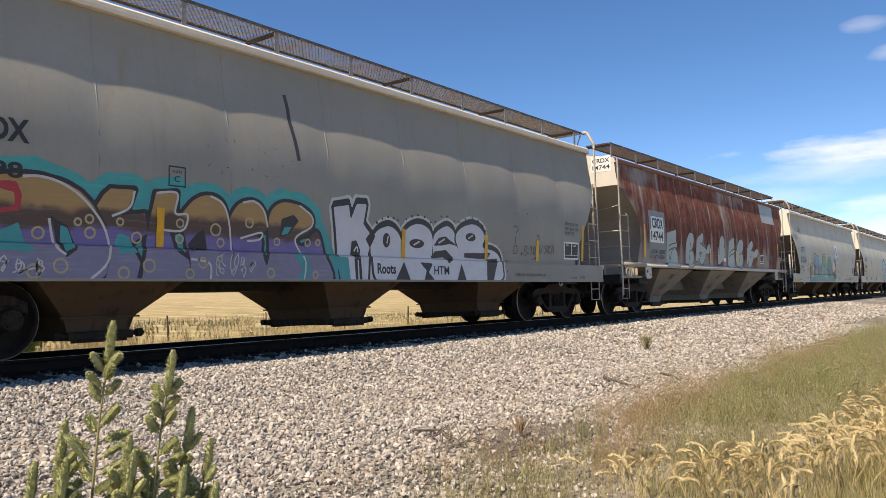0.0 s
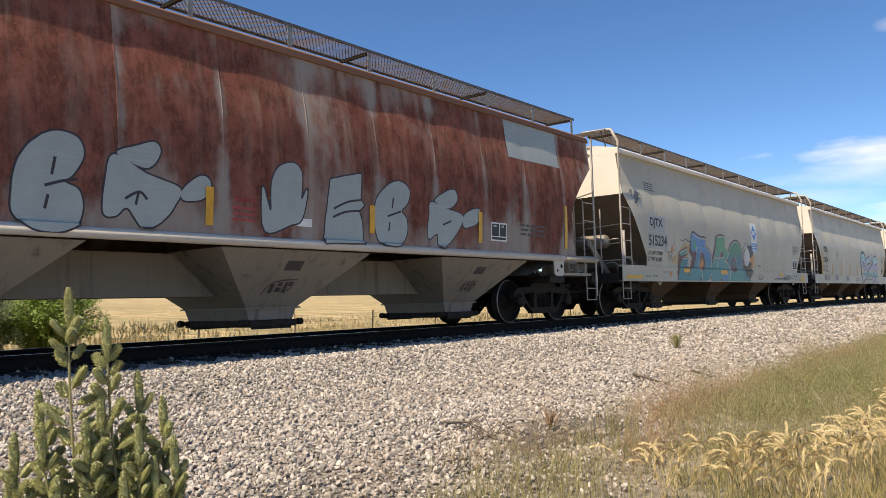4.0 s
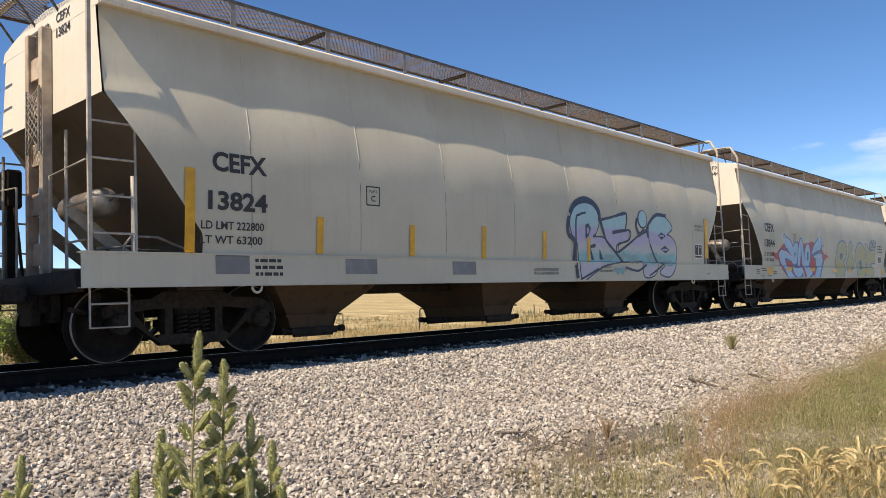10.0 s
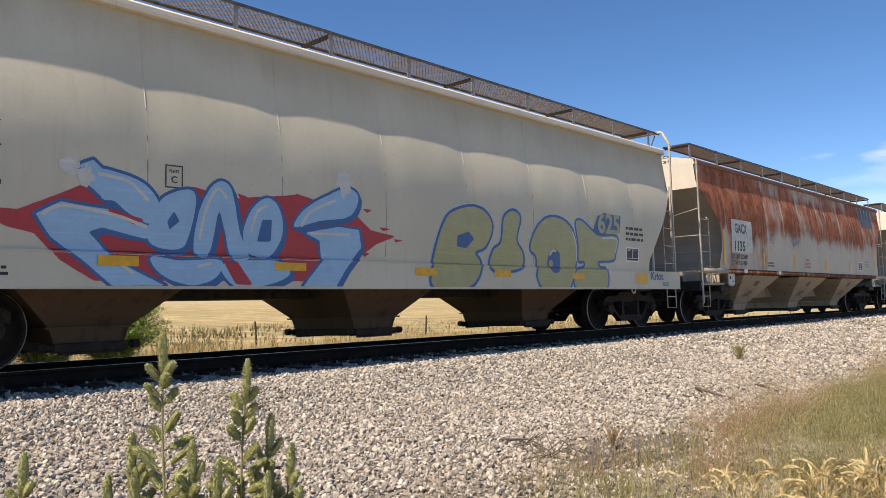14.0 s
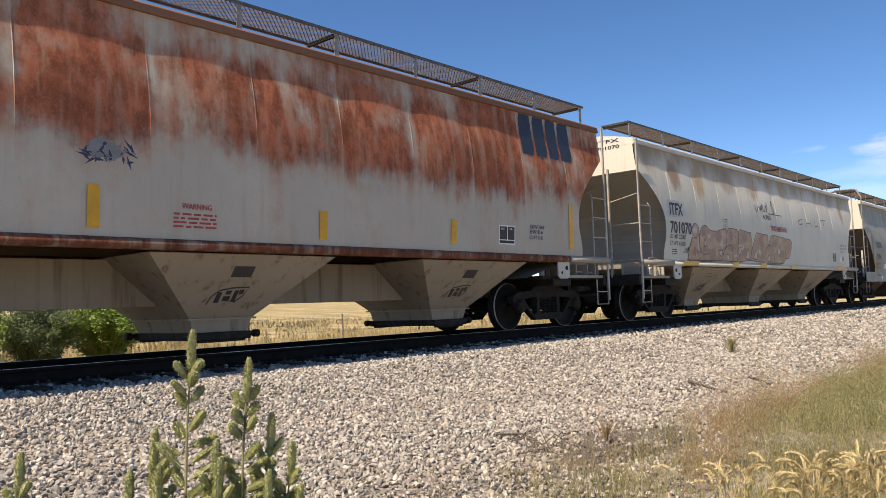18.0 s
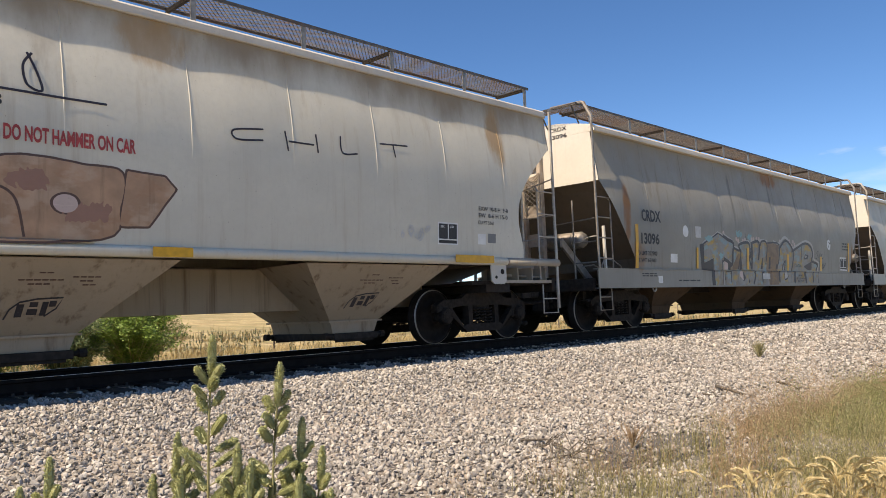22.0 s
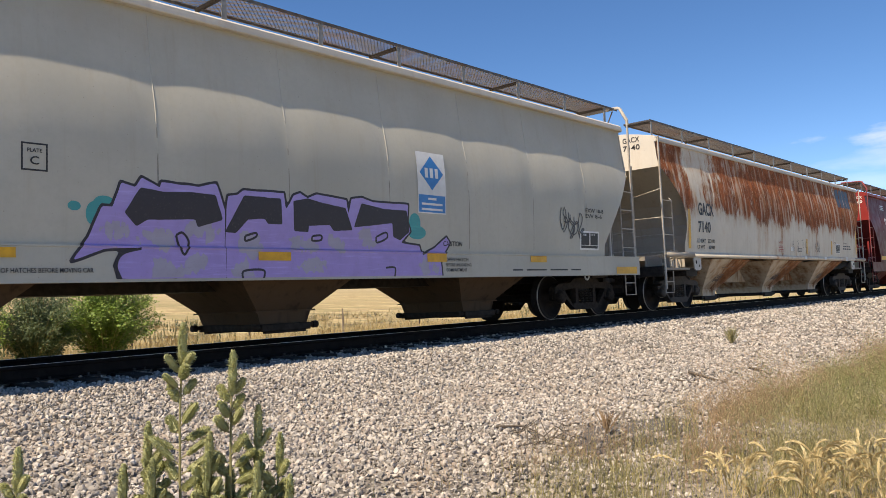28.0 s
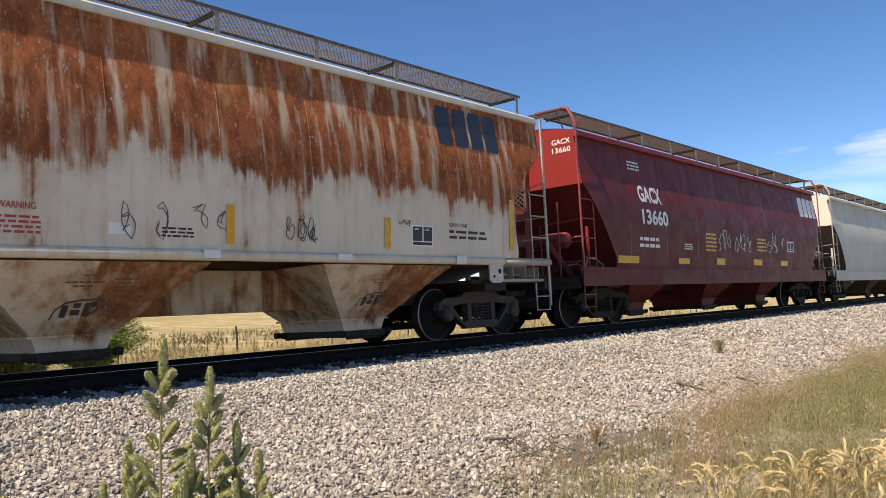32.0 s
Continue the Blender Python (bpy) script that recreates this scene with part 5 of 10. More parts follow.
def decal(name, car, kind, vs, fs, material, lift=0.004, parent=None, label="", warp=0.0):
    bm = bmesh.new()
    off = MARKS[CARS.index(car)]
    lay(bm, kind, [(a + off, b) for a, b in vs], fs, lift, 0.10 if warp else 0.16, warp, name in ("reflective_tape", "sticker"))
    me = bpy.data.meshes.new(name)
    bm.to_mesh(me)
    bm.free()
    face_out(me)
    return hang(name, me, material, parent or car, label)


def text(i, s, x, z, w, h, material="black_paint", lift=0.0075):
    """Words on the side of car i, their lower left at x, z, w wide and h high."""
    vs, fs = letters(s, 0.032 if h > 0.15 else 0.014)
    lo, hi = vs.min(0), vs.max(0)
    k = (vs - lo) / (hi - lo)
    decal("lettering", CARS[i], TRAIN[i][1], [(x + a * w, z + b * h) for a, b in k], fs, material, lift)


def panel(i, name, x, z, w, h, material, lift=0.0025, tilt=0.0, label=""):
    vs = [(x, z), (x + w, z), (x + w + tilt, z + h), (x + tilt, z + h)]
    return decal(name, CARS[i], TRAIN[i][1], vs, [(0, 1, 2, 3)], material, lift, None, label)


def bars(i, x, z, w, h, n, material="black_paint", seed=1):
    """Unreadable small print: rows of short bars."""
    rnd = random.Random(seed)
    vs, fs = [], []
    for r in range(n):
        zz = z + h * (1 - (r + 1) / n)
        p = x
        while p < x + w * 0.97:
            q = min(x + w, p + rnd.uniform(0.1, 0.3) * w)
            b = len(vs)
            vs += [(p, zz), (q, zz), (q, zz + h / n * 0.5), (p, zz + h / n * 0.5)]
            fs.append((b, b + 1, b + 2, b + 3))
            p = q + w * 0.05
    decal("small_print", CARS[i], TRAIN[i][1], vs, fs, material, 0.0035)


def tape(i, x, z, w, h):
    panel(i, "reflective_tape", x, z, w, h, "yellow_tape", 0.0135, 0.0, "yellow reflective tape")


def data_box(i, x, z, w, h):
    panel(i, "data_panel", x, z, w, h, "white_paint", 0.0025, 0.0, "black and white consolidated data panel")
    b, u = 0.05 * w, 0.26 * h
    panel(i, "data_field", x + b, z + u, 0.44 * w, h - u - b, "black_paint", 0.004)
    panel(i, "data_field", x + 0.54 * w, z + u, 0.41 * w, h - u - b, "black_paint", 0.004)
    panel(i, "data_field", x + b, z + b, w - 2 * b, 0.14 * h, "black_paint", 0.004)
    for k in range(2):
        text(i, "LUB" if k else "ABDX", x + (0.60 if k else 0.12) * w, z + 0.76 * h, 0.2 * w, 0.1 * h, "white_paint", 0.006)


def plate_c(i, x, z, w, h):
    b = 0.07 * w
    for p in ((x, z, w, b), (x, z + h - b, w, b), (x, z, b, h), (x + w - b, z, b, h)):
        panel(i, "plate_frame", *p, "black_paint", 0.003)
    text(i, "PLATE", x + 0.22 * w, z + 0.66 * h, 0.56 * w, 0.14 * h)
    text(i, "C", x + 0.33 * w, z + 0.22 * h, 0.34 * w, 0.3 * h)


def line(i, pts, r, material, lift=0.0085, parent=None):
    """A sprayed or painted stroke along points (x, z)."""
    vs, fs = [], []
    pts = [Vector(p) for p in pts]
    for k, p in enumerate(pts):
        d = (pts[min(k + 1, len(pts) - 1)] - pts[max(k - 1, 0)]).normalized()
        n = Vector((-d.y, d.x)) * r
        vs += [tuple(p + n), tuple(p - n)]
        if k:
            b = 2 * k
            fs.append((b - 2, b - 1, b + 1, b))
    return decal("stroke", CARS[i], TRAIN[i][1], vs, fs, material, lift, parent)


def scrawl(i, x, z, w, h, material, seed, r=0.012, loops=3):
    """A marker tag: looping strokes that run on from one to the next."""
    rnd = random.Random(seed)
    for k in range(loops):
        x0 = x + w * k / loops
        p = [(x0 + rnd.uniform(0, w / loops), z + rnd.uniform(0, h))]
        for _ in range(5):
            p.append((min(x + w, max(x, p[-1][0] + rnd.uniform(-0.5, 0.7) * w / loops)), z + rnd.uniform(0, h)))
        q = []
        for a in range(len(p) - 1):
            for t in (0, 0.25, 0.5, 0.75):
                m = Vector(p[a]).lerp(Vector(p[a + 1]), t)
                bend = math.sin(t * math.pi) * 0.12 * h * (1 if a % 2 else -1)
                q.append((m.x + bend, m.y + bend * 0.5))
        line(i, q, r, material)


def cloud(i, cx, cz, rx, rz, material, seed, lift=0.002, rough=0.35):
    """A cloud of sprayed or run paint with a ragged, speckled border."""
    kind = TRAIN[i][1]
    cx += MARKS[i]
    low = 0.87 if kind == "a" else 1.39
    st = max(0.012, min(0.03, rz / 14))
    rows = np.arange(max(low, cz - 1.5 * rz), cz + 1.5 * rz, st)
    if kind == "a" and rows[0] < 1.26:
        # rows that meet the edges of the sill
        k0 = math.ceil((rows[0] - 1.197) / 0.0225)
        rows = np.array([1.197 + 0.0225 * (k0 + k) for k in range(int((rows[-1] - rows[0]) / 0.0225) + 1)])
    gx, gz = np.meshgrid(np.arange(cx - 1.5 * rx, cx + 1.5 * rx, st), rows)
    f = ((gx - cx) / rx) ** 2 + ((gz - cz) / rz) ** 2 - 0.9
    f = f + rough * (1.1 * lobes(gx, gz, seed, 2.6 / min(rx, rz)) + 0.9 * lobes(gx, gz * 0.4, seed + 5, 9 / min(rx, rz)) + 0.5 * lobes(gx, gz, seed + 9, 60))
    vs, fs = area_mesh(kind, gx, gz, f, lift)
    if not fs:
        return None
    me = bpy.data.meshes.new("spray_cloud")
    me.from_pydata(vs, [], fs)
    face_out(me)
    return hang("spray_cloud", me, material, CARS[i])


def arc(cx, cz, rx, rz, a0, a1, n=12):
    return [(cx + rx * math.cos(radians(a0 + (a1 - a0) * k / n)), cz + rz * math.sin(radians(a0 + (a1 - a0) * k / n))) for k in range(n + 1)]


def lobes(gx, gz, seed, scale):
    """Smooth noise over the grid, about -1 to 1."""
    rnd = random.Random(seed)
    f = np.zeros_like(gx)
    for k in range(7):
        a, b = rnd.uniform(-1, 1) * scale * (0.5 + 0.35 * k), rnd.uniform(-1, 1) * scale * (0.5 + 0.35 * k)
        f += np.sin(a * gx + b * gz + rnd.uniform(0, 6.28)) / (1 + 0.3 * k)
    return f / 3.0


def area_mesh(kind, gx, gz, f, lift):
    """The part of the grid where f < 0, with smooth borders, laid on the car's side."""
    vs, fs, known = [], [], {}
    nz, nx = f.shape
    inside = f < 0

    def corner(j, i):
        k = (j, i)
        if k not in known:
            known[k] = len(vs)
            vs.append((gx[j, i], gz[j, i]))
        return known[k]

    def cross(j, i, jj, ii):
        k = (j, i, jj, ii) if (j, i) < (jj, ii) else (jj, ii, j, i)
        if k not in known:
            a = f[j, i] / (f[j, i] - f[jj, ii])
            known[k] = len(vs)
            vs.append((gx[j, i] + a * (gx[jj, ii] - gx[j, i]), gz[j, i] + a * (gz[jj, ii] - gz[j, i])))
        return known[k]

    count = inside[:-1, :-1].astype(int) + inside[:-1, 1:] + inside[1:, :-1] + inside[1:, 1:]
    for j in range(nz - 1):
        i = 0
        row = count[j]
        while i < nx - 1:
            c = row[i]
            if c == 4:
                e = i
                while e < nx - 1 and row[e] == 4 and e - i < 8:
                    e += 1
                fs.append((corner(j, i), corner(j, e), corner(j + 1, e), corner(j + 1, i)))
                i = e
                continue
            if c:
                ring = ((j, i), (j, i + 1), (j + 1, i + 1), (j + 1, i))
                poly = []
                for q in range(4):
                    a, b = ring[q], ring[(q + 1) % 4]
                    if inside[a]:
                        poly.append(corner(*a))
                    if inside[a] != inside[b]:
                        poly.append(cross(*a, *b))
                if len(poly) > 2:
                    fs.append(tuple(poly))
            i += 1
    return [(x, skin_y(kind, x, z, lift), z) for x, z in vs], fs


def rounded(pts, closed=True, n=5):
    """A smooth curve through the points."""
    m, out = len(pts), []
    for k in range(m if closed else m - 1):
        if closed:
            q = [Vector(pts[(k + d) % m]) for d in (-1, 0, 1, 2)]
        else:
            q = [Vector(pts[min(m - 1, max(0, k + d))]) for d in (-1, 0, 1, 2)]
        for j in range(n):
            u = j / n
            out.append(tuple(0.5 * (2 * q[1] + (q[2] - q[0]) * u + (2 * q[0] - 5 * q[1] + 4 * q[2] - q[3]) * u * u + (3 * q[1] - q[0] - 3 * q[2] + q[3]) * u ** 3)))
    return out if closed else out + [tuple(pts[-1])]


def outline_field(gx, gz, pts):
    """Distance of every grid point from a closed outline, negative inside."""
    best, inside = np.full_like(gx, 9.0), np.zeros(gx.shape, bool)
    for (ax, az), (bx, bz) in zip(pts, pts[1:] + pts[:1]):
        dx, dz = bx - ax, bz - az
        u = np.clip(((gx - ax) * dx + (gz - az) * dz) / max(1e-9, dx * dx + dz * dz), 0, 1)
        best = np.minimum(best, np.hypot(gx - ax - u * dx, gz - az - u * dz))
        if abs(dz) > 1e-9:
            inside ^= ((az > gz) != (bz > gz)) & (gx < dx * (gz - az) / dz + ax)
    return np.where(inside, -best, best)


def side_grid(kind, pts, pad, step=0.0225):
    """A grid over the near side round the outline, its rows meeting the edges of the sill."""
    low = 0.87 if kind == "a" else 1.27
    x0, x1 = min(p[0] for p in pts) - pad, max(p[0] for p in pts) + pad
    z0, z1 = max(low, min(p[1] for p in pts) - pad), max(p[1] for p in pts) + pad
    zs = [z0] + [z for z in (1.197 + step * k for k in range(-20, 90)) if z0 + 0.004 < z < z1] + [z1]
    return np.meshgrid(np.arange(x0, x1 + step, step), np.array(zs))


PAINTED = [0]


def sheet_of(i, name, gx, gz, f, material, lift, parent, label=""):
    kind = TRAIN[i][1]
    vs, fs = area_mesh(kind, gx, gz, f, lift + 0.00012 * (PAINTED[0] % 8))
    if not fs:
        return parent
    me = bpy.data.meshes.new(name)
    me.from_pydata(vs, [], fs)
    face_out(me)
    return hang(name, me, material, parent or CARS[i], label)


def glyph(i, outline, fill, edge, halo=None, rim=0.03, glow=0.08, sharp=False, drop=None):
    """One sprayed letter: its filled shape, the outline round it, a block shadow to one side (drop) and a glow behind."""
    PAINTED[0] += 1
    pts = list(outline) if sharp else rounded(outline)
    gx, gz = side_grid(TRAIN[i][1], pts, rim + glow + 0.1)
    d = outline_field(gx, gz, pts) + 0.006 * lobes(gx, gz, PAINTED[0], 16)
    outer = d - rim
    if drop:
        for k in (0.34, 0.67, 1.0):
            outer = np.minimum(outer, outline_field(gx, gz, [(a + drop[0] * k, b + drop[1] * k) for a, b in pts]) - rim * 0.5)
    root = sheet_of(i, "letter", gx, gz, outer, edge, 0.0036, None, "sprayed graffiti letter")
    if halo:
        sheet_of(i, "glow", gx, gz, outer - glow + 0.3 * glow * lobes(gx, gz, PAINTED[0] + 3, 14), halo, 0.0025, root)
    sheet_of(i, "fill", gx, gz, d, fill, 0.0048, root)


def patch(i, outline, material, lift=0.0062, name="paint_patch"):
    """A painted shape inside or behind the letters."""
    PAINTED[0] += 1
    pts = list(outline)
    gx, gz = side_grid(TRAIN[i][1], pts, 0.06, 0.0225 if max(p[0] for p in pts) - min(p[0] for p in pts) > 0.2 else 0.012)
    sheet_of(i, name, gx, gz, outline_field(gx, gz, pts) + 0.004 * lobes(gx, gz, PAINTED[0], 20), material, lift, None)


def brush(i, pts, r, material, lift=0.0085):
    """A sprayed stroke through the points."""
    line(i, [(a - MARKS[i], b) for a, b in rounded(pts, False, 6)], r, material, lift)


def blemishes(i, x, z, w, h, n, material, seed, s=0.02):
    """Small chips and ticks of dark paint scattered over a stretch of the side."""
    rnd = random.Random(seed)
    vs, fs = [], []
    for _ in range(n):
        cx, cz, a, l_ = x + rnd.random() * w, z + rnd.random() * h, rnd.uniform(0, 3.1), s * rnd.uniform(0.6, 2.4)
        b = len(vs)
        vs += [(cx - l_ * math.cos(a), cz - l_ * math.sin(a)), (cx + 0.3 * s * math.sin(a), cz - 0.3 * s * math.cos(a)), (cx + l_ * math.cos(a), cz + l_ * math.sin(a)), (cx - 0.3 * s * math.sin(a), cz + 0.3 * s * math.cos(a))]
        fs.append((b, b + 1, b + 2, b + 3))
    decal("chips", CARS[i], TRAIN[i][1], vs, fs, material, 0.002)


def big_mark(i, x, z, w, h, material):
    """The lessor's mark as plain slanted blocks in its colour."""
    cells = ((0.0, 0.22), (0.26, 0.48), (0.52, 0.73), (0.77, 1.0))
    for k, (a, b) in enumerate(cells):
        s = 0.03 * w
        drop = 0.0
        vs = [(x + a * w + s, z + drop), (x + b * w, z + drop), (x + b * w + s, z + h * 0.18), (x + b * w + s, z + h), (x + a * w + 2 * s, z + h), (x + a * w + s, z + h * 0.85)]
        decal("logo_block", CARS[i], TRAIN[i][1], vs, [(0, 1, 2, 3, 4, 5)], material, 0.006)


def lessor_panel(i, x, z, w, h):
    """A white board with a blue diamond above a blue field."""
    panel(i, "logo_panel", x, z, w, h, "white_paint", 0.0085, 0.0, "white board with blue diamond and field")
    cx, cz = x + w / 2, z + 0.66 * h
    decal("logo_diamond", CARS[i], TRAIN[i][1], [(cx - 0.42 * w, cz), (cx, cz - 0.28 * h), (cx + 0.42 * w, cz), (cx, cz + 0.28 * h)], [(0, 1, 2, 3)], "logo_blue", 0.0105)
    panel(i, "logo_field", x + 0.03 * w, z + 0.02 * h, 0.94 * w, 0.28 * h, "logo_blue", 0.0105)
    for k in range(3):
        panel(i, "logo_bar", cx - 0.24 * w + k * 0.18 * w, cz - 0.08 * h, 0.11 * w, 0.16 * h, "white_paint", 0.0125)
    for k in range(3):
        panel(i, "logo_bar", x + (0.34 if k == 0 else 0.12) * w, z + (0.22 - 0.085 * k) * h, (0.3 if k == 0 else 0.74) * w, 0.035 * h, "white_paint", 0.0125)


def seams(i, n, seed=1):
    """Weld beads between the side sheets, proud in their upper part and ground nearly flush below."""
    kind = TRAIN[i][1]
    rnd = random.Random(seed)
    for k in range(1, n):
        x = -HALF[kind] + 2 * HALF[kind] * k / n
        if abs(x) > end_x(kind, 1.5) - 0.05:
            continue
        top, foot, full = 3.9, 1.42, rnd.uniform(2.55, 2.95)
        vs, fs = [], []
        for j in range(31):
            z = foot + (top - foot) * j / 30
            y = -side_y(kind, x, z)
            up = 0.0012 + 0.0042 * smooth_step(full - 0.1, full + 0.12, z)
            w = 0.005 + 0.003 * smooth_step(full - 0.1, full + 0.12, z)
            vs += [(x - w, y + 0.0005, z), (x, y - up, z), (x + w, y + 0.0005, z)]
            if j:
                b = 3 * j
                fs += [(b - 3, b - 2, b + 1, b), (b - 2, b - 1, b + 2, b + 1)]
        me = bpy.data.meshes.new("weld_seam")
        me.from_pydata(vs, [], fs)
        face_out(me)
        bead = hang("weld_seam", me, TRAIN[i][2]["side"], CARS[i])
        if kind == "a":
            vs = []
            for z in (1.3, 1.6, 1.9, 2.2, 2.5, full):
                y = -side_y(kind, x, z) - 0.0016
                vs += [(x - 0.007, y, z), (x + 0.007, y, z)]
            me = bpy.data.meshes.new("seam_dirt")
            me.from_pydata(vs, [], [(2 * j, 2 * j + 1, 2 * j + 3, 2 * j + 2) for j in range(5)])
            face_out(me)
            hang("seam_dirt", me, "seam_dirt", bead)


def end_label(i, lines, y, z, w, h, material, back=None):
    """Reporting marks on the end sheet that faces the camera."""
    x = -HALF[TRAIN[i][1]] - 0.023
    if back:
        bm = bmesh.new()
        box(bm, x - 0.006, x - 0.003, y - 0.03, y + w + 0.03, z - 0.03, z + h + 0.03)
        part("label_plate", bm, back, CARS[i])
    for k, s in enumerate(lines):
        vs, fs = letters(s, 0.016)
        lo, hi = vs.min(0), vs.max(0)
        u = (vs - lo) / (hi - lo)
        zz = z + h * (1 - (k + 1) / len(lines)) + 0.03
        me = bpy.data.meshes.new("lettering")
        # read from the near end: letters run from far side to near side
        me.from_pydata([(x - 0.009, y + w - a * w, zz + b * (h / len(lines) - 0.06)) for a, b in u], [], fs)
        hang("lettering", me, material, CARS[i])


# grey car with the teal halo
text(1, "CRDX", -6.14, 2.25, 0.74, 0.25)
text(1, "13098", -6.19, 1.88, 0.73, 0.17)
plate_c(1, -3.77, 1.98, 0.24, 0.25)
tape(1, -3.92, 1.24, 0.1, 0.47)
tape(1, 0.58, 1.21, 0.1, 0.5)
tape(1, 3.04, 1.27, 0.1, 0.46)
tape(1, 4.98, 1.27, 0.1, 0.44)
tape(1, 7.05, 1.32, 0.1, 0.82)
data_box(1, 6.23, 1.34, 0.69, 0.39)
scrawl(1, -3.07, 0.88, 0.58, 0.34, "spray_white_line", 12, 0.007, 5)
scrawl(1, -5.67, 0.87, 0.45, 0.24, "spray_white_line", 14, 0.008, 4)
line(1, [(-1.8, 3.5), (-1.76, 3.31), (-1.75, 3.11), (-1.7, 2.83), (-1.66, 2.55)], 0.032, "spray_dark_line", 0.003)
text(1, "Roots", -0.03, 0.96, 0.45, 0.17, "spray_black")
text(1, "HTM", 1.44, 0.96, 0.44, 0.15, "spray_black")
text(3, "CAUTION", 1.69, 1.35, 0.43, 0.09)
text(3, "OPEN HATCH", 1.77, 1.08, 0.44, 0.04)
text(3, "BEFORE UNLOADING", 1.74, 1.01, 0.61, 0.04)
text(3, "COMPARTMENT", 1.74, 0.93, 0.52, 0.05)
text(8, "CAUTION", 1.72, 1.37, 0.44, 0.08)
text(8, "OPEN HATCH", 1.81, 1.1, 0.51, 0.05)
text(8, "BEFORE UNLOADING", 1.72, 1.02, 0.62, 0.05)
text(8, "COMPARTMENT", 1.78, 0.95, 0.49, 0.04)
text(4, "CLOSE HOPPER GATES & ROOF", -0.55, 1.04, 0.79, 0.05)
text(4, "HATCHES BEFORE MOVING CAR", -0.55, 0.97, 0.79, 0.05)
text(4, "OPEN HATCH", 1.77, 1.1, 0.42, 0.05)
text(4, "BEFORE UNLOADING", 1.74, 1.02, 0.51, 0.05)
text(9, "BRK.", -7.52, 1.12, 0.09, 0.06)
text(9, "CYL.", -7.52, 1.06, 0.09, 0.05)
text(9, "RET. VALVE", -7.3, 1.08, 0.25, 0.06)
text(9, "2 INCH HF", -6.39, 1.05, 0.24, 0.05)
# brown rusted car
panel(2, "paint_patch", -6.88, 1.5, 1.2, 1.32, "grey_patch_paint", 0.003)
panel(2, "label_plate", -6.74, 2.27, 0.94, 0.39, "white_paint", 0.0045)
panel(2, "label_plate", -6.83, 1.93, 1.02, 0.36, "white_paint", 0.0045)
text(2, "CRDX", -6.68, 2.33, 0.83, 0.29, lift=0.0085)
text(2, "14744", -6.76, 1.99, 0.89, 0.26, lift=0.0085)
text(2, "LD LMT 222800", -6.78, 1.63, 1.03, 0.11)
text(2, "LT WT 63200", -6.82, 1.49, 1.02, 0.1)
tape(2, -7.28, 1.5, 0.12, 0.9)
tape(2, -1.83, 1.47, 0.11, 0.47)
tape(2, 1.03, 1.52, 0.11, 0.42)
tape(2, 3.81, 1.49, 0.11, 0.56)
tape(2, 6.86, 1.5, 0.11, 0.9)
data_box(2, 4.21, 1.55, 0.5, 0.34)
text(2, "WARNING", -1.43, 1.79, 0.36, 0.07, "red_letter_paint")
bars(2, -1.43, 1.55, 0.35, 0.22, 3, "red_letter_paint", 3)
panel(2, "sticker", -0.38, 1.54, 0.27, 0.11, "white_paint", 0.003)
bars(2, 5.19, 1.7, 0.96, 0.26, 3, "spray_dark_line", 4)
panel(2, "repaint_patch", 4.92, 3.2, 1.91, 0.75, "spray_pale_blue", 0.003)
# pale grey car with the orange graffiti
panel(3, "paint_patch", -6.97, 2.11, 1.01, 0.42, "pale_patch_paint", 0.003)
panel(3, "paint_patch", -7.04, 1.67, 1.28, 0.42, "pale_patch_paint", 0.003)
text(3, "DJTX", -6.89, 2.18, 0.79, 0.28)
text(3, "515234", -6.99, 1.74, 1.12, 0.28)
text(3, "LD LMT 223800", -7.01, 1.51, 0.87, 0.1)
text(3, "LT WT 62200", -7.03, 1.35, 0.86, 0.11)
bars(3, -6.9, 3.17, 0.59, 0.23, 4, "spray_dark_line", 2)
cloud(3, 0.88, 1.46, 0.75, 0.48, "spray_orange", 6, 0.002, 0.6)
cloud(3, 1.02, 1.86, 0.37, 0.24, "spray_black", 21, 0.009, 0.5)
cloud(3, 0.81, 1.26, 0.42, 0.28, "spray_black", 25, 0.009, 0.5)
cloud(3, 0.61, 1.66, 0.35, 0.30, "spray_white_line", 23, 0.0105, 0.3)
lessor_panel(3, 1.1, 1.85, 0.61, 0.97)
data_box(3, 6.04, 1.34, 0.62, 0.36)
text(3, "EXW 10-8 H 8-9", 6.14, 2.13, 0.61, 0.09)
text(3, "EW  8-6 H 15-0", 6.14, 2.01, 0.62, 0.08)
text(3, "CU FT 5150", 6.12, 1.9, 0.42, 0.07)
bars(3, 6.2, 1.36, 0.45, 0.12, 2, "black_paint", 8)
scrawl(3, 7.19, 2.69, 0.8, 0.58, "spray_dark_line", 31, 0.008, 5)
blemishes(3, 1.7, 1.4, 2.6, 0.7, 26, "spray_dark_line", 3, 0.03)
blemishes(1, -3.2, 2.2, 1.5, 0.5, 14, "spray_dark_line", 5, 0.02)
scrawl(3, -7.9, 2.74, 0.62, 0.37, "spray_dark_line", 35, 0.008, 5)
tape(3, -8.34, 0.9, 0.9, 0.09)
tape(3, -4.78, 1.09, 0.42, 0.11)
tape(3, -1.85, 1.07, 0.54, 0.13)
tape(3, 4.24, 1.08, 0.47, 0.11)
tape(3, 7.12, 0.88, 0.47, 0.23)
text(3, "CLOSE HOPPER GATES & ROOF HATCHES BEFORE MOVING CAR", 3.61, 0.94, 1.69, 0.07)
text(3, "2 INCH HF", 5.7, 1.04, 0.31, 0.05)
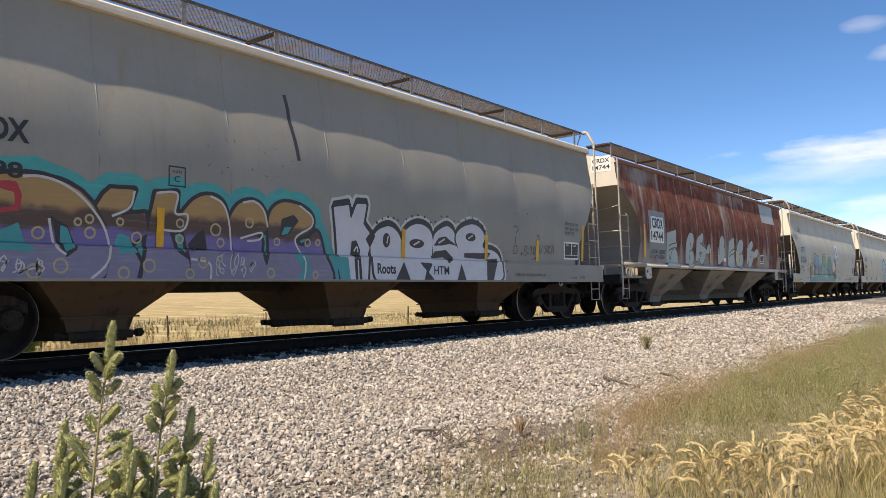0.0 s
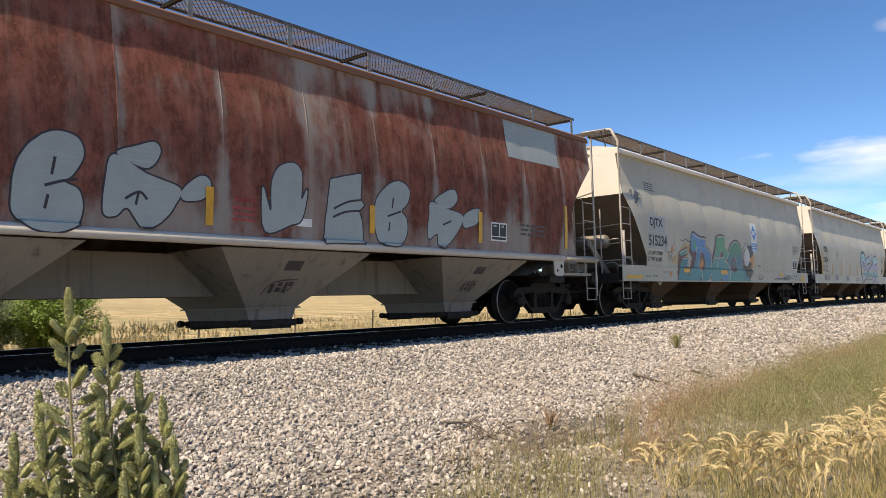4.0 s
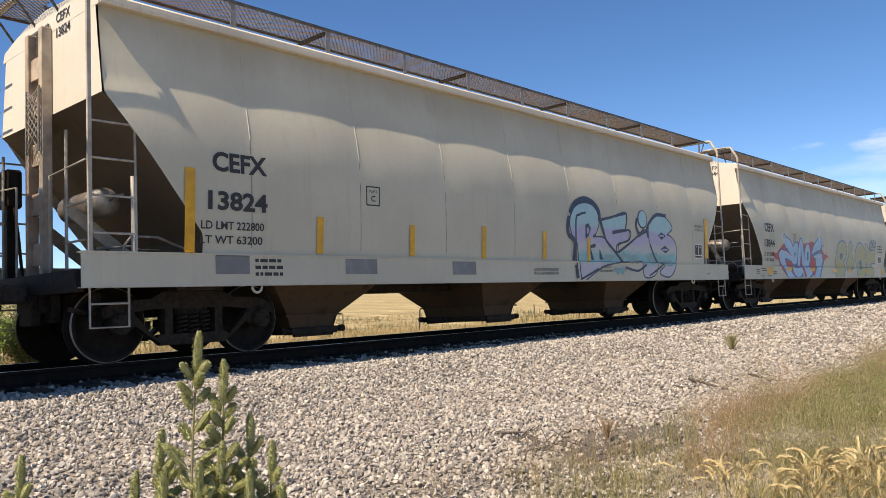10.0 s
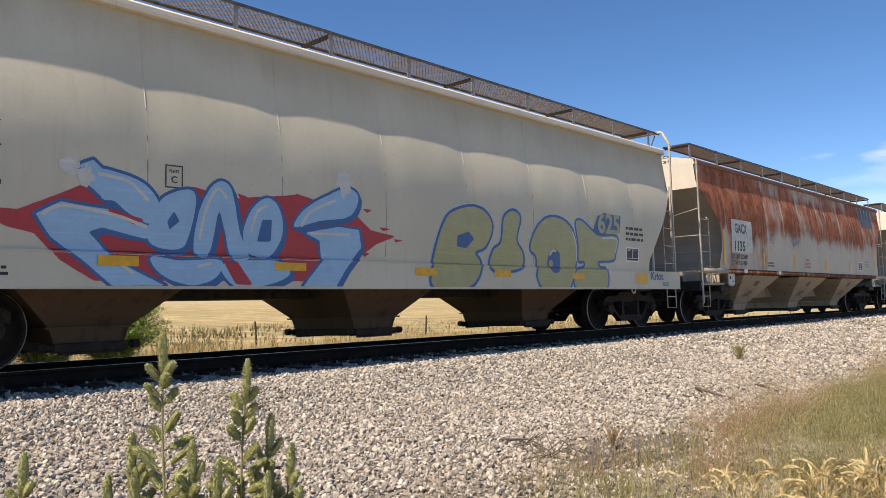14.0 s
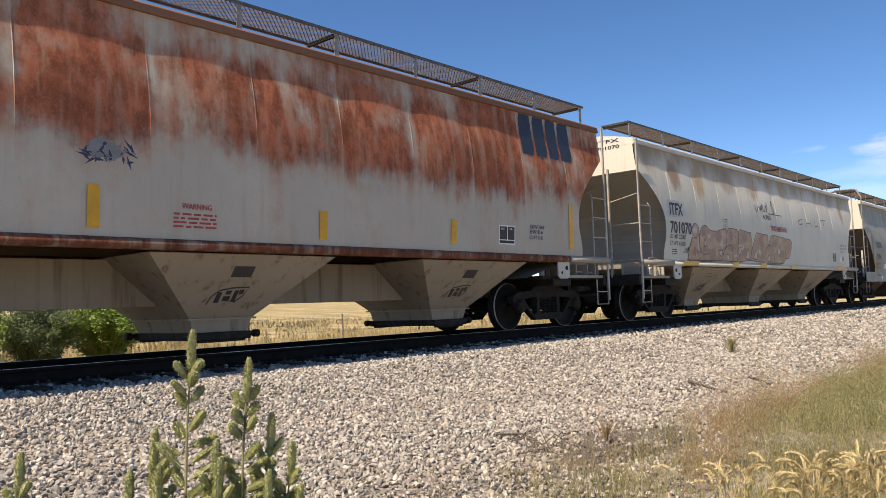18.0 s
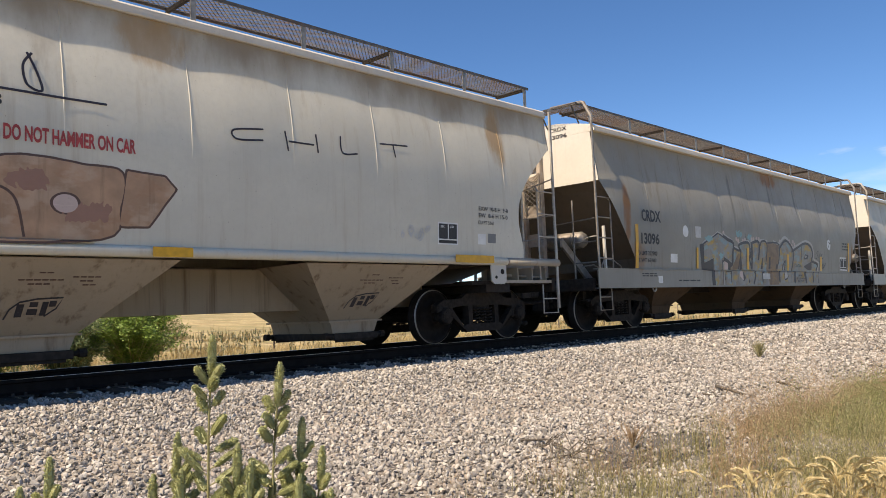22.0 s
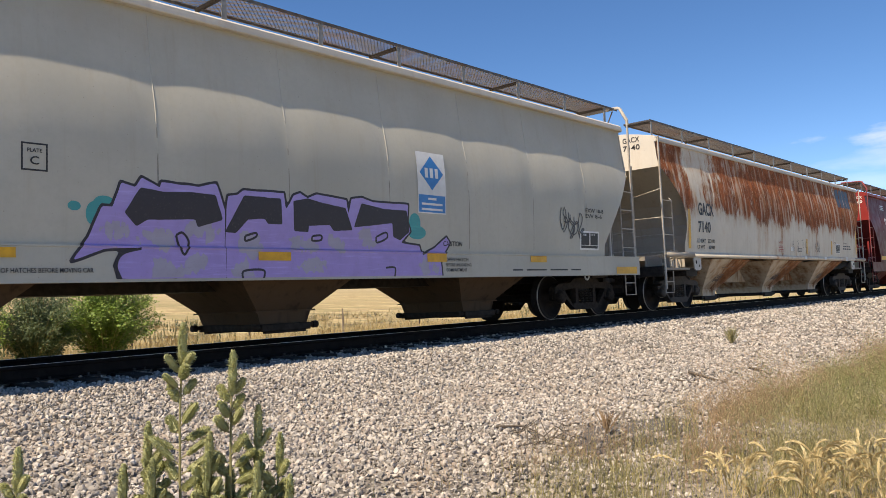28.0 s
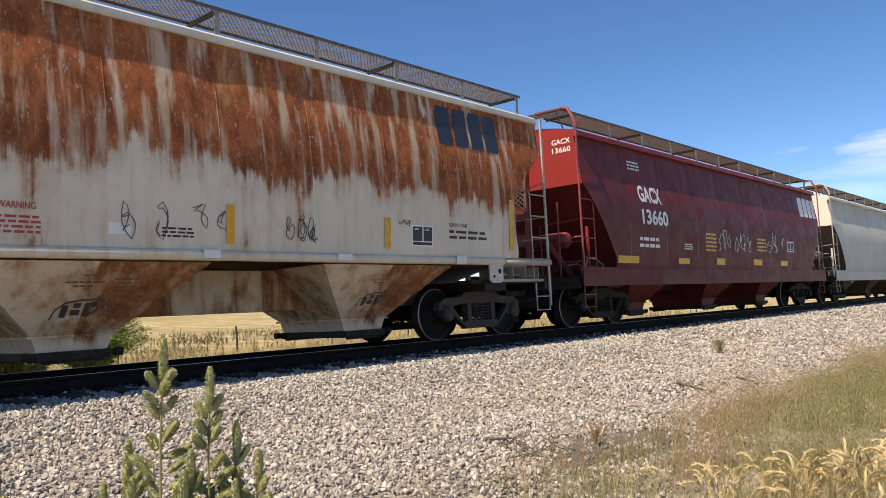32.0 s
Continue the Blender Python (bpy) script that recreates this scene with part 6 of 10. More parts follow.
text(3, "COMP SHOES", 5.69, 0.97, 0.36, 0.05)
text(3, "JACK HERE", 6.3, 0.94, 0.32, 0.05)
text(3, "LIFT HERE", 6.79, 0.93, 0.25, 0.05)
scrawl(3, 4.73, 0.89, 0.6, 0.29, "spray_dark_line", 37, 0.006, 6)
panel(3, "paint_patch", 5.38, 0.94, 0.3, 0.18, "grey_patch_paint", 0.003)
scrawl(3, 6.03, 0.99, 0.68, 0.21, "spray_dark_line", 39, 0.006, 6)
text(3, "LIFT HERE", -7.23, 0.94, 0.26, 0.05)
text(3, "JACK HERE", -6.85, 0.94, 0.31, 0.06)
text(3, "2 INCH HF", -6.18, 1.06, 0.29, 0.04)
# light grey car with the turquoise outline graffiti
text(4, "CEFX", -6.97, 2.2, 0.77, 0.24)
text(4, "13824", -7.03, 1.74, 0.83, 0.23)
text(4, "LD LMT 222800", -7.12, 1.51, 0.87, 0.1)
text(4, "LT WT 63200", -7.13, 1.34, 0.86, 0.1)
plate_c(4, -4.53, 1.95, 0.26, 0.28)
tape(4, -7.33, 1.23, 0.13, 0.98)
tape(4, -5.42, 1.25, 0.11, 0.49)
tape(4, -3.67, 1.25, 0.11, 0.46)
tape(4, -1.97, 1.24, 0.11, 0.53)
tape(4, -0.22, 1.25, 0.11, 0.51)
tape(4, 1.29, 1.22, 0.11, 0.49)
data_box(4, 6.21, 1.36, 0.41, 0.35)
text(4, "EW  8-6 H 15-0", 6.23, 2.03, 0.44, 0.05)
text(4, "EXW 10-8 H 8-9", 6.23, 2.12, 0.43, 0.06)
tape(4, 6.76, 1.37, 0.2, 0.98)
panel(4, "paint_patch", -6.94, 0.98, 0.47, 0.22, "grey_patch_paint", 0.003)
panel(4, "paint_patch", -4.94, 0.98, 0.59, 0.21, "grey_patch_paint", 0.003)
panel(4, "paint_patch", -2.73, 0.97, 0.58, 0.21, "grey_patch_paint", 0.003)
text(4, "LIFT HERE", 6.77, 0.97, 0.24, 0.04)
bars(4, -6.39, 0.96, 0.41, 0.25, 3)
# light grey car with the red and blue graffiti
text(5, "CEFX", -6.87, 2.21, 0.77, 0.26)
text(5, "13844", -6.93, 1.77, 0.83, 0.23)
text(5, "LD LMT 223200", -6.97, 1.51, 0.83, 0.11)
text(5, "LT WT 62800", -7.0, 1.35, 0.84, 0.1)
plate_c(5, -4.43, 1.97, 0.21, 0.26)
tape(5, -6.84, 0.98, 0.49, 0.21)
tape(5, -5.17, 1.08, 0.44, 0.11)
tape(5, -2.97, 1.07, 0.48, 0.1)
tape(5, -0.48, 1.04, 0.46, 0.11)
tape(5, 1.38, 1.04, 0.44, 0.11)
tape(5, 3.7, 1.03, 0.44, 0.11)
tape(5, 6.12, 0.95, 0.49, 0.21)
data_box(5, 5.77, 1.41, 0.52, 0.3)
bars(5, 5.74, 1.85, 0.74, 0.34, 3)
text(5, "JACK HERE", -6.83, 0.9, 0.37, 0.05)
text(5, "LIFT HERE", -7.38, 0.91, 0.3, 0.05)
bars(5, -7.66, 0.99, 0.28, 0.16, 3)
bars(5, -7.27, 1.07, 0.4, 0.11, 2)
bars(5, -6.34, 0.97, 0.32, 0.12, 2)
# white car with the rusted upper half
panel(6, "paint_patch", -6.88, 1.8, 1.38, 0.87, "faded_white_paint", 0.003)
text(6, "GACX", -6.68, 2.31, 0.83, 0.26, "spray_dark_line")
text(6, "1135", -6.7, 1.84, 0.68, 0.27)
text(6, "LD LMT 222600", -6.89, 1.63, 1.04, 0.13)
text(6, "LT WT 63400", -6.9, 1.47, 1.02, 0.12)
plate_c(6, -4.14, 2.15, 0.26, 0.26)
tape(6, -7.44, 1.46, 0.13, 0.91)
tape(6, -4.75, 1.47, 0.13, 0.39)
tape(6, -2.26, 1.45, 0.13, 0.45)
tape(6, 0.8, 1.44, 0.13, 0.38)
tape(6, 3.43, 1.47, 0.13, 0.39)
tape(6, 6.82, 1.49, 0.13, 0.85)
cloud(6, -2.06, 2.27, 0.20, 0.12, "grey_patch_paint", 3, 0.002, 0.6)
blemishes(6, -2.3, 2.15, 0.55, 0.2, 26, "spray_navy", 4, 0.05)
text(6, "WARNING", -1.19, 1.71, 0.38, 0.07, "red_letter_paint")
bars(6, -1.29, 1.5, 0.55, 0.19, 4, "red_letter_paint", 3)
big_mark(6, 5.46, 3.18, 1.61, 0.76, "navy_paint")
data_box(6, 4.66, 1.51, 0.46, 0.33)
text(6, "EXW 10-8", 5.56, 1.82, 0.43, 0.07)
text(6, "EW 8-6", 5.56, 1.73, 0.39, 0.07)
text(6, "CU FT 5161", 5.54, 1.63, 0.41, 0.07)
bars(6, -4.41, 1.48, 0.54, 0.16, 2)
panel(6, "sticker", -6.22, 1.26, 0.23, 0.1, "white_paint", 0.003)
panel(6, "sticker", -3.7, 1.26, 0.22, 0.1, "white_paint", 0.003)
# whitish car with the tan graffiti
panel(7, "paint_patch", -7.37, 2.37, 0.86, 0.4, "faded_white_paint", 0.003)
text(7, "ITFX", -7.28, 2.42, 0.68, 0.29)
text(7, "701070", -7.29, 1.99, 1.13, 0.29)
text(7, "LD LMT 222800", -7.32, 1.87, 0.83, 0.1)
text(7, "LT WT 63200", -7.32, 1.71, 0.8, 0.1)
plate_c(7, -4.25, 2.23, 0.25, 0.27)
text(7, "DO NOT HAMMER ON CAR", -0.73, 2.34, 1.3, 0.16, "red_letter_paint")
text(7, "4,903", -1.35, 2.64, 0.61, 0.15)
scrawl(7, -6.83, 1.54, 0.51, 0.16, "spray_dark_line", 15, 0.008, 3)
bars(7, -7.22, 1.5, 0.27, 0.15, 3)
tape(7, -6.76, 1.25, 0.86, 0.11)
tape(7, -3.8, 1.23, 0.42, 0.14)
tape(7, -1.77, 1.23, 0.42, 0.15)
tape(7, 0.74, 1.22, 0.47, 0.13)
data_box(7, 5.22, 1.53, 0.44, 0.34)
text(7, "EXW 10-8 H  9-8", 6.15, 2.1, 0.74, 0.07)
text(7, "EW  8-6 H 15-0", 6.15, 1.99, 0.73, 0.07)
text(7, "CU FT 5161", 6.13, 1.88, 0.39, 0.06)
panel(7, "sticker", 6.13, 1.56, 0.19, 0.17, "white_paint", 0.003)
panel(7, "sticker", 6.37, 1.59, 0.2, 0.15, "grey_patch_paint", 0.003)

scrawl(7, 4.48, 1.55, 0.54, 0.25, "spray_white_line", 18, 0.009, 6)
tape(7, 5.54, 1.26, 0.91, 0.12)
# dark grey car with the brown outline graffiti
text(8, "CRDX", -6.9, 2.22, 0.8, 0.25)
text(8, "13096", -6.95, 1.74, 0.76, 0.24)
text(8, "LD LMT 222900", -7.13, 1.51, 0.84, 0.09)
text(8, "LT WT 63100", -7.14, 1.37, 0.81, 0.08)
tape(8, -7.19, 1.24, 0.12, 0.9)
cloud(8, -4.97, 2.09, 0.15, 0.14, "white_paint", 2, 0.003, 0.03)
panel(8, "sticker", -5.69, 1.38, 0.31, 0.19, "white_paint", 0.003)
panel(8, "sticker", -6.3, 0.93, 0.19, 0.15, "white_paint", 0.003)
panel(8, "sticker", -4.49, 1.97, 0.27, 0.26, "faded_white_paint", 0.003)
tape(8, -4.48, 1.26, 0.1, 0.48)
data_box(8, 5.64, 1.31, 0.7, 0.42)
bars(8, -5.39, 0.97, 1.08, 0.06, 1)
bars(8, -6.96, 1.07, 0.62, 0.09, 2)
# clean grey car with the violet graffiti
panel(9, "paint_patch", -7.16, 2.14, 0.92, 0.43, "pale_patch_paint", 0.003)
panel(9, "paint_patch", -7.2, 1.7, 1.01, 0.34, "pale_patch_paint", 0.003)
text(9, "DJTX", -7.1, 2.19, 0.78, 0.33)
text(9, "515114", -7.17, 1.75, 0.98, 0.32)
text(9, "LD LMT 224300", -7.16, 1.51, 0.82, 0.1)
text(9, "LT WT   61700", -7.16, 1.36, 0.82, 0.11)
plate_c(9, -4.7, 1.95, 0.25, 0.28)
lessor_panel(9, 0.88, 1.82, 0.63, 0.95)
scrawl(9, 4.69, 1.52, 0.83, 0.65, "spray_dark_line", 25, 0.013, 5)
data_box(9, 5.42, 1.34, 0.68, 0.37)
text(9, "EXW 10-8", 5.63, 2.08, 0.65, 0.08)
text(9, "EW 8-6", 5.62, 1.97, 0.6, 0.08)
tape(9, -5.08, 1.09, 0.33, 0.1)
tape(9, -1.98, 1.08, 0.49, 0.11)
tape(9, 1.05, 1.08, 0.44, 0.13)
tape(9, 3.73, 1.09, 0.49, 0.11)
tape(9, 6.73, 0.86, 0.86, 0.15)
text(9, "CLOSE HOPPER GATES & ROOF HATCHES BEFORE MOVING CAR", -5.58, 0.94, 1.58, 0.05)
bars(9, -1.23, 0.94, 1.48, 0.07, 1)
text(9, "OPEN HATCH", 1.47, 1.09, 0.55, 0.06)
text(9, "BEFORE UNLOADING", 1.47, 1.01, 0.62, 0.05)
text(9, "COMPARTMENT", 1.48, 0.93, 0.5, 0.05)
text(9, "CAUTION", 1.45, 1.33, 0.45, 0.08)
bars(9, 3.2, 0.94, 2.3, 0.05, 1)
# cream car with the heavy rust
text(10, "GACX", -6.83, 2.29, 0.92, 0.32)
text(10, "7140", -6.86, 1.86, 0.72, 0.29)
text(10, "LD LMT   223100", -6.93, 1.61, 1.03, 0.1)
text(10, "LT WT      62900", -6.93, 1.46, 1.03, 0.09)
text(10, "WARNING", -1.25, 1.72, 0.36, 0.07, "red_letter_paint")
bars(10, -1.25, 1.48, 0.41, 0.2, 4, "red_letter_paint")
tape(10, 1.29, 1.44, 0.12, 0.48)
tape(10, 3.96, 1.45, 0.12, 0.46)
tape(10, 7.03, 1.49, 0.12, 0.9)
tape(10, -7.44, 1.46, 0.14, 0.95)
data_box(10, 4.54, 1.5, 0.48, 0.33)
big_mark(10, 5.29, 3.2, 1.6, 0.66, "navy_paint")
text(10, "EXW 10-8", 5.42, 1.84, 0.43, 0.06)
bars(10, 5.41, 1.65, 0.97, 0.18, 2)
panel(10, "sticker", -0.15, 1.51, 0.25, 0.12, "white_paint", 0.003)
bars(10, 0.46, 1.5, 0.4, 0.13, 3)
scrawl(10, 0.01, 1.42, 0.46, 0.54, "spray_dark_line", 3, 0.005, 2)
scrawl(10, 0.83, 1.48, 0.45, 0.51, "spray_dark_line", 6, 0.005, 2)
scrawl(10, 2.2, 1.49, 0.57, 0.38, "spray_dark_line", 9, 0.006, 5)
scrawl(10, 4.18, 1.8, 0.31, 0.13, "spray_dark_line", 10, 0.006, 2)
panel(10, "sticker", 0.96, 1.26, 0.22, 0.1, "white_paint", 0.003)
panel(10, "sticker", 3.02, 1.26, 0.26, 0.09, "white_paint", 0.003)
panel(10, "sticker", 5.53, 1.24, 0.24, 0.13, "white_paint", 0.003)
# red car
text(11, "GACX", -5.9, 2.72, 1.16, 0.39, "white_paint")
text(11, "13660", -5.86, 2.21, 1.34, 0.36, "white_paint")
bars(11, -6.02, 1.69, 0.99, 0.3, 2, "white_paint")
big_mark(11, 5.94, 3.06, 1.85, 0.67, "white_paint")
scrawl(11, -1.53, 1.67, 2.44, 0.64, "spray_white_line", 4, 0.011, 6)
scrawl(11, 2.24, 1.7, 1.46, 0.71, "spray_white_line", 7, 0.011, 4)
tape(11, -7.04, 1.32, 0.95, 0.16)
tape(11, -4.05, 1.33, 0.62, 0.14)
tape(11, -1.72, 1.33, 0.58, 0.17)
tape(11, 1.0, 1.34, 0.71, 0.17)
tape(11, 3.37, 1.34, 0.66, 0.16)
bars(11, -2.36, 1.68, 0.67, 0.52, 5, "yellow_tape")
bars(11, 1.35, 1.76, 0.77, 0.43, 4, "yellow_tape")
bars(11, -6.12, 3.46, 0.55, 0.24, 3, "white_paint")
bars(11, -3.69, 1.69, 0.47, 0.17, 3, "white_paint")
plate_c(11, -2.33, 2.54, 0.33, 0.29)
data_box(11, 4.06, 1.8, 0.63, 0.33)
# grey car: violet and brown letters with a teal glow
glyph(1, [(-5.98, 1.74), (-5.73, 1.85), (-5.52, 1.91), (-5.24, 1.94), (-4.95, 1.91), (-4.71, 1.82), (-4.52, 1.65), (-4.38, 1.45), (-4.32, 1.25), (-4.36, 1.04), (-4.58, 0.83), (-5.97, 0.83)], "spray_tan_violet", "spray_black", "spray_teal", rim=0.05, glow=0.12)
glyph(1, [(-4.50, 1.67), (-4.42, 1.80), (-4.34, 1.88), (-4.05, 1.89), (-4.12, 1.69), (-4.28, 1.58), (-3.91, 1.63), (-3.87, 1.40), (-4.10, 1.26), (-3.97, 1.05), (-4.02, 0.83), (-4.40, 0.83), (-4.32, 1.20), (-4.38, 1.47)], "spray_tan_violet", "spray_black", "spray_teal", sharp=True, rim=0.05, glow=0.12)
glyph(1, [(-3.84, 1.59), (-3.78, 1.88), (-3.49, 1.91), (-3.50, 1.67), (-3.34, 1.65), (-3.39, 1.48), (-3.58, 1.43), (-3.49, 1.20), (-3.32, 1.10), (-3.29, 0.83), (-3.96, 0.83), (-3.90, 1.15), (-3.87, 1.42)], "spray_tan_violet", "spray_black", "spray_teal", sharp=True, rim=0.05, glow=0.12)
glyph(1, [(-3.43, 1.62), (-3.24, 1.84), (-3.03, 1.92), (-2.83, 1.86), (-2.73, 1.66), (-2.67, 1.42), (-2.66, 1.17), (-2.79, 0.83), (-3.25, 0.83), (-3.30, 1.10), (-3.36, 1.37)], "spray_tan_violet", "spray_black", "spray_teal", rim=0.05, glow=0.12)
glyph(1, [(-2.70, 1.66), (-2.55, 1.85), (-2.33, 1.91), (-2.15, 1.80), (-2.07, 1.57), (-2.21, 1.49), (-2.42, 1.47), (-2.19, 1.41), (-2.17, 1.20), (-2.10, 0.83), (-2.75, 0.83), (-2.64, 1.19), (-2.69, 1.47)], "spray_tan_violet", "spray_black", "spray_teal", rim=0.05, glow=0.12)
glyph(1, [(-2.06, 1.71), (-1.87, 1.91), (-1.56, 1.92), (-1.29, 1.81), (-1.24, 1.65), (-1.36, 1.52), (-1.58, 1.42), (-1.41, 1.34), (-1.17, 1.56), (-1.02, 1.25), (-0.91, 0.83), (-2.03, 0.83), (-2.04, 1.28)], "spray_tan_violet", "spray_black", "spray_teal", rim=0.05, glow=0.12)
patch(1, [(-5.52, 1.34), (-5.33, 1.44), (-5.26, 1.23), (-5.13, 1.14), (-5.51, 1.15)], "spray_teal")
patch(1, [(-5.02, 1.54), (-4.93, 1.48), (-4.82, 1.43), (-4.71, 1.18), (-4.84, 1.09), (-4.94, 1.25), (-4.97, 1.44)], "spray_black")
patch(1, [(-4.90, 1.44), (-4.82, 1.41), (-4.74, 1.20), (-4.84, 1.15), (-4.90, 1.27)], "spray_teal", lift=0.007)
patch(1, [(-4.24, 1.39), (-4.10, 1.34), (-4.04, 1.21), (-3.98, 1.17), (-4.22, 1.14), (-4.28, 1.27)], "spray_teal")
patch(1, [(-3.32, 1.29), (-3.20, 1.43), (-3.09, 1.49), (-3.04, 1.24), (-3.29, 1.21)], "spray_black")
patch(1, [(-1.83, 1.70), (-1.62, 1.77), (-1.52, 1.69), (-1.69, 1.50), (-1.87, 1.44)], "spray_black")
patch(1, [(-1.78, 1.59), (-1.65, 1.60), (-1.72, 1.50), (-1.84, 1.47)], "spray_teal", lift=0.007)
patch(1, [(-4.00, 1.88), (-3.88, 1.87), (-3.84, 1.63), (-4.07, 1.60)], "spray_teal", lift=0.003)
patch(1, [(-5.52, 1.85), (-5.36, 1.85), (-5.30, 1.72), (-5.32, 1.56), (-5.52, 1.52), (-5.52, 1.57), (-5.37, 1.61), (-5.38, 1.74), (-5.52, 1.77)], "spray_red")
patch(1, [(-1.63, 1.23), (-1.36, 1.21), (-1.29, 1.00), (-1.37, 0.83), (-1.56, 0.83), (-1.44, 1.02)], "spray_teal")
patch(1, [(-0.86, 1.22), (-0.52, 1.20), (-0.48, 0.83), (-0.68, 0.83), (-0.74, 1.03)], "spray_teal")
brush(1, [(-5.30, 1.91), (-5.13, 1.93), (-4.92, 1.89), (-4.71, 1.78), (-4.53, 1.61), (-4.40, 1.42), (-4.34, 1.20), (-4.39, 1.02), (-4.58, 0.85)], 0.014, "spray_white_line")
brush(1, [(-4.05, 1.88), (-4.11, 1.68), (-4.32, 1.57)], 0.014, "spray_white_line")
brush(1, [(-3.77, 1.88), (-3.49, 1.90), (-3.51, 1.66), (-3.34, 1.65), (-3.40, 1.46), (-3.70, 1.45)], 0.014, "spray_white_line")
brush(1, [(-3.01, 1.91), (-2.82, 1.83), (-2.72, 1.61), (-2.67, 1.22)], 0.014, "spray_white_line")
brush(1, [(-2.50, 1.87), (-2.31, 1.90), (-2.15, 1.79), (-2.08, 1.57)], 0.014, "spray_white_line")
brush(1, [(-1.51, 1.91), (-1.27, 1.77), (-1.28, 1.62), (-1.58, 1.43), (-1.40, 1.13), (-1.43, 0.86)], 0.014, "spray_white_line")
brush(1, [(-3.29, 1.11), (-3.02, 1.06), (-3.01, 0.86)], 0.014, "spray_white_line")
brush(1, [(-2.53, 1.40), (-2.19, 1.49), (-2.21, 1.40), (-2.42, 1.37)], 0.014, "spray_white_line")
brush(1, [(-5.02, 1.50), (-4.96, 1.23), (-4.84, 1.12)], 0.014, "spray_white_line")
for x, z, q in [(-4.71, 1.48, 0.037), (-4.58, 1.52, 0.044), (-4.57, 1.37, 0.056), (-4.22, 1.51, 0.039), (-3.44, 1.54, 0.048), (-4.01, 1.34, 0.059), (-2.92, 1.49, 0.072), (-2.84, 1.33, 0.051), (-2.39, 1.61, 0.060), (-3.44, 1.35, 0.048), (-1.91, 1.38, 0.047), (-1.34, 1.39, 0.049), (-1.14, 1.40, 0.041), (-5.13, 1.34, 0.059), (-4.90, 1.00, 0.072), (-5.18, 0.94, 0.070), (-3.31, 0.93, 0.055), (-3.12, 1.07, 0.063), (-2.04, 0.95, 0.061), (-1.21, 0.93, 0.049), (-3.86, 1.02, 0.072), (-4.18, 0.93, 0.064)]:
    brush(1, arc(x, z, q, q, 0, 360, 14), 0.012, "spray_sand_line")
# grey car: silver letters with a black block shadow
glyph(1, [(-0.82, 1.94), (-0.51, 2.00), (-0.46, 1.78), (-0.33, 2.03), (-0.11, 2.04), (-0.18, 1.73), (0.03, 1.54), (-0.06, 1.25), (-0.10, 0.85), (-0.68, 0.85), (-0.73, 1.23)], "spray_silver", "spray_black", "spray_white_line", sharp=True, rim=0.05, glow=0.045, drop=(0.0, 0.075))
glyph(1, [(-0.00, 1.44), (0.15, 1.64), (0.40, 1.73), (0.61, 1.67), (0.74, 1.51), (0.79, 1.24), (0.76, 0.85), (0.14, 0.85), (0.03, 1.18)], "spray_silver", "spray_black", "spray_white_line", rim=0.05, glow=0.045, drop=(0.0, 0.075))
glyph(1, [(0.74, 1.52), (0.90, 1.72), (1.20, 1.81), (1.48, 1.74), (1.59, 1.55), (1.58, 1.31), (1.68, 0.85), (0.80, 0.85), (0.77, 1.21)], "spray_silver", "spray_black", "spray_white_line", rim=0.05, glow=0.045, drop=(0.0, 0.075))
glyph(1, [(1.62, 1.62), (1.78, 1.75), (2.01, 1.82), (2.21, 1.72), (2.23, 1.55), (2.37, 1.41), (2.51, 1.26), (2.50, 0.85), (1.73, 0.85), (1.61, 1.31)], "spray_silver", "spray_black", "spray_white_line", rim=0.05, glow=0.045, drop=(0.0, 0.075))
glyph(1, [(2.26, 1.61), (2.41, 1.80), (2.77, 1.90), (3.07, 1.83), (3.21, 1.67), (3.14, 1.49), (3.49, 1.43), (3.72, 1.33), (3.81, 1.11), (3.69, 0.86), (2.55, 0.85), (2.46, 1.26)], "spray_silver", "spray_black", "spray_white_line", rim=0.05, glow=0.045, drop=(0.0, 0.075))
patch(1, [(-0.46, 1.24), (-0.44, 1.45), (-0.33, 1.47), (-0.24, 1.32), (-0.25, 1.20), (-0.38, 1.20)], "spray_black", lift=0.0068)
patch(1, [(-0.39, 1.19), (-0.24, 1.20), (-0.22, 0.85), (-0.37, 0.85)], "spray_black", lift=0.0068)
patch(1, [(-0.12, 1.50), (0.03, 1.65), (0.10, 1.55), (-0.02, 1.36)], "spray_black", lift=0.0068)
patch(1, [(1.61, 1.46), (1.75, 1.60), (1.95, 1.64), (2.11, 1.57), (2.35, 1.47), (2.09, 1.51), (1.86, 1.47)], "spray_black", lift=0.0068)
patch(1, [(1.52, 1.25), (1.65, 1.36), (1.97, 1.40), (2.20, 1.26), (2.05, 1.16), (1.90, 1.27), (1.63, 1.24)], "spray_black", lift=0.0068)
patch(1, [(2.54, 1.36), (3.41, 1.39), (3.29, 1.26), (2.54, 1.28)], "spray_black", lift=0.0068)
patch(1, [(0.57, 0.85), (0.79, 1.17), (0.96, 0.85)], "spray_black", lift=0.0068)
patch(1, [(1.20, 1.17), (1.57, 1.15), (1.45, 1.00), (1.62, 0.85), (1.32, 0.85), (1.39, 1.03)], "spray_black", lift=0.0068)
patch(1, [(2.28, 0.85), (2.42, 1.17), (2.57, 0.85)], "spray_black", lift=0.0068)
patch(1, [(3.26, 1.26), (3.66, 1.29), (3.47, 0.86), (3.25, 0.86)], "spray_black", lift=0.0068)
patch(1, arc(0.37, 1.50, 0.090, 0.118, 0, 345, 14), "spray_black", lift=0.0068)
